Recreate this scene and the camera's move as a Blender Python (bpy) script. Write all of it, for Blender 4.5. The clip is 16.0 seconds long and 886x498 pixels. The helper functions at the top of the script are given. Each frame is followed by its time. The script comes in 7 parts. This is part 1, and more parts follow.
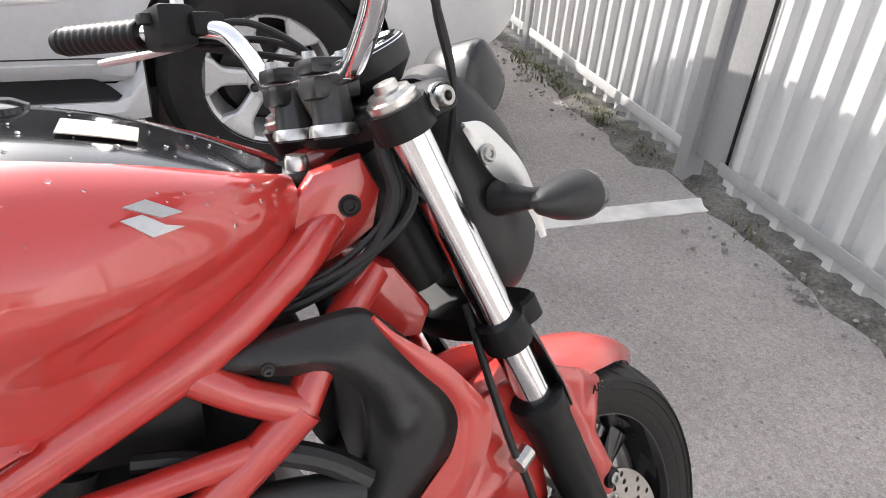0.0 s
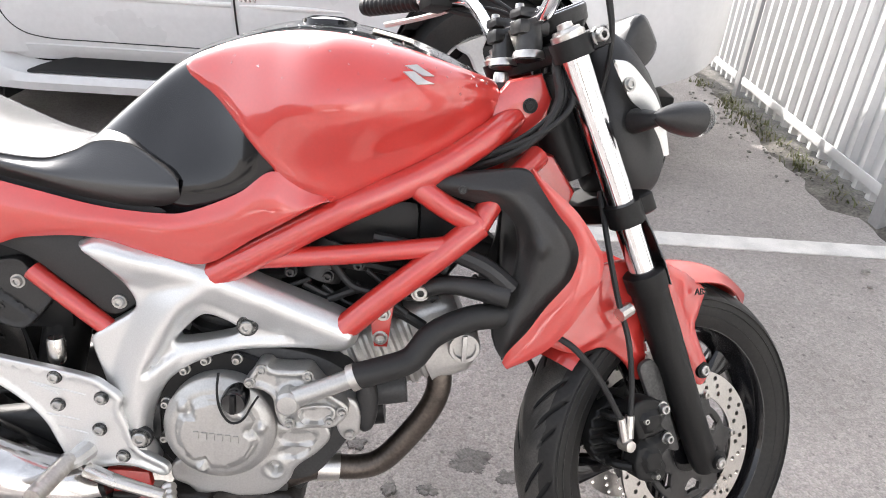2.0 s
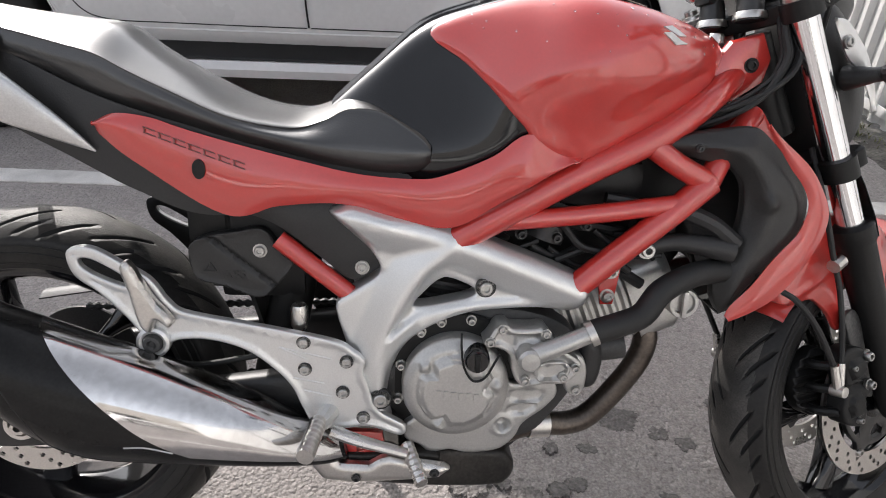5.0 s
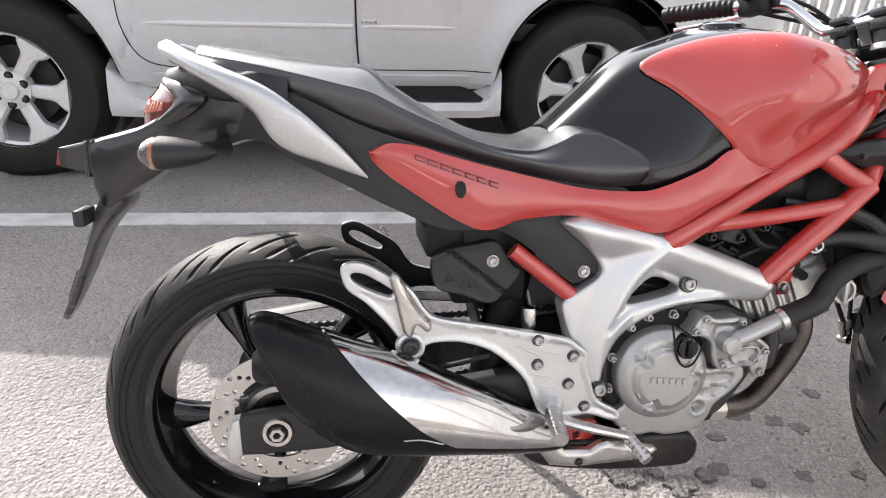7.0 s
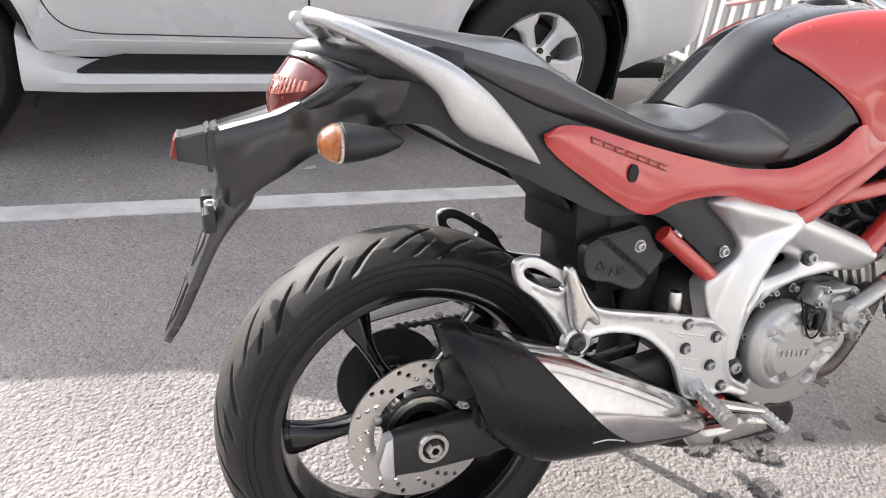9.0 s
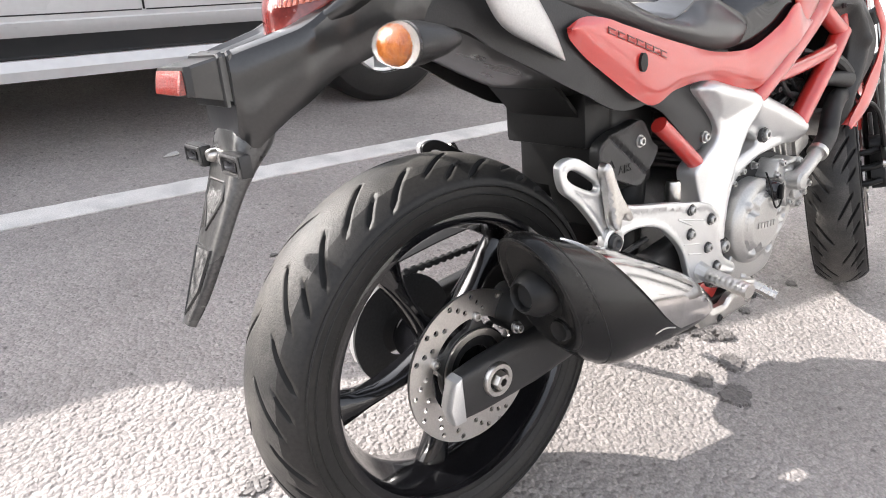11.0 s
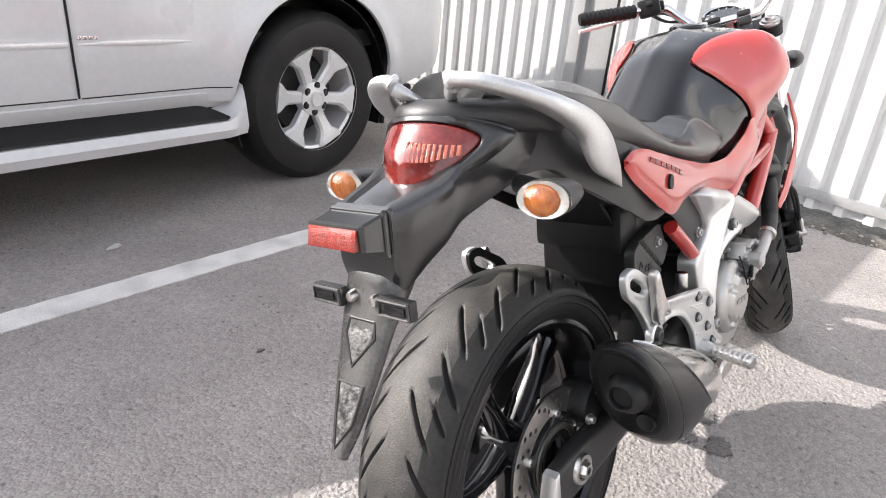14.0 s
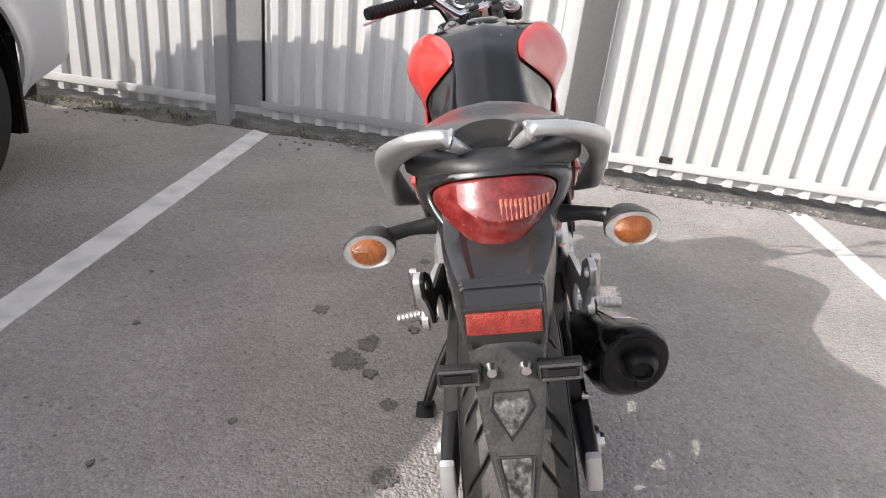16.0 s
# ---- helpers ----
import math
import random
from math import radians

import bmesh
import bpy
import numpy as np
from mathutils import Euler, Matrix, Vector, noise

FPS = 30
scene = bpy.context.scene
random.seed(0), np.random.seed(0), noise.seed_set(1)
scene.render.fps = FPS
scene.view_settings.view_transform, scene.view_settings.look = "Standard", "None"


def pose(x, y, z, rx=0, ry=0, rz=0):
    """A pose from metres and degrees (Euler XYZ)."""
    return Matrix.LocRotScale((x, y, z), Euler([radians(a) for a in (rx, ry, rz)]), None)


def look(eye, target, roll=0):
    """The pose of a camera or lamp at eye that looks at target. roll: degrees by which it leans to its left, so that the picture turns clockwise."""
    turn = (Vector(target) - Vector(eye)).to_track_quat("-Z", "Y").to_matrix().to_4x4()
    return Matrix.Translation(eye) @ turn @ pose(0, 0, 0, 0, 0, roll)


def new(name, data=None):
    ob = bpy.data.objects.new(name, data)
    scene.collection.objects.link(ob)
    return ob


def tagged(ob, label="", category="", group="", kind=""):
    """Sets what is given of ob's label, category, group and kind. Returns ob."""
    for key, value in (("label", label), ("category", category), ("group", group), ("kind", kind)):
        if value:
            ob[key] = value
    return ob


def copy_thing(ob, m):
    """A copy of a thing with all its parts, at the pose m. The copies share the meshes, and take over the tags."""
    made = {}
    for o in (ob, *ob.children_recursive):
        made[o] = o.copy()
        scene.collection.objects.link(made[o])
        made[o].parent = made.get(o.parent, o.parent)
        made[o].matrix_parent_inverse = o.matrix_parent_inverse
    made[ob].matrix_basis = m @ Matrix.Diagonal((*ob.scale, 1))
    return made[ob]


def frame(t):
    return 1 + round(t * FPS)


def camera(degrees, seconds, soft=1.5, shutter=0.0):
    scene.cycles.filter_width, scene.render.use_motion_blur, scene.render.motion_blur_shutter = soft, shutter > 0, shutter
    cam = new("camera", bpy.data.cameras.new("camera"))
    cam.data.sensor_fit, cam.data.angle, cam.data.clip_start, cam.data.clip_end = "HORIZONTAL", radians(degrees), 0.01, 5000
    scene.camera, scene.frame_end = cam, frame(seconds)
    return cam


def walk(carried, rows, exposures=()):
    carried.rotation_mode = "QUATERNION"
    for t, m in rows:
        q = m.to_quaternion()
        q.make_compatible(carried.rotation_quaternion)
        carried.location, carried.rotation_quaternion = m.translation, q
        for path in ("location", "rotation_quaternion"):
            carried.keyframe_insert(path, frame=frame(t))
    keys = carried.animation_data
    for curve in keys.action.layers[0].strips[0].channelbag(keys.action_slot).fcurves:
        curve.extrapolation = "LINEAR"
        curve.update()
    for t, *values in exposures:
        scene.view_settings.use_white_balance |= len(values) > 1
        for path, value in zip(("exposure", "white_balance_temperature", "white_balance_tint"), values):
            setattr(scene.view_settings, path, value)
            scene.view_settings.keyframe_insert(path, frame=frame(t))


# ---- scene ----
cam = camera(67.7, 16.0, 1.0)
PATH = [
    (0, (0.971, -0.407, 1.166), (1.632, 1.173, 0.133), 4.4),
    (0.5, (0.973, -0.513, 1.154), (1.429, 1.128, 0.105), 6.9),
    (1, (1.007, -0.63, 1.138), (1.258, 1.057, 0.094), 3.6),
    (1.5, (0.994, -0.712, 1.141), (1.129, 1.01, 0.132), 3.3),
    (2, (0.926, -0.807, 1.133), (1.045, 0.952, 0.188), 4.5),
    (2.5, (0.855, -0.88, 1.11), (0.98, 0.908, 0.222), 5.1),
    (3, (0.821, -0.932, 1.11), (0.903, 0.877, 0.26), 6.2),
    (3.2, (0.81, -0.948, 1.114), (0.889, 0.866, 0.277), 6.6),
    (5.3, (0.518, -0.822, 1.094), (0.663, 0.897, 0.081), 2.8),
    (5.5, (0.489, -0.826, 1.088), (0.585, 0.894, 0.07), 2.1),
    (6, (0.389, -0.831, 1.094), (0.434, 0.883, 0.063), 2.2),
    (6.5, (0.252, -0.908, 1.089), (0.447, 0.833, 0.123), 0.7),
    (7, (0.125, -0.924, 1.108), (0.409, 0.841, 0.211), 2.5),
    (7.5, (0.038, -0.870, 1.088), (0.393, 0.873, 0.173), 4.2),
    (8, (-0.068, -0.797, 1.082), (0.391, 0.900, 0.129), 3.1),
    (8.2, (-0.114, -0.776, 1.078), (0.369, 0.912, 0.120), 3.8),
    (10.3, (-0.502, -0.618, 1.034), (0.556, 0.832, 0.152), 4.1),
    (10.5, (-0.514, -0.588, 1.007), (0.577, 0.849, 0.145), 3.2),
    (11, (-0.543, -0.557, 0.943), (0.586, 0.782, -0.023), 3.6),
    (11.5, (-0.547, -0.541, 0.901), (0.564, 0.744, -0.154), 6.6),
    (12, (-0.535, -0.541, 0.909), (0.586, 0.739, -0.142), 7.0),
    (12.5, (-0.555, -0.54, 0.92), (0.567, 0.757, -0.109), 6.9),
    (13, (-0.627, -0.517, 0.964), (0.556, 0.773, -0.003), 5.7),
    (13.5, (-0.716, -0.482, 1.037), (0.565, 0.798, 0.188), 5.9),
    (14, (-0.808, -0.359, 1.052), (0.639, 0.762, 0.246), 5.4),
    (14.5, (-0.902, -0.221, 1.083), (0.647, 0.791, 0.325), 5.8),
    (15, (-0.975, -0.067, 1.087), (0.779, 0.534, 0.337), 6.9),
    (15.5, (-1.01, 0.093, 1.094), (0.778, 0.422, 0.26), 7.6),
    (16, (-0.96, 0.257, 1.104), (0.864, 0.267, 0.282), 6.5),
]
EXPOSURES = [(0, 1.54), (0.5, 1.76), (1, 1.88), (1.5, 1.94), (2, 1.95), (2.5, 1.69), (3, 1.57), (5.5, 1.11), (6, 1.25), (6.5, 1.32), (7, 1.49), (8.2, 1.55), (10.3, 1.82), (11, 1.95), (11.5, 1.82), (12, 1.58), (12.5, 1.60), (13, 1.65), (13.5, 1.78), (14.5, 1.58), (15, 1.38), (15.5, 1.24), (16, 1.08)]
walk(cam, [(t, look(eye, target, roll)) for t, eye, target, roll in PATH], [(t, stops, 6500, 12) for t, stops in EXPOSURES])

from mathutils.geometry import delaunay_2d_cdt

# ---- light ----
SUN_WAY = Vector((0.75, -1.45, -1.0))
world = bpy.data.worlds.new("sky")
scene.world = world
world.use_nodes = True
wn = world.node_tree.nodes
sky = wn.new("ShaderNodeTexSky")
sky.sky_type = "NISHITA"
sky.sun_disc = False
sky.sun_elevation = math.atan2(1.0, math.hypot(SUN_WAY.x, SUN_WAY.y))
sky.sun_rotation = math.atan2(-SUN_WAY.x, -SUN_WAY.y)
sky.air_density, sky.dust_density = 1.0, 2.0
soft_sky = wn.new("ShaderNodeHueSaturation")
soft_sky.inputs["Saturation"].default_value = 0.28
world.node_tree.links.new(sky.outputs[0], soft_sky.inputs["Color"])
world.node_tree.links.new(soft_sky.outputs[0], wn["Background"].inputs[0])
wn["Background"].inputs[1].default_value = 0.15
sun = new("sun", bpy.data.lights.new("sun", "SUN"))
sun.data.energy, sun.data.angle, sun.data.color = 2.3, radians(0.4), (1.0, 0.955, 0.90)
sun.matrix_world = look((0, 0, 8), Vector((0, 0, 8)) + SUN_WAY)


# ---- materials ----
def material(name, colour, rough=0.5, metal=0.0, coat=0.0, vary=0.0, scale=20.0, bump=0.0, bump_scale=200.0, spec=0.5,
             second=None, patch=4.0, mix=0.5, glass=0.0, coat_rough=0.04, ior=1.5, coat_ior=1.5):
    """A surface: a base colour with fine grain and larger patches, a roughness that wanders, and a fine relief."""
    m = bpy.data.materials.new(name)
    m.use_nodes = True
    n, l = m.node_tree.nodes, m.node_tree.links
    b = n["Principled BSDF"]
    b.inputs["Base Color"].default_value = (*colour, 1)
    b.inputs["Roughness"].default_value = rough
    b.inputs["Metallic"].default_value = metal
    b.inputs["Coat Weight"].default_value = coat
    b.inputs["Coat Roughness"].default_value = coat_rough
    b.inputs["Specular IOR Level"].default_value = spec
    b.inputs["Transmission Weight"].default_value = glass
    b.inputs["IOR"].default_value = ior
    b.inputs["Coat IOR"].default_value = coat_ior
    tc = n.new("ShaderNodeTexCoord")
    if vary or second:
        fine, wide = n.new("ShaderNodeTexNoise"), n.new("ShaderNodeTexNoise")
        fine.inputs["Scale"].default_value, fine.inputs["Detail"].default_value = scale * 8, 6
        wide.inputs["Scale"].default_value, wide.inputs["Detail"].default_value = patch, 5
        for t in (fine, wide):
            l.new(tc.outputs["Object"], t.inputs["Vector"])
        ramp = n.new("ShaderNodeValToRGB")
        ramp.color_ramp.elements[0].position, ramp.color_ramp.elements[1].position = 0.5 - 0.2 * mix, 0.5 + 0.25
        ramp.color_ramp.elements[0].color = (*colour, 1)
        ramp.color_ramp.elements[1].color = (*(second or [c * (1 - vary) for c in colour]), 1)
        l.new(wide.outputs["Fac"], ramp.inputs["Fac"])
        val = n.new("ShaderNodeMapRange")
        val.inputs[1].default_value, val.inputs[2].default_value = 0.3, 0.7
        val.inputs[3].default_value, val.inputs[4].default_value = 1 - vary, 1 + vary
        l.new(fine.outputs["Fac"], val.inputs[0])
        mul = n.new("ShaderNodeMix")
        mul.data_type, mul.blend_type = "RGBA", "MULTIPLY"
        mul.inputs[0].default_value = 1
        l.new(ramp.outputs[0], mul.inputs[6])
        l.new(val.outputs[0], mul.inputs[7])
        l.new(mul.outputs[2], b.inputs["Base Color"])
        ro = n.new("ShaderNodeMapRange")
        ro.inputs[3].default_value, ro.inputs[4].default_value = max(0.02, rough - 0.08), min(1, rough + 0.12)
        l.new(wide.outputs["Fac"], ro.inputs[0])
        l.new(ro.outputs[0], b.inputs["Roughness"])
    if bump:
        t = n.new("ShaderNodeTexNoise")
        t.inputs["Scale"].default_value, t.inputs["Detail"].default_value = bump_scale, 4
        l.new(tc.outputs["Object"], t.inputs["Vector"])
        bp = n.new("ShaderNodeBump")
        bp.inputs["Strength"].default_value, bp.inputs["Distance"].default_value = bump, 0.002
        l.new(t.outputs["Fac"], bp.inputs["Height"])
        l.new(bp.outputs[0], b.inputs["Normal"])
    return m


def asphalt_material(name="asphalt", shade=1.0, rough=0.9):
    m = bpy.data.materials.new(name)
    m.use_nodes = True
    n, l = m.node_tree.nodes, m.node_tree.links
    b = n["Principled BSDF"]
    tc = n.new("ShaderNodeTexCoord")
    stones = n.new("ShaderNodeTexVoronoi")
    stones.inputs["Scale"].default_value = 96
    pits = n.new("ShaderNodeTexVoronoi")
    pits.inputs["Scale"].default_value = 21
    warp = n.new("ShaderNodeTexNoise")
    warp.inputs["Scale"].default_value, warp.inputs["Detail"].default_value = 60, 4
    blotch = n.new("ShaderNodeTexNoise")
    blotch.inputs["Scale"].default_value, blotch.inputs["Detail"].default_value = 2.2, 8
    speck = n.new("ShaderNodeTexNoise")
    speck.inputs["Scale"].default_value, speck.inputs["Detail"].default_value = 190, 5
    for t in (warp, blotch, speck, pits):
        l.new(tc.outputs["Object"], t.inputs["Vector"])
    shift = n.new("ShaderNodeMix")
    shift.data_type, shift.blend_type = "RGBA", "LINEAR_LIGHT"
    shift.inputs[0].default_value = 0.007
    l.new(tc.outputs["Object"], shift.inputs[6])
    l.new(warp.outputs["Color"], shift.inputs[7])
    l.new(shift.outputs[2], stones.inputs["Vector"])
    ramp = n.new("ShaderNodeValToRGB")
    ramp.color_ramp.elements[0].position, ramp.color_ramp.elements[0].color = 0.30, (0.272 * shade, 0.250 * shade, 0.237 * shade, 1)
    ramp.color_ramp.elements[1].position, ramp.color_ramp.elements[1].color = 0.72, (0.358 * shade, 0.330 * shade, 0.314 * shade, 1)
    l.new(blotch.outputs["Fac"], ramp.inputs["Fac"])
    per = n.new("ShaderNodeMapRange")
    per.inputs[1].default_value, per.inputs[2].default_value, per.inputs[3].default_value, per.inputs[4].default_value = 0.0, 1.0, 0.80, 1.20
    l.new(stones.outputs["Color"], per.inputs[0])
    sp = n.new("ShaderNodeMapRange")
    sp.inputs[1].default_value, sp.inputs[2].default_value, sp.inputs[3].default_value, sp.inputs[4].default_value = 0.34, 0.66, 0.80, 1.20
    l.new(speck.outputs["Fac"], sp.inputs[0])
    broad = n.new("ShaderNodeTexNoise")
    broad.inputs["Scale"].default_value, broad.inputs["Detail"].default_value, broad.inputs["Distortion"].default_value = 0.9, 6, 0.6
    l.new(tc.outputs["Object"], broad.inputs["Vector"])
    br = n.new("ShaderNodeMapRange")
    br.inputs[1].default_value, br.inputs[2].default_value, br.inputs[3].default_value, br.inputs[4].default_value = 0.3, 0.7, 0.91, 1.09
    l.new(broad.outputs["Fac"], br.inputs[0])
    # sparse dark pits, and scuffed paler stones
    pit = n.new("ShaderNodeMapRange")
    pit.inputs[1].default_value, pit.inputs[2].default_value, pit.inputs[3].default_value, pit.inputs[4].default_value = 0.05, 0.16, 0.55, 1.0
    l.new(pits.outputs["Distance"], pit.inputs[0])
    m1, m2, m3, m4 = (n.new("ShaderNodeMix") for _ in range(4))
    for q in (m1, m2, m3, m4):
        q.data_type, q.blend_type = "RGBA", "MULTIPLY"
        q.inputs[0].default_value = 1
    l.new(ramp.outputs[0], m1.inputs[6])
    l.new(per.outputs[0], m1.inputs[7])
    l.new(m1.outputs[2], m2.inputs[6])
    l.new(sp.outputs[0], m2.inputs[7])
    l.new(m2.outputs[2], m3.inputs[6])
    l.new(br.outputs[0], m3.inputs[7])
    l.new(m3.outputs[2], m4.inputs[6])
    l.new(pit.outputs[0], m4.inputs[7])
    l.new(m4.outputs[2], b.inputs["Base Color"])
    b.inputs["Roughness"].default_value = rough
    add = n.new("ShaderNodeMath")
    add.operation = "MULTIPLY_ADD"
    l.new(warp.outputs["Fac"], add.inputs[0])
    add.inputs[1].default_value = 0.8
    l.new(stones.outputs["Distance"], add.inputs[2])
    bp = n.new("ShaderNodeBump")
    bp.inputs["Strength"].default_value, bp.inputs["Distance"].default_value = 0.85, 0.006
    bp.invert = True
    l.new(add.outputs[0], bp.inputs["Height"])
    l.new(bp.outputs[0], b.inputs["Normal"])
    return m


ASPHALT = asphalt_material()
LINE_PAINT = material("line_paint", (0.72, 0.70, 0.67), 0.8, vary=0.18, scale=30, second=(0.5, 0.49, 0.47), patch=9, bump=0.6, bump_scale=160)
WHITE_CAR = material("white_car_paint", (0.62, 0.62, 0.615), 0.28, coat=0.6, vary=0.03, scale=6, patch=1.5)
RUBBER = material("tyre_rubber", (0.013, 0.0127, 0.0124), 0.50, spec=0.32, vary=0.25, scale=20, second=(0.024, 0.0225, 0.0205), patch=8, bump=0.2, bump_scale=300)
TREAD = material("dusty_tread", (0.030, 0.029, 0.027), 0.55, vary=0.3, scale=40, second=(0.095, 0.088, 0.079), patch=14, bump=0.5, bump_scale=420)
GROOVE = material("groove_rubber", (0.01, 0.01, 0.01), 0.9)
ALLOY = material("alloy", (0.76, 0.76, 0.75), 0.34, metal=0.45, vary=0.06, scale=12, patch=6)
RED = material("red_paint", (0.53, 0.034, 0.026), 0.36, spec=0.5, coat=1.0, coat_rough=0.07, coat_ior=1.7, vary=0.03, scale=30, patch=3, second=(0.51, 0.031, 0.024))
RED_FRAME = material("red_frame_paint", (0.53, 0.036, 0.028), 0.30, coat=0.9, coat_ior=1.7, vary=0.05, scale=30, patch=6, bump=0.04, bump_scale=90)
SILVER = material("silver_cast_paint", (0.71, 0.71, 0.70), 0.33, metal=0.75, vary=0.05, scale=60, patch=7, bump=0.05, bump_scale=250)
ENGINE = material("engine_alloy", (0.48, 0.475, 0.46), 0.33, metal=0.75, vary=0.08, scale=40, patch=9, second=(0.50, 0.49, 0.47), bump=0.12, bump_scale=280)
GREY_METAL = material("dark_grey_metal", (0.06, 0.06, 0.06), 0.5, metal=0.5, vary=0.15, scale=30, patch=10)
CHROME = material("chrome", (0.82, 0.82, 0.83), 0.07, metal=1.0, vary=0.03, scale=20, patch=8)
STEEL = material("brushed_steel", (0.62, 0.60, 0.57), 0.28, metal=1.0, vary=0.08, scale=40, patch=9)
BOLT = material("zinc_bolt", (0.52, 0.515, 0.50), 0.32, metal=1.0, vary=0.15, scale=60, patch=30)
PIPE = material("weathered_pipe", (0.13, 0.11, 0.095), 0.36, metal=0.9, vary=0.2, scale=20, patch=12, second=(0.06, 0.05, 0.044))
SOOT = material("sooty_steel", (0.030, 0.028, 0.026), 0.42, metal=0.6, vary=0.3, scale=20, patch=14, second=(0.060, 0.055, 0.050), bump=0.15, bump_scale=160)
CAN = material("silencer_black", (0.008, 0.008, 0.008), 0.20, spec=0.22, vary=0.2, scale=30, patch=9, second=(0.016, 0.0155, 0.015), bump=0.02, bump_scale=120)
SHIELD = material("polished_shield", (0.66, 0.65, 0.64), 0.10, metal=1.0, vary=0.08, scale=10, patch=14, second=(0.54, 0.525, 0.51), bump=0.02, bump_scale=40)
BLACK = material("black_plastic", (0.018, 0.018, 0.018), 0.42, vary=0.15, scale=40, patch=8, second=(0.022, 0.021, 0.021), bump=0.18, bump_scale=500)
SHROUD = material("grained_black_plastic", (0.020, 0.0195, 0.019), 0.42, vary=0.15, scale=40, patch=9, second=(0.030, 0.029, 0.028), bump=0.2, bump_scale=420)
MATT = material("matt_black", (0.008, 0.008, 0.008), 0.42, spec=0.3, vary=0.2, scale=30, patch=8, bump=0.1, bump_scale=300)
PAD = material("satin_black_pad", (0.008, 0.008, 0.009), 0.13, coat=0.5, vary=0.1, scale=20, patch=5, spec=0.3)
SATIN = material("satin_black_paint", (0.014, 0.014, 0.014), 0.30, vary=0.2, scale=20, patch=9, second=(0.03, 0.029, 0.028), coat=0.15, bump=0.05, bump_scale=200)
GLOSS = material("gloss_black", (0.006, 0.006, 0.007), 0.12, spec=0.3, coat=0.6, vary=0.1, scale=20, patch=5)
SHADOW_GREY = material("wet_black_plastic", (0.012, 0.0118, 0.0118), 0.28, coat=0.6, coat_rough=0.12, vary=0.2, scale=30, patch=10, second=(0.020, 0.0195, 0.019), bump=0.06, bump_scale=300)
RAIL_SILVER = material("grab_rail_silver", (0.60, 0.60, 0.595), 0.36, metal=0.8, vary=0.08, scale=50, patch=14, bump=0.06, bump_scale=250)
SEAT = material("seat_vinyl", (0.012, 0.0118, 0.0118), 0.42, vary=0.15, scale=60, patch=10, second=(0.018, 0.0175, 0.017), bump=0.25, bump_scale=500, spec=0.5, coat=0.75, coat_rough=0.19, coat_ior=1.7)
TINTED = material("tinted_glass", (0.02, 0.022, 0.022), 0.03, spec=0.6, vary=0.1, scale=3, patch=2)
CLEAR = material("clear_lens", (0.95, 0.95, 0.95), 0.03, glass=1.0)
AMBER = material("amber_bulb", (0.33, 0.075, 0.001), 0.3, coat=0.1, vary=0.35, scale=40, second=(0.48, 0.14, 0.006), patch=90, bump=0.5, bump_scale=260)
RED_LENS = material("red_lens", (0.125, 0.012, 0.010), 0.12, coat=0.9, spec=0.4, vary=0.2, scale=24, patch=50, second=(0.23, 0.030, 0.023), bump=0.14, bump_scale=190)
LENS_BRIGHT = material("bright_red_prism", (0.56, 0.14, 0.085), 0.2, coat=0.6, vary=0.2, scale=60, patch=60, bump=0.9, bump_scale=300)
RED_REFLECTOR = material("red_reflector", (0.20, 0.013, 0.006), 0.30, coat=0.7, vary=0.45, scale=60, second=(0.33, 0.030, 0.014), patch=70, bump=0.8, bump_scale=450)
FENCE = material("fence_paint", (0.60, 0.60, 0.59), 0.55, vary=0.03, scale=6, patch=1.2, second=(0.56, 0.56, 0.55))
FENCE_GREY = material("fence_post_paint", (0.34, 0.34, 0.336), 0.55, vary=0.06, scale=8, patch=2, second=(0.30, 0.298, 0.294))
EARTH = material("gravel_earth", (0.080, 0.073, 0.063), 0.95, vary=0.45, scale=10, patch=9, second=(0.18, 0.168, 0.148), bump=1.0, bump_scale=70)
WEED = material("weed_leaves", (0.08, 0.095, 0.035), 0.7, vary=0.3, scale=30, second=(0.17, 0.15, 0.07), patch=30)
WET = asphalt_material("wet_asphalt", 0.48, 0.6)
# render of the added unseen walls, kept dark for the tank's reflections
WALL = material("unseen_wall_render", (0.27, 0.255, 0.235), 0.85, vary=0.08, scale=4, patch=1, bump=0.3, bump_scale=60)
STICKER = material("sticker_film", (0.74, 0.74, 0.73), 0.45, vary=0.04, scale=20)
PAPER = material("paper", (0.50, 0.46, 0.39), 0.7, vary=0.15, scale=20, patch=30)
LETTER = material("grey_letters", (0.15, 0.035, 0.03), 0.35)
LENS_WHITE = material("reflector_white", (0.78, 0.77, 0.74), 0.2, metal=0.6, bump=0.6, bump_scale=220)
WHITE_LETTER = material("silver_emblem", (0.60, 0.60, 0.60), 0.25, metal=0.5, vary=0.04)
PITTED = material("pitted_plastic", (0.018, 0.0175, 0.017), 0.35, vary=0.5, scale=30, patch=75, second=(0.20, 0.195, 0.188), bump=0.9, bump_scale=220)
# worn black plastic; the sun glare on it is painted in as lighter grey
HOLDER = material("worn_holder_glare", (0.040, 0.039, 0.038), 0.26, coat=0.5, coat_rough=0.15, vary=0.3, scale=30, patch=16, second=(0.075, 0.073, 0.071), bump=0.12, bump_scale=240)
WORN_GREY = material("worn_grey_plastic", (0.06, 0.059, 0.057), 0.32, vary=0.35, scale=30, patch=50, second=(0.035, 0.034, 0.033), bump=0.4, bump_scale=260)
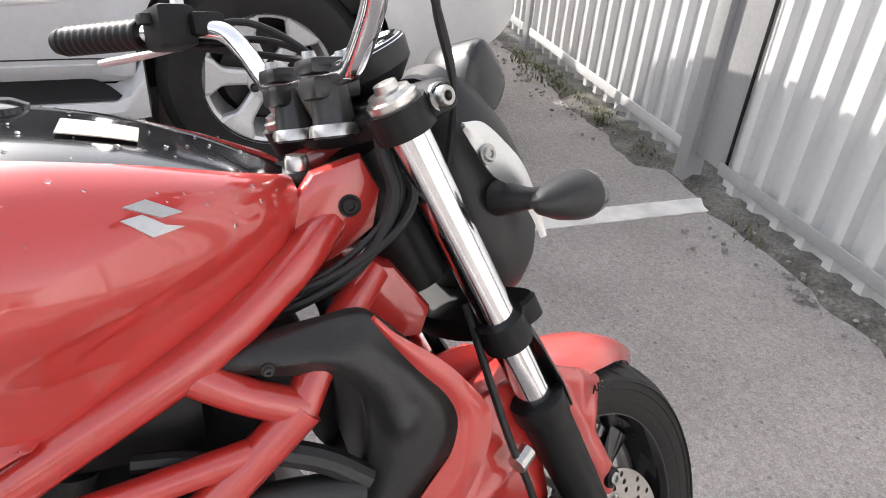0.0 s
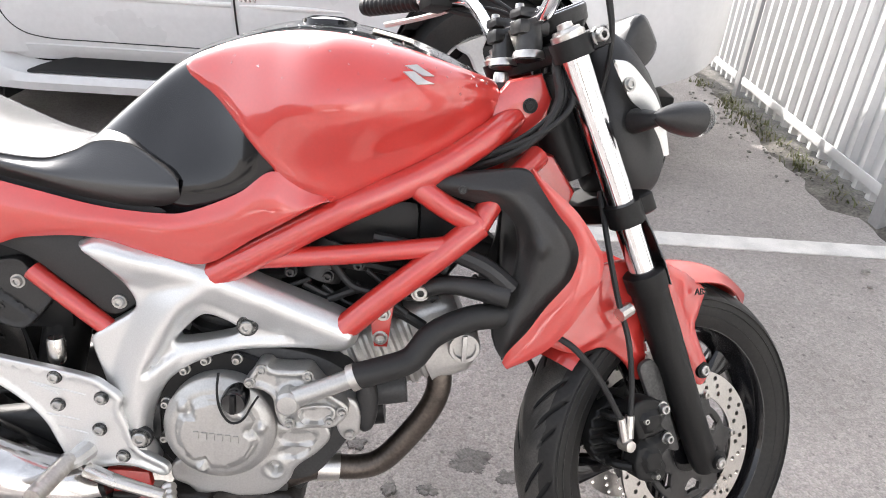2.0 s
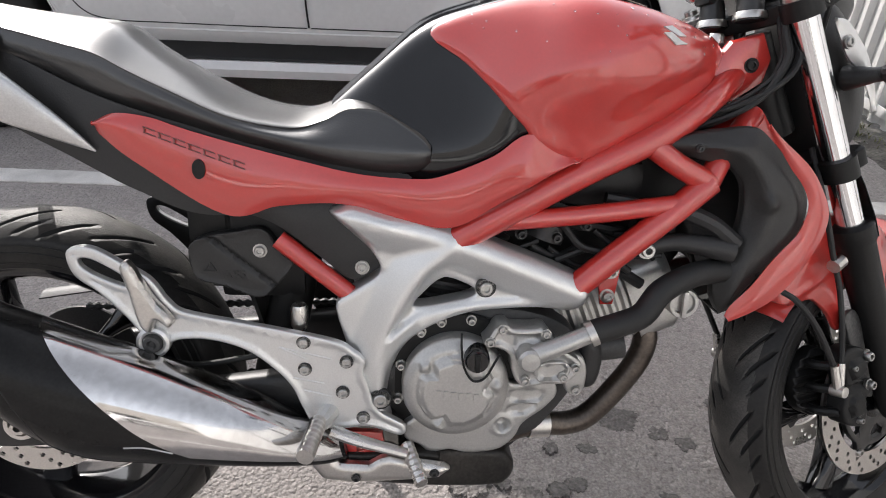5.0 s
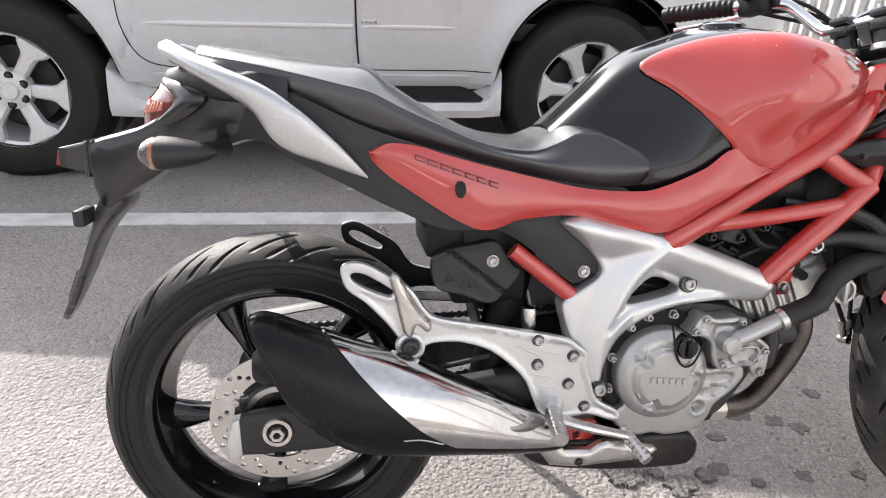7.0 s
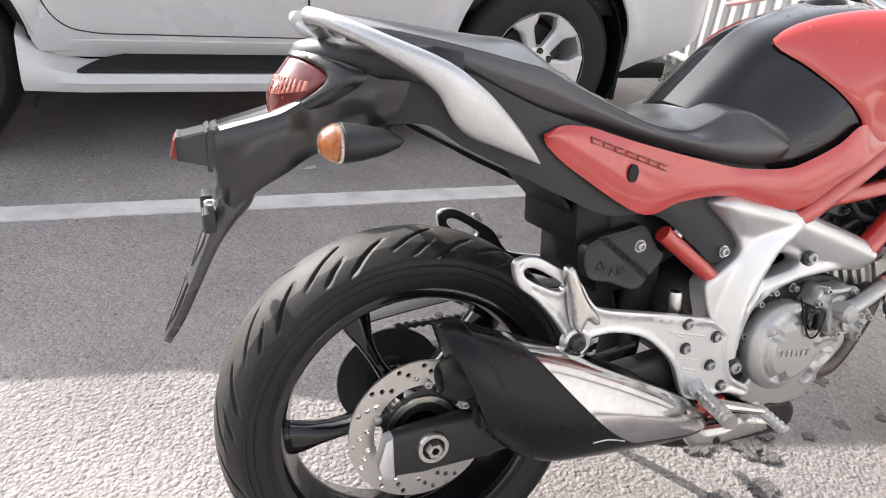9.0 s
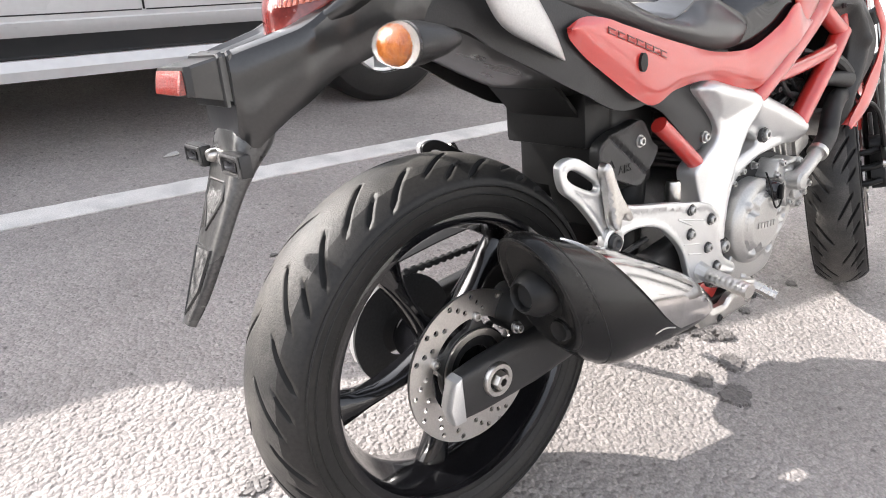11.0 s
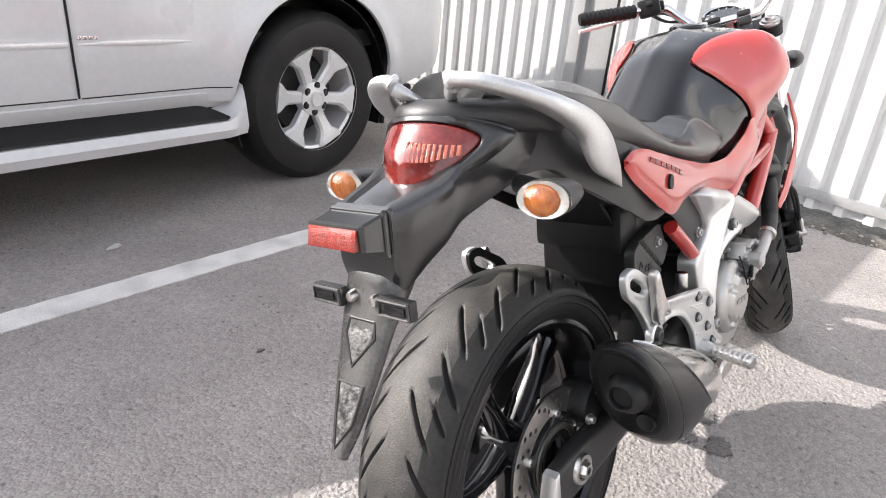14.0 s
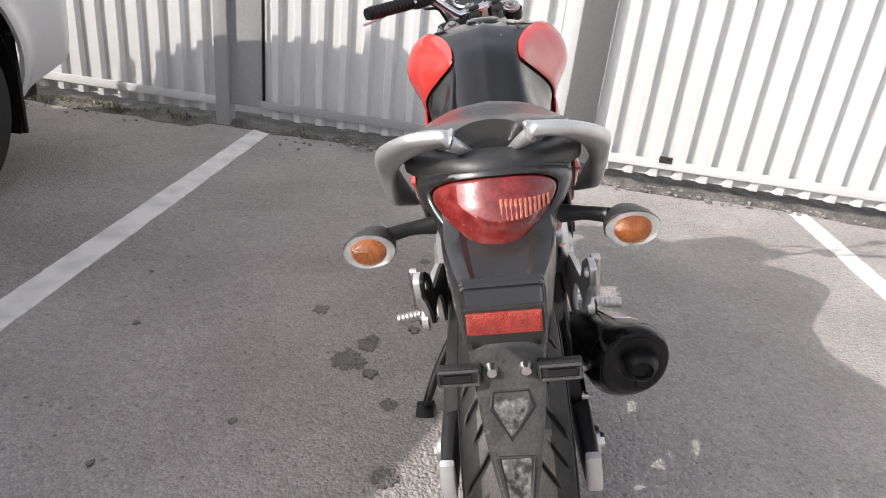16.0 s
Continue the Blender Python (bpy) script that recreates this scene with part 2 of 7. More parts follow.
# fence post grey taken darker: the broad upright's own shade is in the colour
POST_SHADE_GREY = material("shaded_post_grey", (0.13, 0.13, 0.129), 0.5, vary=0.08, scale=8, patch=2)
HOSE = material("rubber_hose", (0.011, 0.011, 0.011), 0.55, vary=0.15, scale=30, patch=12, bump=0.1, bump_scale=300)
LENS_CLEAR = material("clear_moulded_lens", (0.94, 0.94, 0.93), 0.05, glass=1.0, coat=0.3, bump=0.2, bump_scale=300)
DROP = material("water_drop", (0.95, 0.95, 0.95), 0.02, glass=1.0)
MIRROR = material("mirror_glass", (0.9, 0.92, 0.95), 0.01, metal=1.0)


# ---- mesh helpers ----
def link_mesh(name, bm, mat, parent=None, label="", angle=32, smooth=True):
    me = bpy.data.meshes.new(name)
    bmesh.ops.recalc_face_normals(bm, faces=bm.faces)
    bm.to_mesh(me)
    bm.free()
    me.materials.append(mat)
    if smooth:
        me.polygons.foreach_set("use_smooth", [True] * len(me.polygons))
        me.set_sharp_from_angle(angle=radians(angle))
    ob = new(name, me)
    if parent is not None:
        ob.parent = parent
    if label:
        tagged(ob, label)
    return ob


def part(name, bm, mat, parent, label="", angle=32):
    """One mesh object under a thing or a part."""
    return link_mesh(name, bm, mat, parent, label, angle)


def spline(pts, n, closed=False):
    """n points on a smooth curve through pts."""
    p = np.array(pts, float)
    k = len(p)
    out = []
    for i in range(n):
        u = i / n * k if closed else i / (n - 1) * (k - 1)
        j = min(int(u), k - 1 if closed else k - 2)
        f = u - j
        if closed:
            a, b, c, d = p[(j - 1) % k], p[j % k], p[(j + 1) % k], p[(j + 2) % k]
        else:
            b, c = p[j], p[j + 1]
            a = p[j - 1] if j > 0 else 2 * b - c
            d = p[j + 2] if j + 2 < k else 2 * c - b
        out.append(0.5 * (2 * b + (c - a) * f + (2 * a - 5 * b + 4 * c - d) * f * f + (3 * b - a - 3 * c + d) * f ** 3))
    return np.array(out)


def skin(rings, caps=True, bm=None, loop=True):
    """A surface over rings of equally many points."""
    bm = bm or bmesh.new()
    v = [[bm.verts.new(tuple(p)) for p in r] for r in rings]
    m = len(v[0])
    for a, b in zip(v, v[1:]):
        for i in range(m if loop else m - 1):
            j = (i + 1) % m
            bm.faces.new((a[i], a[j], b[j], b[i]))
    if caps and loop:
        bm.faces.new(v[0])
        bm.faces.new(v[-1][::-1])
    return bm


def tube(pts, radius, n=24, seg=12, bm=None, straight=False, flat=1.0):
    """A round tube along a smooth curve; radius: one number or one for each point. flat: height over width of its section."""
    p = np.array(pts, float) if straight else spline(pts, n)
    r = np.full(len(p), radius, float) if np.isscalar(radius) else np.interp(np.linspace(0, 1, len(p)), np.linspace(0, 1, len(radius)), radius)
    rings, side = [], None
    for i in range(len(p)):
        d = p[min(i + 1, len(p) - 1)] - p[max(i - 1, 0)]
        d /= np.linalg.norm(d)
        if side is None:
            side = np.cross(d, (0, 0, 1)) if abs(d[2]) < 0.9 else np.cross(d, (1, 0, 0))
        side = side - d * (side @ d)
        side /= np.linalg.norm(side)
        up = np.cross(side, d)
        rings.append([p[i] + r[i] * (math.cos(a) * side + flat * math.sin(a) * up) for a in np.linspace(0, 2 * math.pi, seg, endpoint=False)])
    return skin(rings, True, bm)


def lathe(profile, centre=(0, 0, 0), axis="y", seg=48, bm=None, closed=False):
    """Turns a profile of (radius, along) round an axis through centre."""
    bm = bm or bmesh.new()
    c = np.array(centre, float)
    rings = []
    for r, h in profile:
        ring = []
        for a in np.linspace(0, 2 * math.pi, seg, endpoint=False):
            q = {"y": (r * math.cos(a), h, r * math.sin(a)), "x": (h, r * math.cos(a), r * math.sin(a)), "z": (r * math.cos(a), r * math.sin(a), h)}[axis]
            ring.append(c + q)
        rings.append(ring)
    if closed:
        rings.append(rings[0])
        bm = skin(rings, False, bm)
        bmesh.ops.remove_doubles(bm, verts=bm.verts, dist=1e-6)
        return bm
    return skin(rings, True, bm)


def box(lo, hi, bevel=0.004, bm=None, seg=2):
    b2 = bmesh.new()
    bmesh.ops.create_cube(b2, size=1)
    lo, hi = np.array(lo, float), np.array(hi, float)
    for v in b2.verts:
        v.co = Vector((lo + hi) / 2 + (hi - lo) * np.array(v.co))
    if bevel:
        bmesh.ops.bevel(b2, geom=b2.edges[:], offset=bevel, segments=seg, affect="EDGES", profile=0.6)
    return join(bm, b2)


def join(bm, other):
    """Moves what other holds into bm."""
    if bm is None:
        return other
    me = bpy.data.meshes.new("joined")
    other.to_mesh(me)
    other.free()
    bm.from_mesh(me)
    bpy.data.meshes.remove(me)
    return bm


def plate(outline, y0, y1, holes=(), bevel=0.004, n=0, hole_n=0, crown=0.0, seg=2):
    """A flat piece with an outline in x and z, from y0 to y1, its edges rounded. n: points on a smooth closed outline."""
    bm = bmesh.new()
    loops = []
    for pts, k in [(outline, n)] + [(h, hole_n) for h in holes]:
        q = spline(pts, k, True) if k else np.array(pts, float)
        vs = [bm.verts.new((a, y0, b)) for a, b in q]
        loops.append([bm.edges.new((vs[i], vs[(i + 1) % len(vs)])) for i in range(len(vs))])
    bmesh.ops.triangle_fill(bm, use_beauty=True, edges=[e for l in loops for e in l])
    faces = bm.faces[:]
    ext = bmesh.ops.extrude_face_region(bm, geom=faces)
    for g in ext["geom"]:
        if isinstance(g, bmesh.types.BMVert):
            g.co.y = y1
    bmesh.ops.recalc_face_normals(bm, faces=bm.faces)
    bmesh.ops.dissolve_limit(bm, angle_limit=0.01, verts=bm.verts, edges=bm.edges)
    if bevel:
        edge = [e for e in bm.edges if e.is_manifold and e.calc_face_angle(0) > 0.7 and abs(e.verts[0].co.y - e.verts[1].co.y) < 1e-5]
        bmesh.ops.bevel(bm, geom=edge, offset=bevel, segments=seg, affect="EDGES", profile=0.5, clamp_overlap=True)
    bmesh.ops.triangulate(bm, faces=[f for f in bm.faces if len(f.verts) > 4])
    return bm


def shell(fn, na, nb, thick):
    """A curved sheet fn(a, b) over the unit square, as thick as given."""
    g = [[np.array(fn(i / na, j / nb), float) for j in range(nb + 1)] for i in range(na + 1)]
    bm = bmesh.new()
    front, back = [], []
    for i in range(na + 1):
        fr, bk = [], []
        for j in range(nb + 1):
            du = g[min(i + 1, na)][j] - g[max(i - 1, 0)][j]
            dv = g[i][min(j + 1, nb)] - g[i][max(j - 1, 0)]
            nn = np.cross(du, dv)
            s = np.linalg.norm(nn)
            nn = nn / s if s > 1e-9 else np.array((0, 1, 0))
            fr.append(bm.verts.new(tuple(g[i][j])))
            bk.append(bm.verts.new(tuple(g[i][j] - nn * thick)))
        front.append(fr)
        back.append(bk)
    for i in range(na):
        for j in range(nb):
            bm.faces.new((front[i][j], front[i + 1][j], front[i + 1][j + 1], front[i][j + 1]))
            bm.faces.new((back[i][j], back[i][j + 1], back[i + 1][j + 1], back[i + 1][j]))
    for i in range(na):
        for j in (0, nb):
            bm.faces.new((front[i][j], front[i + 1][j], back[i + 1][j], back[i][j]))
    for j in range(nb):
        for i in (0, na):
            bm.faces.new((front[i][j], front[i][j + 1], back[i][j + 1], back[i][j]))
    return bm


def relief(outline, y0, y1, height, holes=(), n=0, hole_n=0, edge=0.006, step=0.006, rings=()):
    """A piece with an outline in x and z from y0 (the outer face) to y1. height(x, z, d): how far the face stands
    out at a place that lies d from the nearest edge; the edge itself is rounded."""
    loops = [spline(p, k, True)[:, :2] if k else np.array(p, float) for p, k in [(outline, n)] + [(h, hole_n) for h in holes]]
    loops = [q[:-1] if np.hypot(*(q[0] - q[-1])) < 1e-6 else q for q in loops]
    A = np.concatenate(loops)
    B = np.concatenate([np.roll(q, -1, axis=0) for q in loops])

    def inside(p):
        hit = (A[:, 1] > p[1]) != (B[:, 1] > p[1])
        with np.errstate(divide="ignore", invalid="ignore"):
            xs = A[:, 0] + (p[1] - A[:, 1]) / (B[:, 1] - A[:, 1]) * (B[:, 0] - A[:, 0])
        return np.count_nonzero(hit & (p[0] < xs)) % 2 == 1

    def away(p):
        ab = B - A
        t = np.clip(((p - A) * ab).sum(1) / ((ab * ab).sum(1) + 1e-12), 0, 1)
        return float(np.sqrt((((A + ab * t[:, None]) - p) ** 2).sum(1).min()))
    inner = []
    for k, q in enumerate(loops):
        tang = np.roll(q, -1, axis=0) - np.roll(q, 1, axis=0)
        nor = np.stack((-tang[:, 1], tang[:, 0]), 1)
        nor /= np.linalg.norm(nor, axis=1)[:, None] + 1e-9
        for f in (0.12, 0.4, 1.0, *[r / edge for r in rings]):
            for s in (-1, 1):
                for p in q + nor * s * f * edge:
                    if inside(p) and away(p) > 0.93 * f * edge:
                        inner.append(p)
    lo, hi = A.min(0), A.max(0)
    row = 0
    z = lo[1]
    while z < hi[1]:
        for x in np.arange(lo[0] + (row % 2) * step / 2, hi[0], step):
            p = np.array((x, z))
            if inside(p) and away(p) > (max(rings) + 0.002 if rings else edge * 1.25):
                inner.append(p)
        z += step * 0.866
        row += 1
    rim, links = [], []
    for q in loops:
        b = len(rim)
        rim += list(q)
        links += [(b + i, b + (i + 1) % len(q)) for i in range(len(q))]
    pts = [Vector(p) for p in rim + inner]
    v2, e2, f2, ov, oe, of = delaunay_2d_cdt(pts, links, [], 0, 1e-6)
    bm = bmesh.new()
    front = []
    for p in v2:
        p = np.array(p)
        d = away(p)
        t = min(d / edge, 1.0)
        y = y0 + edge * (1 - math.sqrt(max(0.0, 1 - (1 - t) ** 2))) - height(p[0], p[1], d)
        front.append(bm.verts.new((p[0], y, p[1])))
    back = {}
    for f in f2:
        c = np.mean([np.array(v2[i]) for i in f], axis=0)
        if inside(c):
            try:
                bm.faces.new([front[i] for i in f])
            except ValueError:
                pass
    bm.edges.ensure_lookup_table()
    for e in [e for e in bm.edges if len(e.link_faces) == 1]:
        q = []
        for v in e.verts:
            if v not in back:
                back[v] = bm.verts.new((v.co.x, y1, v.co.z))
            q.append(back[v])
        bm.faces.new((e.verts[0], e.verts[1], q[1], q[0]))
    bmesh.ops.delete(bm, geom=[v for v in bm.verts if not v.link_faces], context="VERTS")
    cap = [e for e in bm.edges if len(e.link_faces) == 1]
    bmesh.ops.triangle_fill(bm, use_beauty=True, edges=cap)
    bmesh.ops.recalc_face_normals(bm, faces=bm.faces)
    return bm


def near_line(line):
    """The distance to a smooth line in x and z, as a function."""
    q = np.array(spline(line, 60))[:, :2]
    return lambda x, z: float(np.min(np.hypot(q[:, 0] - x, q[:, 1] - z)))


def within(poly, n=60):
    """The signed distance to a smooth closed outline, positive inside, as a function."""
    q = np.array(spline(poly, n, True))[:, :2]
    r = np.roll(q, -1, axis=0)

    def fn(x, z):
        p = np.array((x, z))
        ab = r - q
        t = np.clip(((p - q) * ab).sum(1) / ((ab * ab).sum(1) + 1e-12), 0, 1)
        d = float(np.sqrt((((q + ab * t[:, None]) - p) ** 2).sum(1).min()))
        hit = (q[:, 1] > z) != (r[:, 1] > z)
        xs = q[:, 0] + (z - q[:, 1]) / (r[:, 1] - q[:, 1] + 1e-12) * (r[:, 0] - q[:, 0])
        return d if np.count_nonzero(hit & (x < xs)) % 2 else -d
    return fn


def ease(t):
    t = min(max(t, 0.0), 1.0)
    return t * t * (3 - 2 * t)


def mirrored(bm):
    """The same piece on the other side of the y axis."""
    b2 = bm.copy()
    for v in b2.verts:
        v.co.y = -v.co.y
    bmesh.ops.reverse_faces(b2, faces=b2.faces)
    return b2


def thing(name, label, category, m=None, kind="", group=""):
    ob = new(name)
    if m is not None:
        ob.matrix_basis = m
    return tagged(ob, label, category, group, kind)


def bolt(c, r=0.008, h=0.006, side=-1, axis="y"):
    """A socket-head bolt with its head on the given side."""
    s = side
    return lathe([(r * 0.2, s * h * 0.35), (r * 0.45, s * h * 0.35), (r * 0.5, s * h), (r * 0.85, s * h), (r, s * h * 0.7), (r, 0), (r * 1.35, 0), (r * 1.35, -s * 0.004)], c, axis, 14)


# ---- ground ----
def ground():
    bm = bmesh.new()
    s = 900
    vs = [bm.verts.new((x, y, 0)) for x, y in ((-s, -s), (s, -s), (s, s), (-s, s))]
    bm.faces.new(vs)
    tagged(link_mesh("ground", bm, ASPHALT), "worn grey asphalt of a parking yard", "ground", kind="structure")


def painted_line(a, b, width, seed):
    """A worn white bay line, a thin layer with uneven edges."""
    rnd = random.Random(seed)
    a, b = Vector((*a, 0)), Vector((*b, 0))
    d = (b - a).normalized()
    side = Vector((-d.y, d.x, 0)) * width / 2
    k = int((b - a).length / 0.03)
    up, lo = [], []
    for i in range(k + 1):
        p = a.lerp(b, i / k)
        up.append(p + side * (1 + rnd.uniform(-0.05, 0.05)))
        lo.append(p - side * (1 + rnd.uniform(-0.05, 0.05)))
    rings = [[u + Vector((0, 0, 0.004)), l + Vector((0, 0, 0.004)), l, u] for u, l in zip(up, lo)]
    tagged(link_mesh("bay_line", skin(rings), LINE_PAINT, smooth=False), "worn white painted bay line on the asphalt", "road marking", "bay lines", "structure")


ground()
painted_line((-4.2, 1.735), (2.93, 1.435), 0.112, 3)
painted_line((-1.6, -1.50), (2.62, -1.62), 0.105, 4)


def wet_patches():
    rnd = random.Random(8)
    spots = [(1.10, 0.285, 0.038), (1.18, 0.24, 0.022), (1.14, 0.06, 0.018), (1.23, 0.21, 0.02), (1.35, 0.33, 0.02), (1.0, 0.2, 0.016), (0.95, 0.1, 0.02),
             (0.64, 0.50, 0.045), (0.72, 0.46, 0.03), (0.9, 0.64, 0.024), (0.455, 0.36, 0.022), (0.19, 0.34, 0.03), (-0.257, 0.25, 0.020), (-0.24, 0.17, 0.022),
             (-0.30, 0.18, 0.010), (1.27, 0.05, 0.014), (0.84, 0.33, 0.018), (0.32, 0.73, 0.010), (0.697, 1.148, 0.009), (0.13, 0.98, 0.008), (1.02, 1.25, 0.006), (0.58, 0.43, 0.02), (1.02, 0.05, 0.014), (0.76, 0.45, 0.016),
             (0.672, -0.045, 0.022), (0.69, -0.118, 0.030), (0.785, -0.05, 0.028), (0.84, 0.062, 0.030), (0.728, 0.10, 0.034), (0.913, 0.083, 0.018), (0.92, 0.198, 0.016), (0.80, 0.10, 0.014), (0.87, 0.02, 0.02)]
    for i, (x, y, r) in enumerate(spots):
        ph = [rnd.uniform(0, 6.3) for _ in range(5)]
        rings = []
        for k, z in ((1.0, 0.0), (0.93, 0.0015 + 0.0002 * i)):
            rings.append([(x + r * k * (1.15 * math.cos(a)) * (1 + 0.5 * noise.noise((1.6 * math.cos(a) + ph[0], 1.6 * math.sin(a), ph[1])) + 0.22 * noise.noise((5 * math.cos(a), 5 * math.sin(a) + ph[2], 0)) + 0.22 * noise.noise((13 * math.cos(a), 13 * math.sin(a) + ph[3], 2))),
                           y + r * k * math.sin(a) * (1 + 0.5 * noise.noise((1.6 * math.cos(a) + ph[0], 1.6 * math.sin(a), ph[1])) + 0.22 * noise.noise((5 * math.cos(a), 5 * math.sin(a) + ph[2], 0)) + 0.22 * noise.noise((13 * math.cos(a), 13 * math.sin(a) + ph[3], 2))), z) for a in np.linspace(0, 2 * math.pi, 90, endpoint=False)])
        tagged(link_mesh("wet_spot", skin(rings), WET), "dark wet drip stain on the asphalt", "stain", "drip stains", "stuff")


# ---- fence and gate ----
FX, FS = 2.76, 0.13
FENCE_M = Matrix.Translation((FX, 0, 0)) @ Matrix.Rotation(-math.atan(FS), 4, "Z")


def ribbed_sheet(y0, y1, z0, z1, pitch=0.135, rib=0.034, depth=0.030):
    """Trapezoid sheet metal, ribs upright and standing proud towards the yard."""
    pts = []
    y = y0
    while y < y1:
        e = min(y + pitch, y1)
        pts += [(0, y), (0, min(y + pitch - 2.0 * rib, y1)), (-depth, min(y + pitch - 1.55 * rib, y1)), (-depth, min(y + pitch - 0.45 * rib, y1))]
        y = e
    pts.append((0, y1))
    prof = [(x, y) for i, (x, y) in enumerate(pts) if i == 0 or y - pts[i - 1][1] > 1e-4]
    rings = [[(x, y, z0), (x, y, z1), (x + 0.0015, y, z1), (x + 0.0015, y, z0)] for x, y in prof]
    return skin(rings)


def fence_panel(name, y0, y1, z0, z1, label, seed):
    ob = thing(name, label, "fence", FENCE_M, "structure")
    part("sheet", ribbed_sheet(y0, y1, z0 - 0.05, z1), FENCE, ob, angle=15)
    part("bottom_rail", box((-0.04, y0, z0), (-0.031, y1, z0 + 0.05), 0.002), FENCE_GREY if seed else FENCE, ob)
    part("top_rail", box((0.004, y0, z1 - 0.06), (0.04, y1, z1 - 0.02), 0.004), FENCE_GREY, ob)
    part("middle_rail", box((0.004, y0, 1.0), (0.04, y1, 1.04), 0.004), FENCE_GREY, ob)
    return ob


def fence_post(y, w, d, label, z1=2.25, paint=None, z0=-0.05):
    ob = thing("fence_post", label, "post", FENCE_M, "structure")
    part("post", box((-0.045, y - w / 2, z0), (-0.045 + d, y + w / 2, z1), 0.006), paint or FENCE_GREY, ob)
    part("cap", box((-0.05, y - w / 2 - 0.005, z1), (-0.04 + d, y + w / 2 + 0.005, z1 + 0.012), 0.003), paint or FENCE_GREY, ob)
    return ob


def fence():
    fence_panel("fence_1", 1.735, 3.72, 0.12, 2.2, "white ribbed sheet metal fence with a bottom rail", 0)
    fence_panel("fence_2", 3.86, 7.9, 0.12, 2.2, "white ribbed sheet metal fence beside the car", 0)
    fence_panel("gate_1", -0.215, 1.46, 0.13, 2.2, "grey and white sheet metal gate leaf, closed", 1)
    fence_panel("gate_2", -2.30, -0.485, 0.13, 2.2, "white sheet metal gate leaf with ribs, closed", 0)
    fence_panel("fence_3", -7.5, -2.46, 0.13, 2.2, "white ribbed sheet metal fence beyond the gate", 0)
    for y, w, d in ((1.70, 0.085, 0.085), (3.79, 0.085, 0.085), (-2.38, 0.09, 0.09)):
        fence_post(y, w, d, "square steel fence post painted grey")
    fence_post(-0.265, 0.085, 0.085, "slim square gate post painted white", paint=FENCE)
    fence_post(-0.395, 0.165, 0.06, "broad grey steel upright of the gate, shade put into its colour", paint=POST_SHADE_GREY, z0=0.12)
    ob = thing("gate_frame", "flat grey steel upright of the gate", "gate part", FENCE_M, "structure")
    part("upright", box((-0.012, 1.46, 0.13), (0.03, 1.665, 2.2), 0.004), FENCE_GREY, ob)
    part("upright", box((-0.02, 1.44, 0.15), (-0.014, 1.455, 2.2), 0.001), MATT, ob)
    hinge = thing("gate_latch", "rusty brown latch on the bottom rail of the gate", "latch", FENCE_M, "structure")
    part("latch_plate", box((-0.045, -0.93, 0.165), (-0.03, -0.86, 0.20), 0.003), PIPE, hinge)
    # a strip of earth and rubble at the foot of the fence
    rnd = random.Random(5)
    rings = []
    for y in np.arange(-2.6, 7.9, 0.06):
        w = 0.07 + 0.07 * noise.noise((y * 1.7, 3, 0)) + 0.05 * noise.noise((y * 6.1, 8, 0)) + (0.08 if y > 1.8 else 0.0)
        rings.append([(-max(0.05, w), y, 0.001), (-max(0.04, w) * 0.6, y, 0.012 + 0.012 * noise.noise((y * 6, 1, 0))), (0.0, y, 0.022 + 0.02 * noise.noise((y * 5, 7, 0))),
                      (0.25, y, 0.02), (0.25, y, -0.02), (-max(0.05, w), y, -0.02)])
    e = tagged(link_mesh("verge", skin(rings), EARTH), "strip of grey earth and rubble along the fence foot", "ground", kind="structure")
    e.matrix_basis = FENCE_M
    bm = bmesh.new()
    for _ in range(420):
        y = rnd.choice((rnd.uniform(-2.0, 1.25), rnd.uniform(2.1, 4.2)))
        x = -rnd.random() ** 2 * (0.36 if y > 1 else 0.16)
        r = rnd.uniform(0.004, 0.016)
        q = bmesh.new()
        bmesh.ops.create_icosphere(q, subdivisions=1, radius=r)
        for v in q.verts:
            v.co = Vector((v.co.x * rnd.uniform(0.7, 1.3) + x, v.co.y * rnd.uniform(0.7, 1.3) + y, v.co.z * 0.7 + r * 0.4 + 0.008))
        bm = join(bm, q)
    e = tagged(link_mesh("pebbles", bm, material("pebble_stone", (0.25, 0.24, 0.22), 0.9, vary=0.35, scale=10, patch=20), smooth=False), "loose pebbles along the fence foot", "stones", kind="stuff")
    e.matrix_basis = FENCE_M
    for y, x, k in ((3.45, -0.16, 46), (2.95, -0.13, 40), (2.35, -0.10, 50), (2.1, -0.06, 26), (3.2, -0.22, 16), (1.2, -0.05, 12), (3.65, -0.12, 50), (3.3, -0.08, 50), (3.05, -0.06, 45), (2.75, -0.07, 40), (2.5, -0.05, 40), (1.95, -0.05, 22), (4.1, -0.2, 40)):
        weed_tuft(FENCE_M @ Vector((x, y, 0.005)), k, rnd)


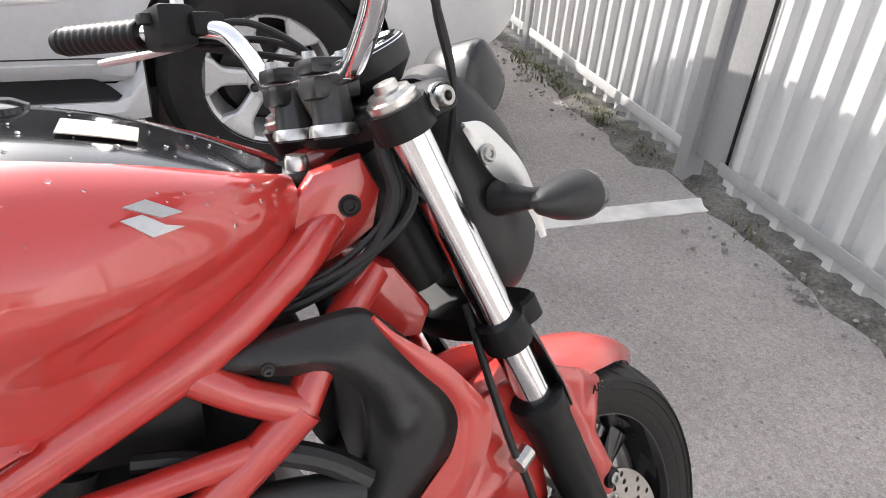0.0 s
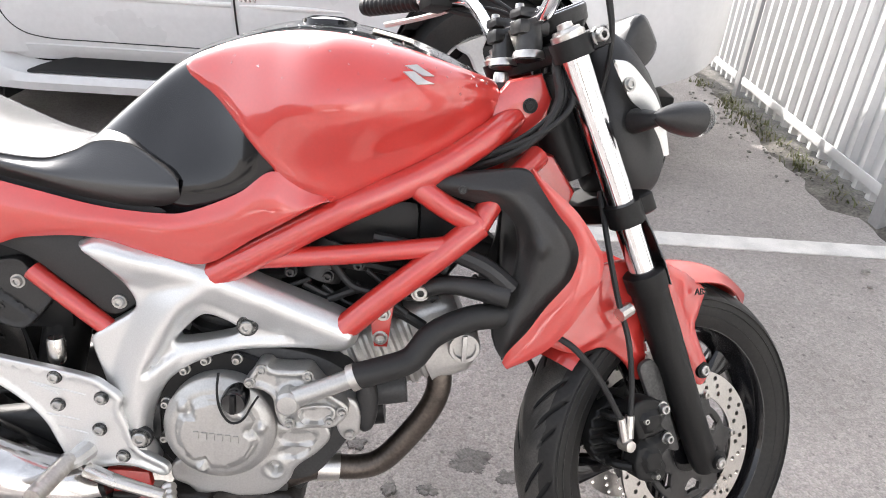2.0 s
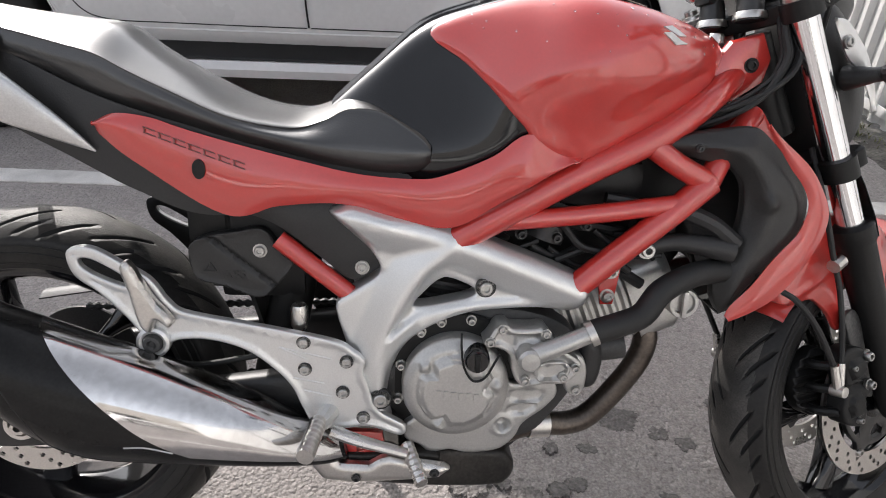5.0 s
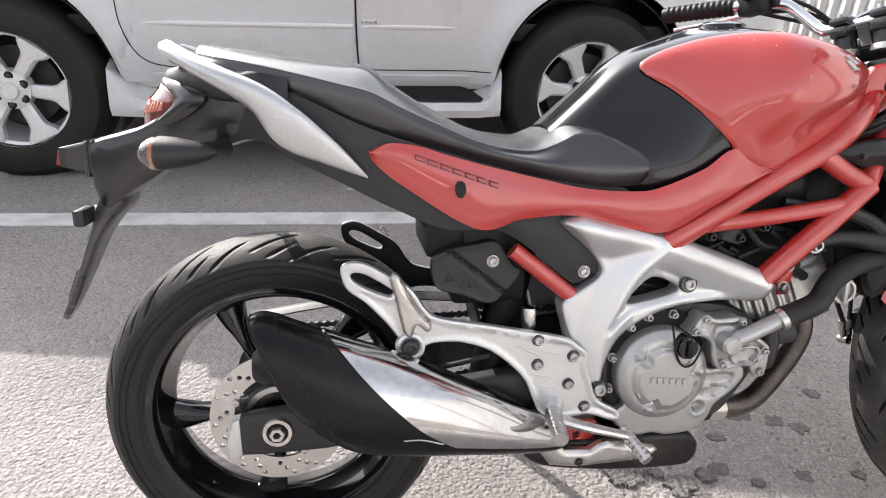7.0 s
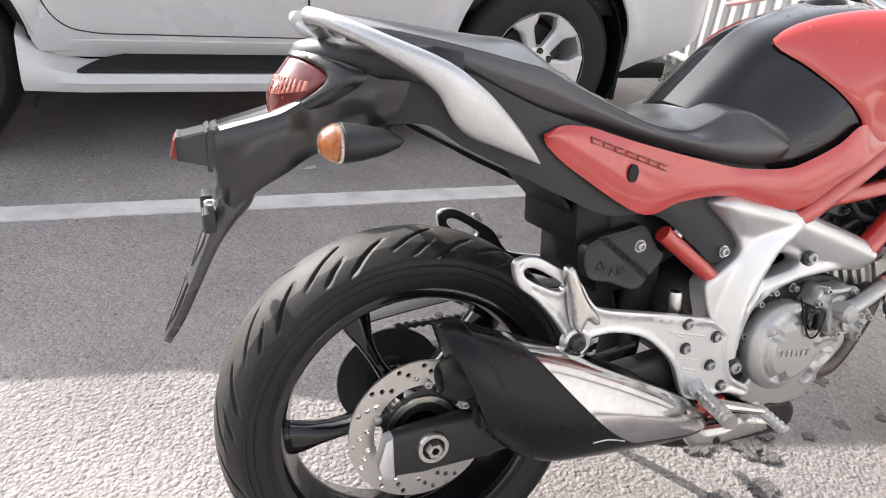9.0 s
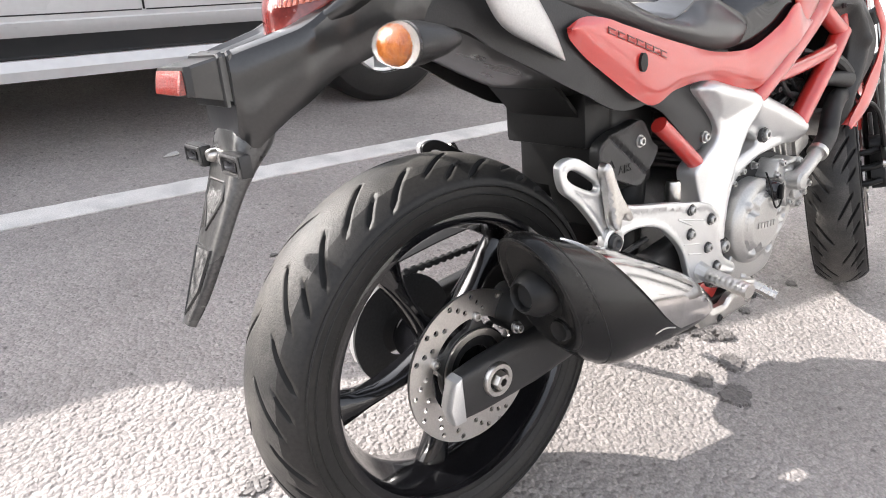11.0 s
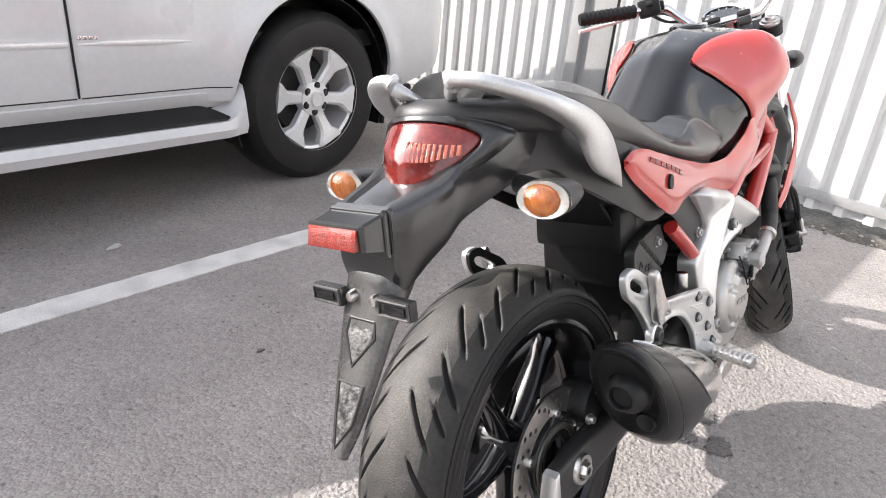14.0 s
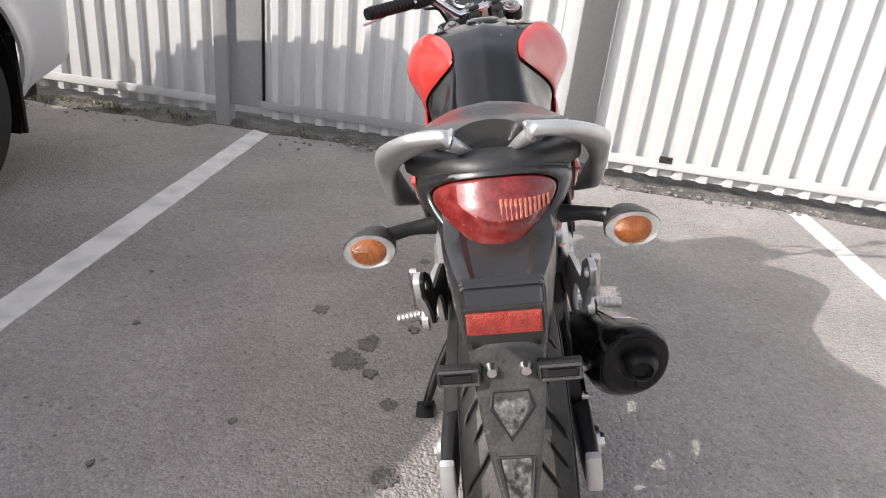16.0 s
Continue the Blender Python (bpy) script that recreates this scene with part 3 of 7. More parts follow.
def weed_tuft(at, count, rnd):
    bm = bmesh.new()
    for _ in range(count):
        a, l, lean = rnd.uniform(0, 6.3), rnd.uniform(0.03, 0.10), rnd.uniform(0.4, 1.2)
        o = Vector((rnd.gauss(0, 0.035), rnd.gauss(0, 0.07), 0))
        d = Vector((math.cos(a), math.sin(a), 0))
        s = Vector((-d.y, d.x, 0)) * rnd.uniform(0.002, 0.006)
        row = []
        for t in (0, 0.35, 0.7, 1):
            c = o + d * l * lean * t * t + Vector((0, 0, l * t * (1 - 0.35 * t)))
            row.append((c, s * (1 - t) * (1.4 if t == 0.35 else 1)))
        vs = [(bm.verts.new(c - w), bm.verts.new(c + w)) for c, w in row[:-1]]
        tip = bm.verts.new(row[-1][0])
        for p, q in zip(vs, vs[1:]):
            bm.faces.new((p[0], p[1], q[1], q[0]))
        bm.faces.new((vs[-1][0], vs[-1][1], tip))
    ob = tagged(link_mesh("weed", bm, WEED), "dry green weeds growing at the fence foot", "weed", "weeds", "stuff")
    ob.matrix_basis = Matrix.Translation(at)


fence()
wet_patches()


def far_walls():
    """Plain unseen walls added to close the yard behind the camera, windows made up."""
    ob = thing("wall_opposite", "plain grey wall added across the yard, unseen", "building", kind="structure")
    part("wall", box((-16, -15.4, 0), (16, -15, 5.2), 0.02), WALL, ob)
    for k in range(9):
        x = -13 + 3.2 * k
        part("window", box((x, -15.02, 1.2), (x + 1.4, -14.96, 2.6), 0.01), GLOSS, ob)
    ob = thing("wall_yard_end", "plain grey wall added at the end of the yard, unseen", "building", kind="structure")
    part("wall", box((-14.4, -15, 0), (-14, 12, 4.0), 0.02), WALL, ob)


far_walls()


# ---- parked car ----
CY = 2.03          # outer skin of the car's near side
CW = 1.80          # width


def arch_low(x):
    z = 0.44
    for c in (1.225, -1.26):
        u = abs(x - c)
        if u < 0.455:
            z = max(z, 0.40 + 0.47 * math.sqrt(max(0, 1 - (u / 0.455) ** 2.4)))
    if x > 1.68:
        z = 0.36 + 0.34 * (x - 1.68)
    return z


def car_side_y(x, z):
    """How far the near side lies in from the widest plane."""
    y = 0.055 * ((z - 0.72) / 0.5) ** 2
    if z < 0.60:
        y += 0.10 * ((0.60 - z) / 0.2) ** 2 * 0.3
    for c in (1.225, -1.26):
        u = math.hypot(x - c, (z - 0.42))
        y -= 0.035 * math.exp(-((u - 0.47) / 0.07) ** 2)
    if x > 1.95:
        y += 0.46 * ((x - 1.95) / 0.44) ** 2.3
    if x < -1.7:
        y += 0.35 * ((-1.7 - x) / 0.55) ** 3
    return y


def car_wheel(name, x, y, parent, out):
    w = thing(name, "", "")
    w.parent = parent
    c = (x, y, 0.402)
    o = out
    part("tyre", lathe([(0.235, o * 0.0), (0.29, o * -0.012), (0.345, o * -0.006), (0.375, o * 0.02), (0.386, o * 0.05), (0.386, o * 0.20), (0.37, o * 0.235), (0.30, o * 0.25), (0.23, o * 0.24)], c, seg=64, closed=True), RUBBER, w, "black road tyre")
    part("rim", lathe([(0.238, o * -0.004), (0.238, o * 0.012), (0.222, o * 0.02), (0.215, o * 0.09), (0.19, o * 0.2), (0.195, o * 0.21), (0.235, o * 0.2), (0.236, o * 0.1)], c, seg=64, closed=True), ALLOY, w, "silver alloy rim")
    for k in range(6):
        a = math.radians(60 * k - 6)
        g = a + math.radians(30)
        e, s = Vector((math.cos(a), 0, math.sin(a))), Vector((-math.sin(a), 0, math.cos(a)))
        rings = []
        for r, hw, f, b in ((0.040, 0.027, 0.026, 0.06), (0.085, 0.027, 0.022, 0.06), (0.150, 0.030, 0.013, 0.055), (0.170, 0.035, 0.009, 0.05), (0.187, 0.050, 0.005, 0.05), (0.204, 0.064, 0.002, 0.05), (0.224, 0.070, 0.000, 0.05)):
            q = Vector(c)
            rings.append([q + e * r - s * hw + Vector((0, o * (f + 0.010), 0)), q + e * r - s * (hw - 0.011) + Vector((0, o * f, 0)), q + e * r + s * (hw - 0.011) + Vector((0, o * f, 0)),
                          q + e * r + s * hw + Vector((0, o * (f + 0.010), 0)), q + e * r + s * hw + Vector((0, o * b, 0)), q + e * r - s * hw + Vector((0, o * b, 0))])
        part("spoke", skin(rings), ALLOY, w)
        part("wheel_nut", lathe([(0.004, o * -0.006), (0.010, o * -0.004), (0.012, o * 0.02)], (c[0] + 0.060 * math.cos(g), c[1] + o * 0.012, c[2] + 0.060 * math.sin(g)), seg=10), GREY_METAL, w)
        part("nut_pocket", lathe([(0.003, o * 0.0145), (0.0175, o * 0.0145), (0.0175, o * 0.03)], (c[0] + 0.060 * math.cos(g), c[1] - o * 0.0005, c[2] + 0.060 * math.sin(g)), seg=16), MATT, w)
    part("hub_cap", lathe([(0.002, o * 0.000), (0.026, o * 0.001), (0.028, o * -0.002), (0.033, o * -0.002), (0.036, o * 0.012), (0.078, o * 0.017), (0.084, o * 0.06)], c, seg=36), ALLOY, w, "round centre cap of the alloy rim")
    part("brake_disc", lathe([(0.05, o * 0.11), (0.165, o * 0.11), (0.165, o * 0.135), (0.05, o * 0.135)], c, seg=40), GREY_METAL, w)
    part("wheel_back", lathe([(0.02, o * 0.17), (0.21, o * 0.17), (0.21, o * 0.19), (0.02, o * 0.19)], c, seg=40), MATT, w)
    return w


def parked_car():
    car = thing("parked_car", "white off-road car with alloy wheels, parked beside the bike", "car")
    x0, x1 = -2.20, 2.39

    def door_gap(x, z):
        """Depth of the narrow gaps between the doors and the body."""
        d = 0.0
        for gx, bow in ((0.165, 0.0), (-0.74, 0.10), (1.11, 0.0)):
            c = gx - bow * max(0, (0.72 - z) / 0.25) ** 2 * (1 if bow else 0)
            d = max(d, 0.010 * math.exp(-((x - c) / 0.006) ** 2) * (1 if z > 0.50 else 0))
        return d

    def moulding(x, z):
        """The rubbing strip along the doors, proud of them."""
        if not (-0.72 < x < 0.66) or abs(x - 0.165) < 0.012:
            return 0.0
        return 0.003 * (1 if 0.61 < z < 0.68 else 0)

    def side(sgn):
        def fn(a, b):
            x = x0 + (x1 - x0) * a
            lo = arch_low(x)
            top = float(np.interp(x, [-2.2, -1.5, -1.1, -0.9], [0.86, 0.96, 1.01, 1.10]))
            z = lo + (top - lo) * b
            y = CY + car_side_y(x, z) + door_gap(x, z) - moulding(x, z)
            return (x, y if sgn > 0 else 2 * CY + CW - y, z)
        return shell(fn, 360, 34, 0.02 if sgn > 0 else -0.02)

    part("body_side", side(1), WHITE_CAR, car, angle=24)
    part("body_side", side(-1), WHITE_CAR, car, angle=24)
    ya, yb = CY + 0.10, CY + CW - 0.10

    def across(profile, pull, y0=ya - 0.03, y1=yb + 0.03, n=15, drop=0.0):
        """A body panel: a closed profile in x and z carried across the car, its corners pulled in and down."""
        rings = []
        for k in np.linspace(0, 1, n):
            e = abs(2 * k - 1)
            rings.append([(x + pull(x) * e ** 3.5, y0 + (y1 - y0) * k, z - drop * e ** 3) for x, z in profile])
        return skin(rings)
    # bonnet and nose ahead of the cabin, tailgate behind it, near the fence
    part("bonnet", across([(-2.16, 0.44), (-2.24, 0.56), (-2.25, 0.72), (-2.20, 0.84), (-2.05, 0.91), (-1.6, 0.985), (-1.12, 1.045), (-1.0, 1.08), (-1.0, 1.03), (-1.9, 0.86), (-2.12, 0.76), (-2.14, 0.60), (-2.08, 0.46)],
                          lambda x: 0.26 * max(0, (-1.4 - x) / 0.8)), WHITE_CAR, car)
    part("tailgate", across([(2.31, 0.52), (2.39, 0.58), (2.40, 0.74), (2.35, 0.92), (2.28, 1.12), (2.18, 1.12), (2.25, 0.92), (2.28, 0.62), (2.24, 0.50)], lambda x: -0.24 * max(0, (x - 1.5) / 0.7)), WHITE_CAR, car)
    part("rear_window", across([(2.27, 1.12), (2.22, 1.36), (2.14, 1.48), (2.06, 1.56), (2.03, 1.53), (2.11, 1.45), (2.18, 1.33), (2.22, 1.12)], lambda x: -0.10, CY + 0.17, CY + CW - 0.17), TINTED, car, "dark tinted rear window")
    part("roof", across([(-0.42, 1.58), (-0.30, 1.62), (0.0, 1.675), (0.6, 1.745), (1.3, 1.775), (1.68, 1.775), (1.84, 1.75), (1.98, 1.655), (2.08, 1.56), (2.03, 1.55), (1.86, 1.66), (1.6, 1.71), (0.6, 1.69), (0.0, 1.62), (-0.30, 1.57)],
                        lambda x: -0.05, CY + 0.27, CY + CW - 0.27, 17, 0.045), WHITE_CAR, car)
    for s in (0, 1):
        yl, yh = (CY + 0.05, CY + 0.30) if s == 0 else (CY + CW - 0.05, CY + CW - 0.30)
        for name, (xa, xb), w, top in (("a_pillar", (-1.04, -0.40), 0.06, 1.555), ("b_pillar", (0.13, 0.20), 0.07, 1.66), ("c_pillar", (0.98, 1.06), 0.08, 1.71), ("d_pillar", (2.10, 1.88), 0.16, 1.70)):
            part(name, tube([(xa, yl, 1.06), ((xa + xb) / 2, (yl + yh) / 2 - (0.02 if s == 0 else -0.02), (1.06 + top) / 2), (xb, yh, top)], w * 0.5, 10, 8), WHITE_CAR if name != "b_pillar" else GLOSS, car)
        rings = [[(x, yl + (yh - yl) * t, 1.05 + h * t) for x, h in ((-1.0 + 0.62 * t, 0.50), (-0.2 + 0.2 * t, 0.58), (0.6, 0.66), (1.4, 0.69), (2.08 - 0.18 * t, 0.66))] for t in (0, 0.5, 1)]
        part("side_window", skin(rings, False, loop=False), TINTED, car, "dark tinted side window")
    sh = [[(-1.02 + 0.62 * t, y, 1.06 + 0.51 * t) for y in np.linspace(CY + 0.08 + 0.20 * t, CY + CW - 0.08 - 0.20 * t, 7)] for t in (0, 0.5, 1)]
    part("windscreen", skin(sh, False, loop=False), TINTED, car, "tinted windscreen")
    # dark underbody, arch liners, running board, mud flap
    part("underbody", box((-2.0, CY + 0.14, 0.30), (0.74, CY + CW - 0.14, 0.62), 0.02, box((-0.80, CY + 0.30, 0.30), (2.05, CY + CW - 0.30, 0.9), 0.02)), MATT, car, "dark underbody")
    part("cabin_floor", box((-1.0, CY + 0.06, 0.62), (2.1, CY + CW - 0.06, 0.70), 0.01), MATT, car)
    for c in (1.225, -1.26):
        for s in (1, -1):
            def liner(a, b, c=c, s=s):
                t = math.pi * (1.12 - 1.24 * a)
                y = CY + 0.02 + 0.40 * b
                return (c + 0.447 * math.cos(t), y if s > 0 else 2 * CY + CW - y, 0.40 + 0.46 * math.sin(t))
            part("arch_liner", shell(liner, 24, 2, 0.006), MATT, car, "black wheel arch liner")
            part("liner_back", box((c - 0.45, CY + 0.40 if s > 0 else CY + CW - 0.42, 0.3), (c + 0.45, CY + 0.42 if s > 0 else CY + CW - 0.40, 0.86), 0), MATT, car)
    for s in (1, -1):
        def ym(y, s=s):
            return y if s > 0 else 2 * CY + CW - y
        part("mud_flap", box((1.655, ym(CY + 0.01) if s > 0 else ym(CY + 0.24), 0.23), (1.675, ym(CY + 0.24) if s > 0 else ym(CY + 0.01), 0.62), 0.004), MATT, car, "black splash guard")
        rb = []
        for x in np.linspace(-0.86, 0.80, 34):
            f = max(0.0, (x - 0.70) / 0.10, (-0.66 - x) / 0.2)
            rise = 0.13 * min(1, f) ** 2
            inn = 0.03 * min(1, f)
            rb.append([(x, ym(CY - 0.075 + inn), 0.31), (x, ym(CY - 0.088 + inn), 0.345), (x, ym(CY - 0.070 + inn), 0.375 + rise * 0.5), (x, ym(CY - 0.02), 0.372 + rise), (x, ym(CY + 0.06), 0.40 + rise), (x, ym(CY + 0.10), 0.31)])
        part("running_board", skin(rb), WHITE_CAR, car, "white running board with a black step", angle=40)
        part("step_pad", skin([[(x, ym(CY - 0.055), 0.378), (x, ym(CY - 0.052), 0.385), (x, ym(CY + 0.048 - 0.092 * k ** 2.5), 0.428 - 0.042 * k ** 2.5), (x, ym(CY + 0.048 - 0.092 * k ** 2.5), 0.37)] for x, k in ((x, max(0.0, (x - 0.57) / 0.155, (-0.44 - x) / 0.24)) for x in np.linspace(-0.68, 0.725, 36))]), MATT, car, "black rubber step pad")
        part("sill", skin([[(x, ym(CY + 0.028), 0.445), (x, ym(CY + 0.018), 0.475), (x, ym(CY + 0.04), 0.492), (x, ym(CY + 0.09), 0.49), (x, ym(CY + 0.09), 0.40), (x, ym(CY + 0.05), 0.41)] for x in np.linspace(-0.80, 0.78, 12)]), WHITE_CAR, car)
    for s in (1, -1):
        def on_side(pts, s=s):
            out = []
            for x, z in spline(pts, 40):
                y = CY + car_side_y(x, z) + 0.0005
                out.append((x, y if s > 0 else 2 * CY + CW - y, z))
            return out
        for pts in ([(0.160, 1.09), (0.160, 0.80), (0.164, 0.62), (0.172, 0.50)], [(-0.80, 1.09), (-0.79, 0.80), (-0.775, 0.66), (-0.72, 0.545), (-0.62, 0.505), (-0.40, 0.500), (0.0, 0.498), (0.165, 0.498)],
                    [(0.18, 0.498), (0.4, 0.498), (0.6, 0.498), (0.755, 0.497)], [(1.112, 0.875), (1.111, 0.94), (1.108, 1.02), (1.10, 1.09)], [(-0.8, 0.99), (-0.3, 0.992), (0.2, 0.995), (0.8, 1.0)]):
            part("door_gap", tube(on_side(pts), 0.0042 if pts[0][0] == 0.160 else 0.0026, 40, 6, straight=True), MATT, car, "thin dark gap between the panels")
    for s in (1, -1):
        for xa, xb in ((-0.70, 0.150), (0.182, 0.60)):
            rings = []
            for x in np.linspace(xa, xb, 16):
                f = min(1.0, 0.25 + 6 * min(x - xa, xb - x)) if xb > 0.5 or x < -0.5 else 1.0
                y = CY + car_side_y(x, 0.68)
                rings.append([(x, y + o if s > 0 else 2 * CY + CW - y - o, 0.681 + h) for o, h in ((0.004, 0.012 * f), (-0.007 * f, 0.009 * f), (-0.010 * f, 0.0), (-0.006 * f, -0.009 * f), (0.004, -0.010 * f))])
            part("rubbing_strip", skin(rings), ALLOY, car, "slim silver rubbing strip", angle=50)
    for k in range(4):
        x = 0.182 + 0.018 * k
        y = CY + car_side_y(x, 0.700)
        part("door_emblem", box((x, y - 0.004, 0.696), (x + 0.013, y + 0.004, 0.708), 0.001), CHROME, car, "small chrome emblem bar")
    y = CY + car_side_y(0.22, 0.655)
    part("sticker", box((0.180, y - 0.0015, 0.632), (0.262, y + 0.004, 0.668), 0.001), STICKER, car, "pale blank sticker under the emblem")
    part("rear_bumper_base", box((1.70, CY + 0.25, 0.27), (2.14, CY + CW - 0.25, 0.36), 0.02), MATT, car)
    for x in (1.213, -1.255):
        car_wheel("wheel", x, CY - 0.005, car, 1)
        car_wheel("wheel", x, CY + CW + 0.005, car, -1)
    return car


car_1 = parked_car()
car_1.location, car_1.scale = (0.02, 0, -0.027), (1.025, 1.025, 1.025)
car_2 = copy_thing(car_1, pose(-0.9, -5.6, -0.027, 0, 0, 180))
tagged(car_2, "white off-road car parked across the yard")
# unseen copy added beyond the first car, placed by the shade on the fence
car_3 = copy_thing(car_1, pose(-0.03, 2.90, -0.027))
tagged(car_3, "white off-road car in the next bay, added unseen to shade the fence")


# ---- motorcycle ----
# Built upright (x ahead from the rear axle, y to its left, z up) and then leant on its side stand.
BIKE = thing("motorcycle", "red and silver naked motorcycle on its side stand, wet from rain", "motorcycle",
             Matrix.Translation((0, 0.018, 0)) @ Matrix.Rotation(radians(-12.7), 4, "X"))
RAKE, LOCK = radians(25), radians(24)
HEAD = Vector((1.129, 0, 0.90))
UP = Vector((-math.sin(RAKE), 0, math.cos(RAKE)))
STEER = Matrix.Translation(HEAD) @ Matrix.Rotation(LOCK, 4, UP) @ Matrix.Translation(-HEAD)


def bpart(name, bm, mat, label="", parent=None, angle=32):
    return part(name, bm, mat, parent or BIKE, label, angle)


def both(name, bm, mat, label="", angle=32):
    m = mirrored(bm)
    return bpart(name, bm, mat, label, angle=angle), bpart(name, m, mat, label, angle=angle)


def sub(name, parent):
    ob = new(name)
    ob.parent = parent
    return ob


# -- wheels --
def tyre_mesh(c, R, half, rim, groups, sweep, m, flip):
    """A road tyre with grooves sunk into its tread. groups: how many groove groups go round."""
    ns = 72
    verts, faces, mats, deep = [], [], [], []
    prof = []
    for j in range(ns + 1):
        s = -1 + 2 * j / ns
        t = abs(s)
        if t < 0.74:          # crown
            u = t / 0.74
            y, r = half * u * 0.985, R - 0.40 * half * u ** 2.25
        else:                 # sidewall
            u = (t - 0.74) / 0.26
            y = half * (0.985 + 0.06 * math.sin(u * 2.2) - 0.24 * u ** 2)
            r = (R - 0.40 * half) * (1 - u) + rim * u
        prof.append((math.copysign(y, s), r, s))
    step = 2 * math.pi / groups
    # columns round the tyre follow the sweep of the grooves: four edges to each groove, plain ones between
    grooves = ((0.16, 0.08, 0.74, 0.0050), (0.52, 0.38, 0.95, 0.0052), (0.84, 0.56, 0.90, 0.0044))
    cols = []
    for q in np.linspace(0, 1, 12, endpoint=False):
        if all(abs(q - g[0]) > 0.05 for g in grooves):
            cols.append((q, -1, 0, 0))
    for k, (off, lo, hi, wid) in enumerate(grooves):
        cols += [(off, k, e, f) for e, f in ((-1.25, 0), (-0.9, 1), (0.9, 1), (1.25, 0))]
    cols.sort(key=lambda q: (q[0], q[2]))
    na = groups * len(cols)
    for j, (y, r, s) in enumerate(prof):
        t = min(abs(s) / 0.74, 1.0)
        half_turn = 0.25 * step * max(-1.0, min(1.0, s / 0.07))
        lean = flip * sweep * (t ** 1.7 + 0.25 * math.sin(2.6 * t)) + half_turn
        d = []
        for g in range(groups):
            for off, k, e, f in cols:
                a, depth = (g + off) * step + lean, 0.0
                if k >= 0:
                    lo, hi, wid = grooves[k][1:]
                    body = max(0.03, min(1.0, 5.5 * (t - lo) / (hi - lo), 7.0 * (hi - t) / (hi - lo))) if lo < t < hi else 0.03
                    a += e * wid * body / r
                    depth = f * body if lo < t < hi else 0.0
                rr = r - 0.006 * depth
                d.append(depth)
                verts.append((c[0] + rr * math.cos(a), c[1] + y, c[2] + rr * math.sin(a)))
        deep.append(d)
    for j in range(ns):
        for i in range(na):
            k = (i + 1) % na
            faces.append((j * na + i, j * na + k, (j + 1) * na + k, (j + 1) * na + i))
            cut = max(min(deep[j][i], deep[j + 1][i]), min(deep[j][k], deep[j + 1][k])) > 0.05
            worn = 0.48 + 0.03 * noise.noise((i * 0.31, j * 0.9, 0))
            mats.append(2 if cut else (1 if abs(prof[j][2]) < worn else 0))
    me = bpy.data.meshes.new("tyre")
    me.from_pydata(verts, [], faces)
    if m is not None:
        me.transform(m)
    me.materials.append(RUBBER)
    me.materials.append(TREAD)
    me.materials.append(GROOVE)
    me.polygons.foreach_set("material_index", mats)
    me.polygons.foreach_set("use_smooth", [True] * len(faces))
    me.update()
    return me


def brake_disc(c, y, R, r_in, rows, thick=0.005):
    """A drilled brake disc."""
    circle = [(c[0] + R * math.cos(a), c[2] + R * math.sin(a)) for a in np.linspace(0, 2 * math.pi, 72, endpoint=False)]
    holes = [[(c[0] + r_in * math.cos(a), c[2] + r_in * math.sin(a)) for a in np.linspace(0, 2 * math.pi, 48, endpoint=False)]]
    for i in range(rows):
        for k, rr in enumerate((0.30, 0.55, 0.80)):
            a0 = 2 * math.pi * (i + 0.28 * k + (0.12 if i % 2 else 0)) / rows
            q = r_in + (R - r_in) * rr
            h = (c[0] + q * math.cos(a0), c[2] + q * math.sin(a0))
            holes.append([(h[0] + 0.0044 * math.cos(a), h[1] + 0.0044 * math.sin(a)) for a in np.linspace(0, 2 * math.pi, 8, endpoint=False)])
    return plate(circle, y - thick / 2, y + thick / 2, holes, bevel=0)


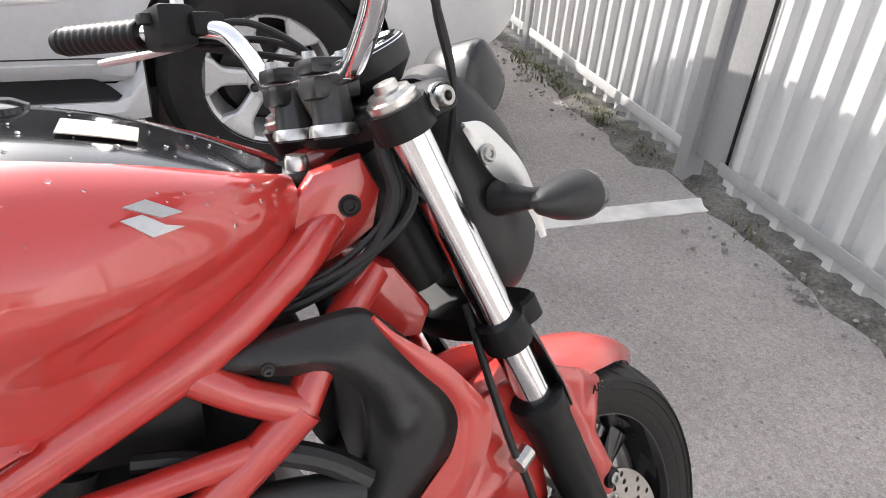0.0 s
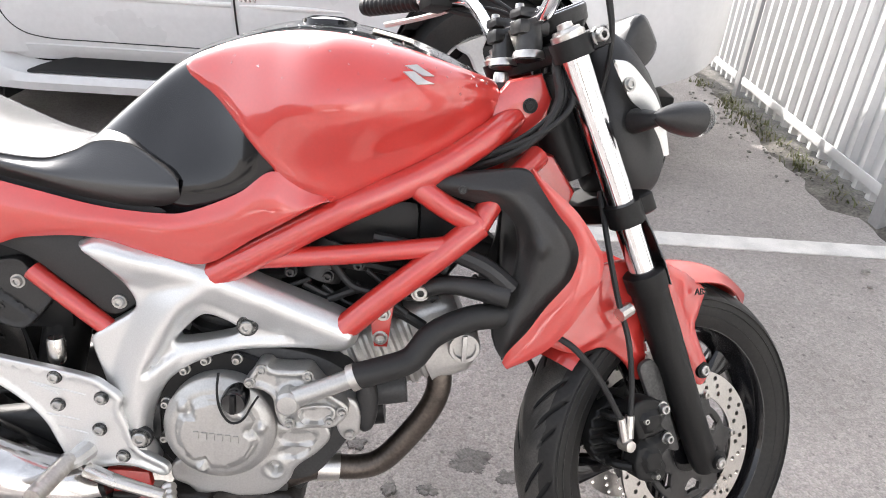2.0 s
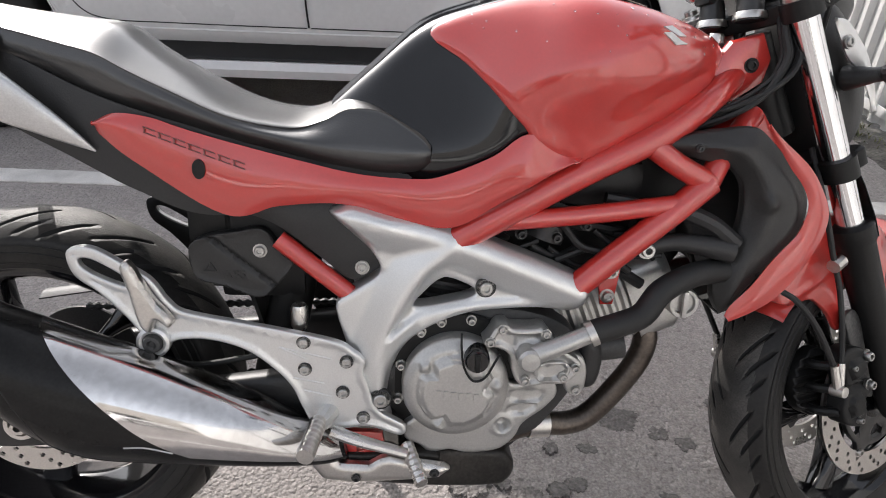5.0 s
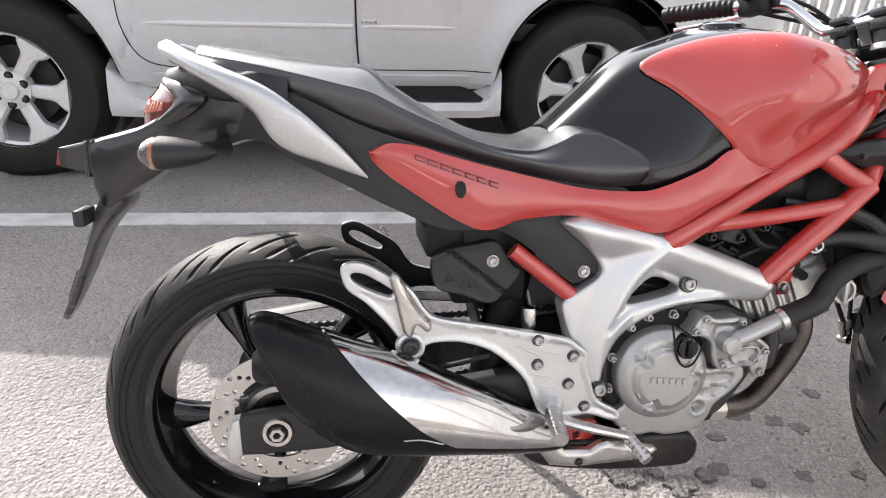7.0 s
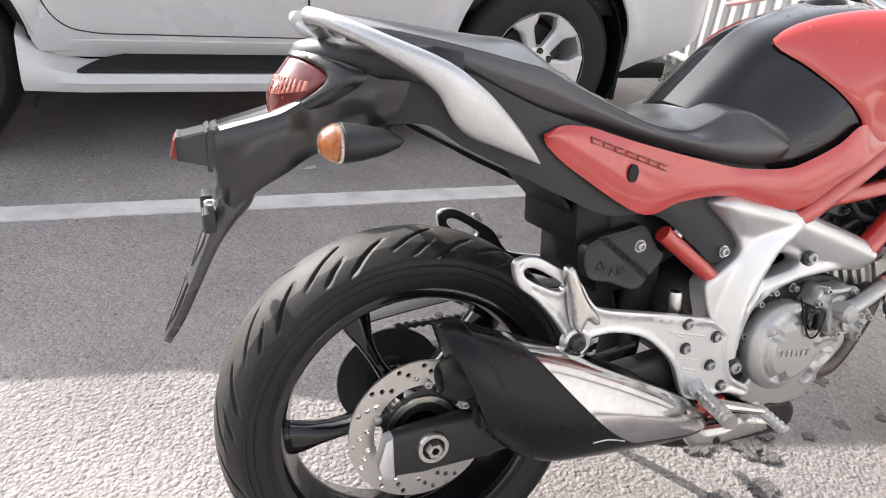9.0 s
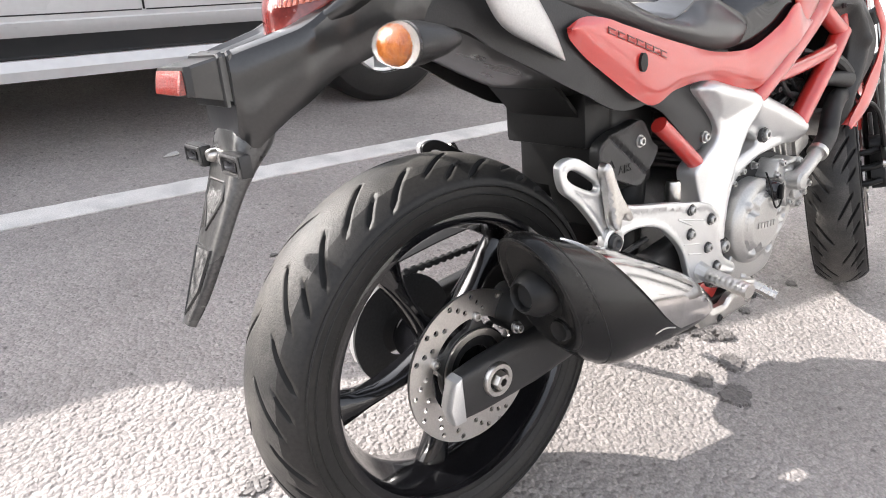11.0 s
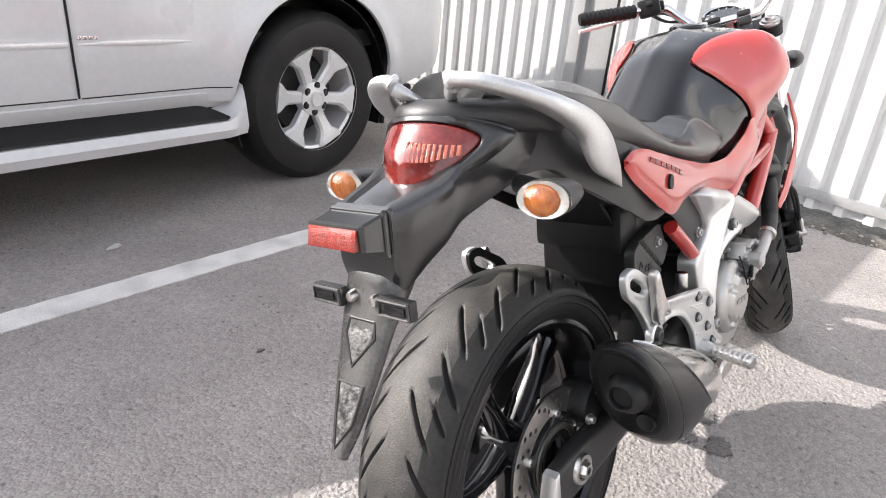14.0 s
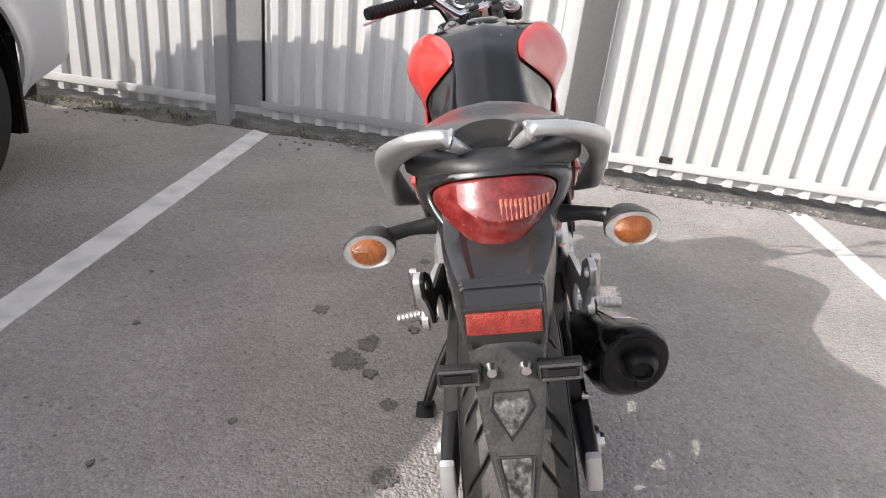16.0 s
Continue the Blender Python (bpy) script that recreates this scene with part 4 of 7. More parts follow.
def bike_wheel(name, c, R, half, rim_r, rim_half, m, groups, sweep, flip, discs):
    w = sub(name, BIKE)
    me = tyre_mesh(c, R, half, rim_r - 0.004, groups, sweep, m, flip)
    t = new("tyre", me)
    t.parent = w
    tagged(t, "black road tyre with a dusty grooved tread")

    def put(n, bm, mat, label="", angle=32):
        if m is not None:
            bm.transform(m)
        return part(n, bm, mat, w, label, angle)
    for s in (-1, 1):
        for dr, dy in ((0.016, 0.93), (0.034, 1.005), (0.046, 1.015)):
            put("sidewall_rib", lathe([(rim_r + dr - 0.0016, s * half * dy), (rim_r + dr, s * (half * dy + 0.0016)), (rim_r + dr + 0.0016, s * half * dy), (rim_r + dr, s * (half * dy - 0.004))], c, seg=72, closed=True), RUBBER)
    h = rim_half
    prof = [(0.008, 1.0, 0.0), (0.007, 1.0, -0.006), (-0.006, 1.0, -0.010), (-0.010, 1.0, -0.022), (-0.016, 0.45, 0.0), (-0.018, 0.0, 0.0)]
    outer = [(rim_r + d, h * k + e) for d, k, e in prof]
    prof = [(-0.002, 1.0, 0.002), (-0.006, 1.0, 0.001), (-0.011, 1.0, -0.006), (-0.014, 1.0, -0.013), (-0.019, 0.45, 0.0), (-0.028, 0.16, 0.0), (-0.030, 0.0, 0.0)]
    inner = [(rim_r + d, h * k + e) for d, k, e in prof]
    put("rim", lathe(outer + [(r, -y) for r, y in outer[-2::-1]] + [(r, -y) for r, y in inner] + inner[-2::-1], c, seg=72, closed=True), GLOSS, "glossy black cast rim")
    for k in range(5):
        a = 2 * math.pi * k / 5 + 0.77
        e, s = Vector((math.cos(a), 0, math.sin(a))), Vector((-math.sin(a), 0, math.cos(a)))
        rings = []
        for f in np.linspace(0, 1, 8):
            r = 0.035 + (rim_r - 0.061) * f
            hw = 0.020 - 0.009 * math.sin(math.pi * min(1, f * 1.1)) + 0.010 * f ** 4
            d = 0.030 - 0.012 * f
            q = Vector(c) + e * r + s * 0.03 * f * (1 - f)
            rings.append([q + s * hw * math.cos(b) + Vector((0, d * math.copysign(abs(math.sin(b)) ** 0.7, math.sin(b)), 0)) for b in np.linspace(0, 2 * math.pi, 14, endpoint=False)])
        put("spoke", skin(rings), GLOSS)
    put("hub", lathe([(0.012, -0.075), (0.034, -0.075), (0.040, -0.06), (0.040, 0.06), (0.034, 0.075), (0.012, 0.075)], c, seg=36), GLOSS)
    for y, DR, r_in, rows, carrier in discs:
        d = put("brake_disc", brake_disc(c, y, DR, r_in, rows), STEEL, "drilled steel brake disc", 20)
        lug = [max(0, math.cos(carrier * (a - 0.2))) ** 3 for a in np.linspace(0, 2 * math.pi, 96, endpoint=False)]
        edge = [(c[0] + (r_in - 0.014 + 0.019 * u) * math.cos(a), c[2] + (r_in - 0.014 + 0.019 * u) * math.sin(a)) for a, u in zip(np.linspace(0, 2 * math.pi, 96, endpoint=False), lug)]
        holes = [[(c[0] + 0.034 * math.cos(a), c[2] + 0.034 * math.sin(a)) for a in np.linspace(0, 2 * math.pi, 24, endpoint=False)]]
        for k in range(carrier):
            a0 = 2 * math.pi * (k + 0.5) / carrier + 0.2
            g = 0.62 * math.pi / carrier
            holes.append([(c[0] + r * math.cos(a0 + g * v), c[2] + r * math.sin(a0 + g * v)) for r, v in ((0.052, -0.25), (0.052, 0.25), (r_in - 0.032, 0.85), (r_in - 0.024, 0.55), (r_in - 0.024, -0.45), (r_in - 0.034, -0.8))])
        ca = relief(edge, -abs(y) - 0.005, -abs(y) + 0.004, lambda x, z, d: 0.0, holes, edge=0.0015, step=0.012)
        put("disc_carrier", ca if y < 0 else mirrored(ca), SATIN, "black disc carrier with open windows")
        for k in range(carrier):
            a = 2 * math.pi * k / carrier + 0.2
            put("disc_rivet", bolt((c[0] + (r_in + 0.001) * math.cos(a), y - 0.003 * (1 if y < 0 else -1), c[2] + (r_in + 0.001) * math.sin(a)), 0.0070, 0.006, -1 if y < 0 else 1), STEEL)
    return w


REAR, FRONT = (0.0, 0.0, 0.309), (1.408, 0.0, 0.294)
bike_wheel("rear_wheel", REAR, 0.3075, 0.080, 0.222, 0.070, None, 13, 0.34, 1, [(-0.088, 0.118, 0.078, 15, 5)])
bike_wheel("front_wheel", FRONT, 0.294, 0.060, 0.220, 0.046, STEER, 13, 0.30, -1, [(-0.068, 0.143, 0.101, 20, 6), (0.068, 0.143, 0.101, 20, 6)])

# -- tank --
# rows along x; columns from the bottom edge up over the shoulder to the ridge: (half width, height)
TANK_X = [0.47, 0.53, 0.60, 0.67, 0.745, 0.82, 0.90, 0.97, 1.025, 1.062]
TANK = [[(0.070, 0.710), (0.085, 0.735), (0.085, 0.765), (0.060, 0.795), (0.0, 0.805)],
        [(0.105, 0.700), (0.114, 0.740), (0.098, 0.798), (0.066, 0.846), (0.0, 0.860)],
        [(0.130, 0.690), (0.136, 0.745), (0.101, 0.832), (0.070, 0.900), (0.0, 0.922)],
        [(0.142, 0.695), (0.147, 0.755), (0.120, 0.850), (0.085, 0.928), (0.0, 0.951)],
        [(0.146, 0.715), (0.158, 0.775), (0.163, 0.858), (0.114, 0.945), (0.0, 0.974)],
        [(0.142, 0.728), (0.162, 0.785), (0.200, 0.866), (0.150, 0.948), (0.0, 0.978)],
        [(0.122, 0.764), (0.144, 0.808), (0.186, 0.872), (0.138, 0.938), (0.0, 0.966)],
        [(0.098, 0.796), (0.116, 0.832), (0.142, 0.880), (0.108, 0.922), (0.0, 0.944)],
        [(0.066, 0.832), (0.078, 0.854), (0.090, 0.885), (0.070, 0.906), (0.0, 0.918)],
        [(0.028, 0.872), (0.034, 0.878), (0.040, 0.886), (0.032, 0.894), (0.0, 0.898)]]


def tank_surface():
    n, k = 96, 40
    cols = [spline([(TANK_X[i], *TANK[i][j]) for i in range(len(TANK_X))], n) for j in range(5)]
    return np.array([spline([cols[j][i] for j in range(5)], k) for i in range(n)])


TS = tank_surface()


def tank_at(x, s, out=0.0):
    """The tank's right-hand surface at x and s (0: bottom edge, 1: ridge), moved out by so much."""
    u = float(np.interp(x, TS[:, 0, 0], np.arange(len(TS))))
    v = min(max(s, 0), 1) * (TS.shape[1] - 1)
    i, j = min(int(u), len(TS) - 2), min(int(v), TS.shape[1] - 2)
    fu, fv = u - i, v - j
    p = (TS[i, j] * (1 - fu) + TS[i + 1, j] * fu) * (1 - fv) + (TS[i, j + 1] * (1 - fu) + TS[i + 1, j + 1] * fu) * fv
    du, dv = TS[i + 1, j] - TS[i, j], TS[i, j + 1] - TS[i, j]
    nn = np.cross(dv, du)
    nn = nn / (np.linalg.norm(nn) + 1e-9)
    if nn[1] < 0 and s < 0.97:
        nn = -nn
    if s >= 0.97:
        nn = np.array((0, 0, 1.0))
    q = p + nn * out
    return np.array((q[0], -max(q[1], 0), q[2]))


def tank():
    rings = []
    for r in TS:
        right = [(x, -y, z) for x, y, z in r]
        left = [(x, y, z) for x, y, z in r[::-1][1:]]
        rings.append(right + left)
    bpart("fuel_tank", skin(rings), PAD, "glossy black tank with a wet sheen")

    def cover(sgn):
        def fn(a, b):
            # the rear edge runs from the knee notch up and back, then rounds into the top edge
            rear = np.interp(b, [0, 0.10, 0.22, 0.40, 0.55, 0.70, 0.82, 0.92, 0.97, 1.0], [0.757, 0.744, 0.724, 0.692, 0.667, 0.641, 0.624, 0.616, 0.617, 0.628])
            front = 1.058 - 0.01 * b
            x = rear + (front - rear) * (a ** 1.12)
            top = np.interp(x, [0.62, 0.66, 0.70, 0.80, 0.90, 1.0, 1.06], [0.74, 0.765, 0.77, 0.77, 0.768, 0.77, 0.80])
            low = np.interp(x, [0.70, 0.75, 0.78, 0.82, 1.06], [0.26, 0.23, 0.13, 0.03, 0.0])
            s = low + (top - low) * b
            edge = min(1, 14 * min(a, 1 - a), 9 * min(b + 0.02, 1 - b))
            p = tank_at(x, s, 0.0015 + 0.0045 * math.sqrt(max(0, edge)))
            return (p[0], p[1] * (1 if sgn < 0 else -1), p[2])
        return shell(fn, 64, 40, -0.004 if sgn < 0 else 0.004)
    bpart("tank_cover", cover(-1), RED, "glossy red side cover of the tank", angle=60)
    bpart("tank_cover", cover(1), RED, "glossy red side cover of the tank", angle=60)
    # filler cap and the paper label on the ridge
    bpart("filler_cap", lathe([(0.002, 0.012), (0.03, 0.011), (0.041, 0.006), (0.044, -0.01)], (0.80, 0, 0.972), "z", 32), GLOSS)
    bpart("tank_label", shell(lambda a, b: tank_at(0.868 + 0.058 * a, 0.875 + 0.065 * b, 0.0022), 8, 6, -0.001), PAPER, "pale paper warning label")
    # the maker's emblem: two plain slanted silver pieces
    for shape in ([(0.913, 0.652), (0.927, 0.666), (0.950, 0.621), (0.936, 0.616)], [(0.911, 0.625), (0.924, 0.632), (0.938, 0.598), (0.950, 0.585), (0.929, 0.577)]):
        bpart("emblem", skin([[tank_at(x, v, 0.0110 + h) for x, v in shape] for h in (-0.004, 0.0012)]), WHITE_LETTER, "silver emblem on the tank", angle=20)



tank()


def rain_drops():
    """Drops standing on the tank covers and the ridge."""
    rnd = random.Random(21)
    for _ in range(170):
        x, s = rnd.uniform(0.66, 1.03), min(0.98, 0.50 + 0.48 * rnd.random() ** 0.7)
        p = tank_at(x, s, 0.0100 if s < 0.74 else 0.001)
        p2 = tank_at(x, s, 0.0200 if s < 0.74 else 0.011)
        nn = Vector(p2 - p).normalized()
        r = rnd.choice((0.0008, 0.001, 0.0013, 0.0016, 0.0022))
        e = nn.orthogonal().normalized()
        f = nn.cross(e)
        sg = rnd.choice((-1, 1))
        rings = []
        for h, k in ((0, 1), (0.32, 0.86), (0.5, 0.45)):
            ring = [Vector(p) + nn * r * h + (e * math.cos(a) + f * math.sin(a)) * r * k for a in np.linspace(0, 2 * math.pi, 8, endpoint=False)]
            rings.append([Vector((v.x, v.y * (1 if sg < 0 else -1), v.z)) for v in ring])
        bpart("rain_drop", skin(rings), DROP)


rain_drops()

# -- seat --
SEAT_X = [-0.10, -0.04, 0.05, 0.12, 0.165, 0.205, 0.26, 0.34, 0.42, 0.465, 0.50, 0.545, 0.585, 0.604, 0.615]
# (half width at the bottom, bottom z, half width of the flank, flank z, half width of the top edge, top edge z, ridge z)
SEAT_S = [(0.060, 0.888, 0.072, 0.903, 0.052, 0.918, 0.932), (0.090, 0.866, 0.104, 0.888, 0.099, 0.908, 0.925), (0.105, 0.836, 0.120, 0.862, 0.116, 0.890, 0.913), (0.115, 0.814, 0.127, 0.845, 0.122, 0.874, 0.906),
          (0.120, 0.800, 0.131, 0.832, 0.126, 0.863, 0.901), (0.124, 0.789, 0.135, 0.816, 0.129, 0.843, 0.872), (0.129, 0.774, 0.140, 0.796, 0.133, 0.818, 0.838), (0.134, 0.752, 0.145, 0.770, 0.136, 0.785, 0.798),
          (0.136, 0.733, 0.147, 0.755, 0.124, 0.771, 0.785), (0.137, 0.723, 0.148, 0.748, 0.120, 0.782, 0.797), (0.138, 0.717, 0.149, 0.745, 0.118, 0.797, 0.815), (0.139, 0.711, 0.150, 0.742, 0.121, 0.795, 0.803),
          (0.139, 0.712, 0.150, 0.740, 0.131, 0.774, 0.73), (0.139, 0.717, 0.148, 0.739, 0.137, 0.762, 0.70), (0.141, 0.728, 0.145, 0.739, 0.141, 0.750, 0.70)]


def seat():
    rows = [[(x, -a, b), (x, -c, d), (x, -e - 0.003, f - 0.006), (x, -e + 0.003, f), (x, -e * 0.5, (f + 3 * g) / 4), (x, 0, g)] for x, (a, b, c, d, e, f, g) in zip(SEAT_X, SEAT_S)]
    cols = [spline([r[j] for r in rows], 80) for j in range(6)]
    rings = []
    for i in range(80):
        half = spline([cols[j][i] for j in range(6)], 26)
        rings.append([tuple(p) for p in half] + [(p[0], -p[1], p[2]) for p in half[::-1][1:]])
    bpart("seat", skin(rings), SEAT, "long black vinyl seat with a raised pillion, wet", angle=50)


seat()


# -- side panels and tail --
def strip_panel(upper, lower, dist, thick=0.004, na=70, nb=14, bulge=0.012, sgn=-1):
    """A bowed panel between an upper and a lower edge in x and z. dist(x): its distance from the middle."""
    U, L = spline(upper, na + 1), spline(lower, na + 1)

    def fn(a, b):
        i = int(round(a * na))
        p = L[i] * (1 - b) + U[i] * b
        return (p[0], sgn * (dist(p[0]) + bulge * math.sin(math.pi * (0.08 + 0.84 * b))), p[1])
    return shell(fn, na, nb, thick if sgn < 0 else -thick)


for sg in (-1, 1):
    bpart("side_panel", strip_panel([(0.160, 0.772), (0.190, 0.784), (0.235, 0.780), (0.278, 0.767), (0.355, 0.746), (0.433, 0.727), (0.512, 0.710), (0.594, 0.705), (0.635, 0.712), (0.700, 0.741), (0.748, 0.774), (0.800, 0.748), (0.830, 0.742)],
                                    [(0.160, 0.768), (0.170, 0.752), (0.215, 0.716), (0.330, 0.648), (0.404, 0.662), (0.490, 0.666), (0.578, 0.645), (0.650, 0.637), (0.725, 0.682), (0.812, 0.732)],
                                    lambda x: float(np.interp(x, [0.16, 0.3, 0.5, 0.60, 0.70, 0.75, 0.83], [0.138, 0.148, 0.145, 0.149, 0.160, 0.165, 0.150])), sgn=sg), RED, "glossy red side panel under the seat", angle=50)
    bpart("panel_hole", tube([(0.300, sg * 0.157, 0.714), (0.300, sg * 0.164, 0.714)], 0.0085, 2, 20, straight=True, flat=1.6), MATT, "oval black bung")
    # dark lower side cover with its bolt
    bpart("side_cover", strip_panel([(0.30, 0.676), (0.345, 0.664), (0.41, 0.668), (0.48, 0.668), (0.53, 0.650), (0.548, 0.60)], [(0.30, 0.668), (0.33, 0.652), (0.395, 0.628), (0.46, 0.578), (0.505, 0.545), (0.545, 0.565)],
                                    lambda x: 0.126, bulge=0.006, sgn=sg, na=40), BLACK, "matt black plastic side cover")
    bpart("bolt", bolt((0.519, sg * 0.134, 0.566), 0.008, 0.006, sg), BOLT)
    # tail flank between seat and red panel
    bpart("tail_flank", strip_panel([(-0.10, 0.886), (0.0, 0.868), (0.06, 0.852), (0.162, 0.806), (0.295, 0.765), (0.445, 0.726), (0.60, 0.705)], [(-0.06, 0.785), (0.0, 0.785), (0.05, 0.755), (0.113, 0.724), (0.20, 0.680), (0.30, 0.643), (0.45, 0.66)],
                                    lambda x: float(np.interp(x, [-0.1, -0.04, 0.02, 0.08, 0.2, 0.45], [0.070, 0.092, 0.112, 0.121, 0.134, 0.128])), bulge=0.004, sgn=sg), BLACK, "dark plastic flank under the seat", angle=50)


def lettering_bars():
    """Model lettering on the side panel, as plain bars."""
    for sg in (-1, 1):
        for k in range(7):
            x, z = 0.229 + 0.0194 * k, 0.769 - 0.0068 * k
            y = sg * (float(np.interp(x, [0.16, 0.3, 0.5], [0.138, 0.148, 0.145])) + 0.0118)
            bm = box((x, y - 0.0006, z - 0.0017), (x + 0.0158, y + 0.0006, z), 0)
            box((x, y - 0.0006, z - 0.0088), (x + 0.0158, y + 0.0006, z - 0.0071), 0, bm)
            box((x + 0.0010, y - 0.0006, z - 0.0075), (x + 0.0030, y + 0.0006, z - 0.0013), 0, bm)
            for v in bm.verts:
                v.co.z -= 0.35 * (v.co.x - x)
            bpart("letter_bar", bm, LETTER)


lettering_bars()


ABS_SHAPE = [(0.262, 0.586), (0.288, 0.604), (0.330, 0.612), (0.372, 0.616), (0.399, 0.578), (0.414, 0.562), (0.388, 0.527), (0.361, 0.508), (0.310, 0.526), (0.270, 0.540)]


def words(body, size, at):
    """Raised letters on the right-hand side, as a bmesh."""
    cu = bpy.data.curves.new("lettering", "FONT")
    cu.body, cu.size, cu.extrude = body, size, 0.0008
    ob = bpy.data.objects.new("lettering", cu)
    me = bpy.data.meshes.new_from_object(ob)
    bm = bmesh.new()
    bm.from_mesh(me)
    bm.transform(Matrix.Translation(at) @ Matrix.Rotation(radians(90), 4, "X"))
    bpy.data.objects.remove(ob)
    bpy.data.curves.remove(cu)
    bpy.data.meshes.remove(me)
    return bm


def relief_back(shape):
    """A small flat piece that faces backwards, given in y and z."""
    bm = relief(shape, 0.0, 0.010, lambda x, z, d: 0.0, edge=0.0015, step=0.006)
    for v in bm.verts:
        y, h, z = v.co
        v.co = (-0.3285 + 0.20 * (z - 0.7435) + h, y, z)
    return bm


def tail():
    secs = [(0.33, 0.095, 0.650, 0.735), (0.22, 0.112, 0.680, 0.79), (0.10, 0.112, 0.735, 0.835), (0.0, 0.104, 0.782, 0.866), (-0.07, 0.098, 0.768, 0.876), (-0.115, 0.086, 0.752, 0.866), (-0.150, 0.074, 0.738, 0.828),
            (-0.185, 0.073, 0.716, 0.806), (-0.215, 0.067, 0.698, 0.796), (-0.245, 0.060, 0.676, 0.788), (-0.262, 0.054, 0.664, 0.783), (-0.272, 0.051, 0.690, 0.780)]
    # flat flanks under crisp shoulders, with two ridges along the top
    half = ((0.0, 0.0, -0.004), (0.30, 0.0, -0.004), (0.55, 0.0, -0.003), (0.66, 0.0, 0.002), (0.84, 0.0, 0.001), (0.95, 0.0, -0.003), (1.0, 0.0, -0.011), (1.0, 0.20, -0.006), (0.98, 0.55, 0.0), (0.93, 0.80, 0.0), (0.82, 0.95, 0.0), (0.55, 1.0, 0.0), (0.0, 1.0, 0.0))
    rings = [[(x, w * a, zt - (zt - zb) * b + c) for a, b, c in half] + [(x, -w * a, zt - (zt - zb) * b + c) for a, b, c in half[-2:0:-1]] for x, w, zb, zt in secs]
    fine = [spline([r[j] for r in rings], 60) for j in range(24)]
    bpart("tail_body", skin([[fine[j][i] for j in range(24)] for i in range(60)]), SHADOW_GREY, "dusty black plastic tail", angle=27)
    # seat base rim over the lamp
    bpart("tail_lip", skin([[(x + 0.115 * (abs(y) / 0.12) ** 2.2, y, z - 0.010 * (abs(y) / 0.12) ** 2) for x, z in ((-0.140, 0.853), (-0.158, 0.862), (-0.163, 0.877), (-0.155, 0.892), (-0.130, 0.899), (-0.09, 0.892), (-0.09, 0.855))] for y in np.linspace(-0.128, 0.128, 27)]), BLACK, "rounded black rim between seat and tail lamp", angle=60)
    # rear lamp: a wide rounded lens in a glossy surround
    lamp = sub("rear_lamp", BIKE)
    shape = [(0.081, 0.848), (0.050, 0.866), (0.0, 0.872), (-0.050, 0.866), (-0.081, 0.848), (-0.070, 0.825), (-0.038, 0.801), (0.0, 0.792), (0.038, 0.801), (0.070, 0.825)]

    def wrap(bm, out=0.0):
        for v in bm.verts:
            y, h, z = v.co
            v.co = (-0.202 - out + 0.42 * (z - 0.79) + 6.5 * y * y + h, y, z)
        return bm

    def grown(k, dz=0.0):
        return [(y * k, 0.833 + dz + (z - 0.833) * k) for y, z in shape]
    dome = lambda x, z, d: 0.010 * ease(d / 0.035)
    part("lens", wrap(relief(shape, 0.0, 0.012, dome, n=70, edge=0.003, step=0.005)), RED_LENS, lamp, "red rear lamp lens with moulded ribs", angle=60)
    part("lamp_rim", wrap(relief(grown(1.30, -0.001), -0.001, 0.020, lambda x, z, d: 0.003 * ease(d / 0.006), [grown(1.015)], n=80, hole_n=70, edge=0.006, step=0.006), -0.002), SHADOW_GREY, lamp, "glossy black lamp surround", angle=60)
    for k in range(11):
        y = -0.008 - 0.0060 * k
        top = 0.850 - 0.0008 * k
        low = 0.824 + 0.0010 * max(0, k - 5)
        part("lens_rib", wrap(relief([(y - 0.0018, top), (y + 0.0018, top), (y + 0.0018, low), (y - 0.0018, low)], 0.0, 0.006, lambda x, z, d: 0.0, edge=0.001, step=0.004), 0.0102 - 0.0010 * max(0, k - 5)), LENS_BRIGHT, lamp)
    for y, z in ((-0.004, 0.826), (-0.004, 0.836), (-0.014, 0.828)):
        part("prism", wrap(relief([(y + 0.003, z + 0.004), (y - 0.003, z + 0.004), (y - 0.003, z - 0.004), (y + 0.003, z - 0.004)], 0.0, 0.006, lambda x, z, d: 0.0, edge=0.001, step=0.004), 0.0100), LENS_BRIGHT, lamp)
    for k in range(9):
        y = 0.040 - 0.010 * k
        part("lens_rib", wrap(relief([(y - 0.003, 0.814 + 7 * y * y), (y + 0.003, 0.814 + 7 * y * y), (y + 0.003, 0.807 + 7 * y * y), (y - 0.003, 0.807 + 7 * y * y)], 0.0, 0.006, lambda x, z, d: 0.0, edge=0.001, step=0.004), 0.0045), RED_REFLECTOR, lamp)
    # the box with the reflector, behind a flange
    bpart("reflector_box", skin([[(x, -w, zb), (x, w, zb), (x, w, zt - 0.003), (x, w - 0.003, zt), (x, -w + 0.003, zt), (x, -w, zt - 0.003)] for x, w, zb, zt in ((-0.317, 0.0445, 0.741, 0.771), (-0.266, 0.047, 0.729, 0.782))]), SHADOW_GREY, "black plastic box above the plate holder", angle=25)
    for x, grow in ((-0.283, 0.0), (-0.273, 0.0012)):
        bpart("box_flange", skin([[(x + d, -w, zb), (x + d, w, zb), (x + d, w, zt - 0.004), (x + d, w - 0.004, zt), (x + d, -w + 0.004, zt), (x + d, -w, zt - 0.004)] for d, w, zb, zt in ((0.0, 0.0475 + grow, 0.726, 0.7805 + grow), (0.002, 0.0490 + grow, 0.725, 0.7820 + grow), (0.006, 0.0490 + grow, 0.725, 0.7835 + grow))]), SHADOW_GREY, "", angle=25)
